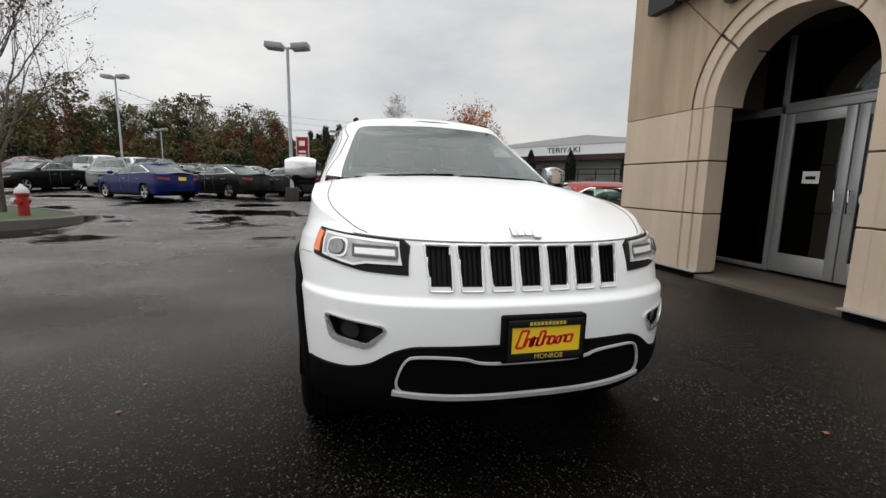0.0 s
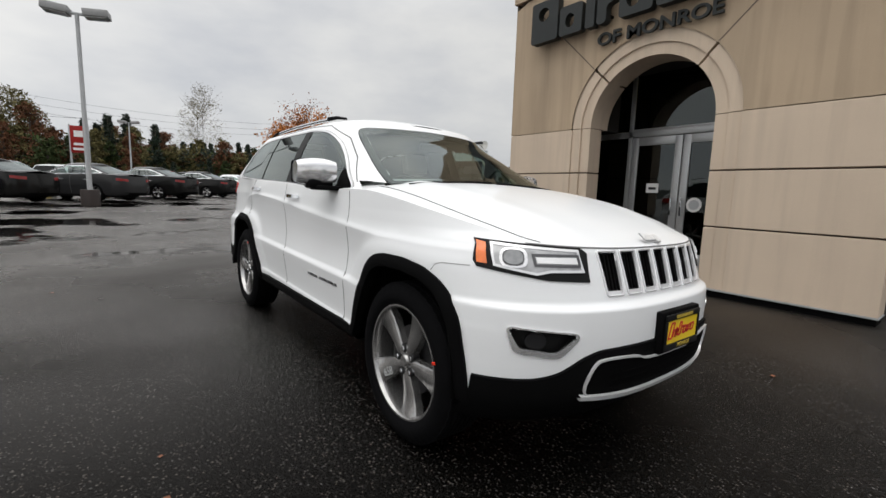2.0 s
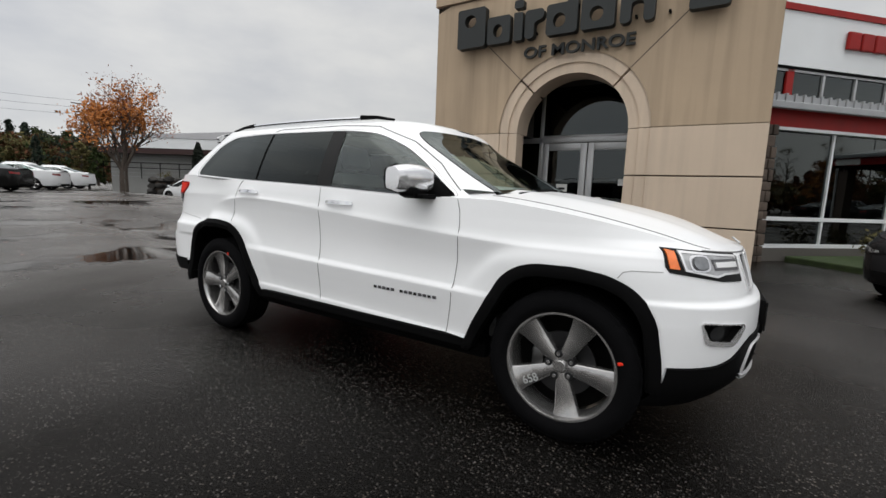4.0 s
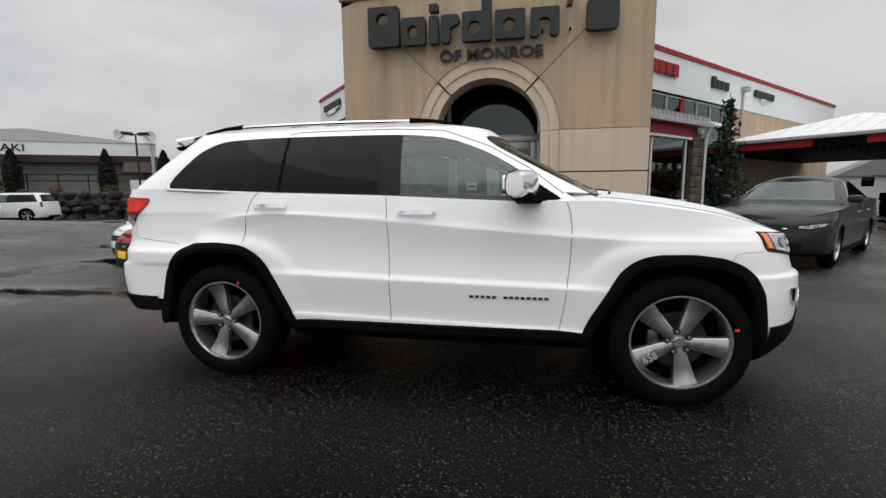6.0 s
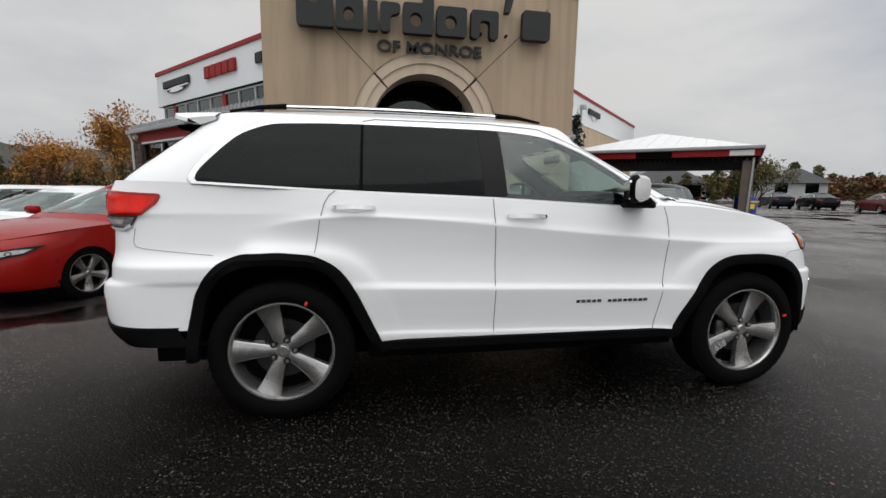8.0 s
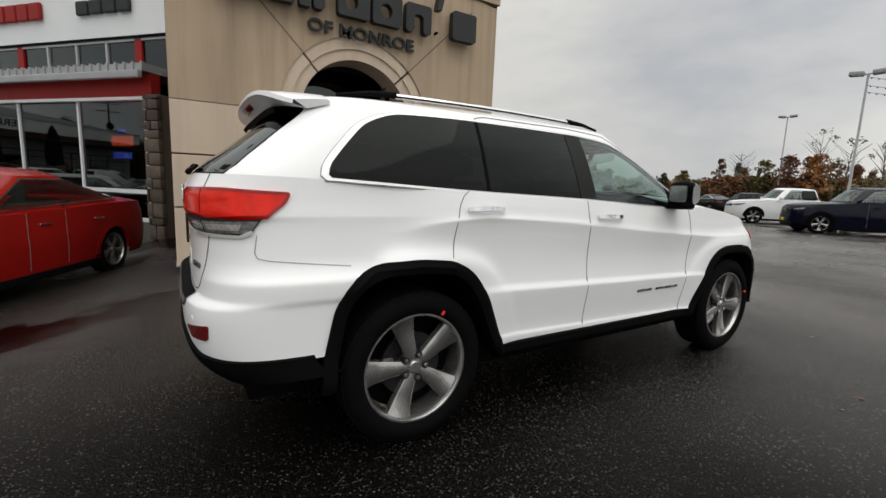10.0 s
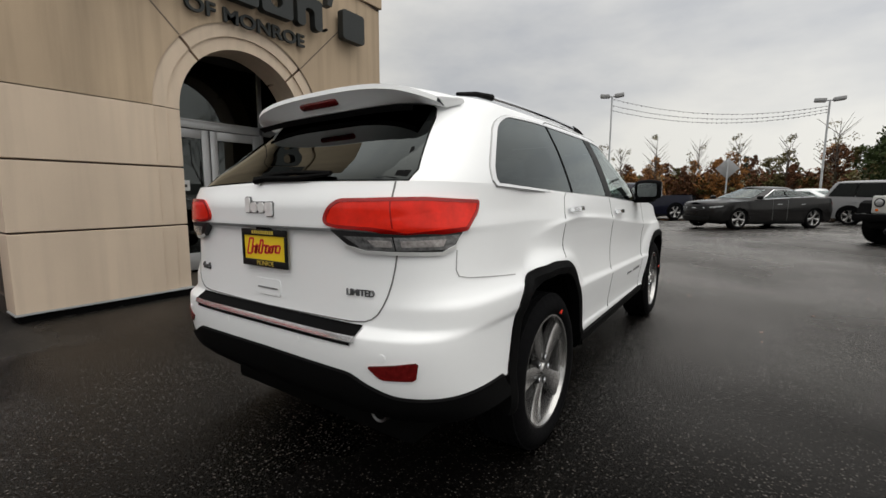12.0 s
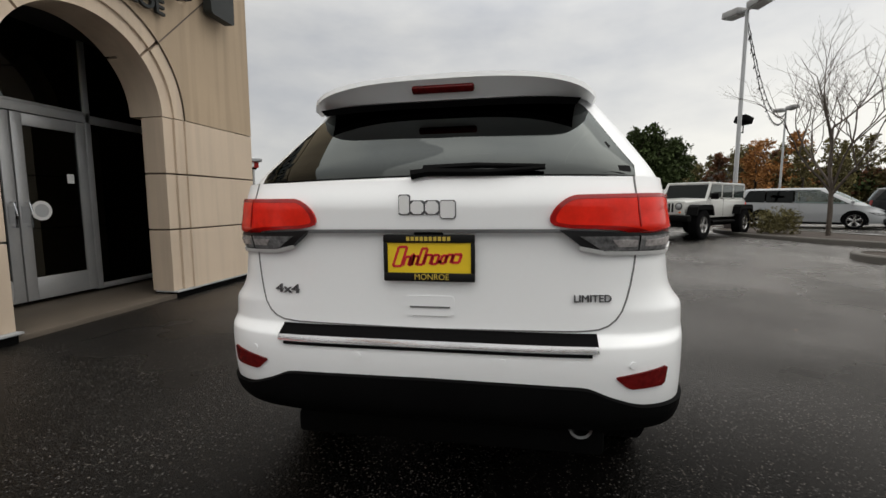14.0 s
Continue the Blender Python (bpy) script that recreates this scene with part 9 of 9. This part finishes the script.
# houses behind the trees
def house(x, y, turn, w, d, h, label):
    hs = thing("house", label, "house", m=pose(x, y, 0.4, 0, 0, turn))
    part("wall", boxes((-w / 2, w / 2, -d / 2, d / 2, -0.5, h)), M["grey_siding"], hs, "", False)
    bm = bmesh.new()
    prism(bm, [(-w / 2 - 0.4, 0), (w / 2 + 0.4, 0), (0, w * 0.28)], d + 0.8, Matrix.Translation((0, d / 2 + 0.4, h - 0.05)) @ Matrix.Rotation(radians(90), 4, "X"))
    part("roof", bm, M["grey_roof"], hs, "", False)
    for x0 in (-w / 4, w / 4):
        wn_ = part("window", boxes((x0 - 0.6, x0 + 0.6, -d / 2 - 0.04, -d / 2 - 0.005, 1.0, 2.2)), M["tinted"], hs)
        for z in (0.9, 2.2):
            part("frame", boxes((x0 - 0.7, x0 + 0.7, -d / 2 - 0.03, -d / 2 - 0.002, z, z + 0.1)), M["white_print"], wn_)


house(47.0, 39.4, -30, 5.6, 5.0, 2.2, "pale house with grey gable beyond the canopy")
house(47, 62, -20, 12, 7, 2.4, "brown-roofed house beyond the canopy")
house(62, -27, 80, 8, 6, 2.8, "pale house between the far trees")
house(-38.4, 43.8, 42, 4.6, 4.0, 1.5, "small blue-grey house below the wooded ridge")

# fallen leaves on the wet lot
lv = bmesh.new()
rnd = random.Random(21)
for _ in range(70):
    x, y = rnd.uniform(-9, 9), rnd.uniform(-5, 3.8)
    if abs(x) < 2.4 and abs(y) < 1.0:
        continue
    s = rnd.uniform(0.010, 0.026)
    z = ground_z(x, y) + 0.004
    a = rnd.random() * 6
    pts = [(0, 1), (0.5, 0.35), (0.9, 0.1), (0.35, -0.3), (0, -0.9), (-0.4, -0.3), (-0.9, 0.15), (-0.45, 0.4)]
    lv.faces.new([lv.verts.new((x + s * (px * math.cos(a) - qy * math.sin(a)), y + s * (px * math.sin(a) + qy * math.cos(a)), z + 0.006 * rnd.random())) for px, qy in pts])
solo("fallen_leaves", lv, M["leaf_fallen"], "scattered wet autumn leaves on the asphalt", "leaves", kind="stuff", smooth=False)
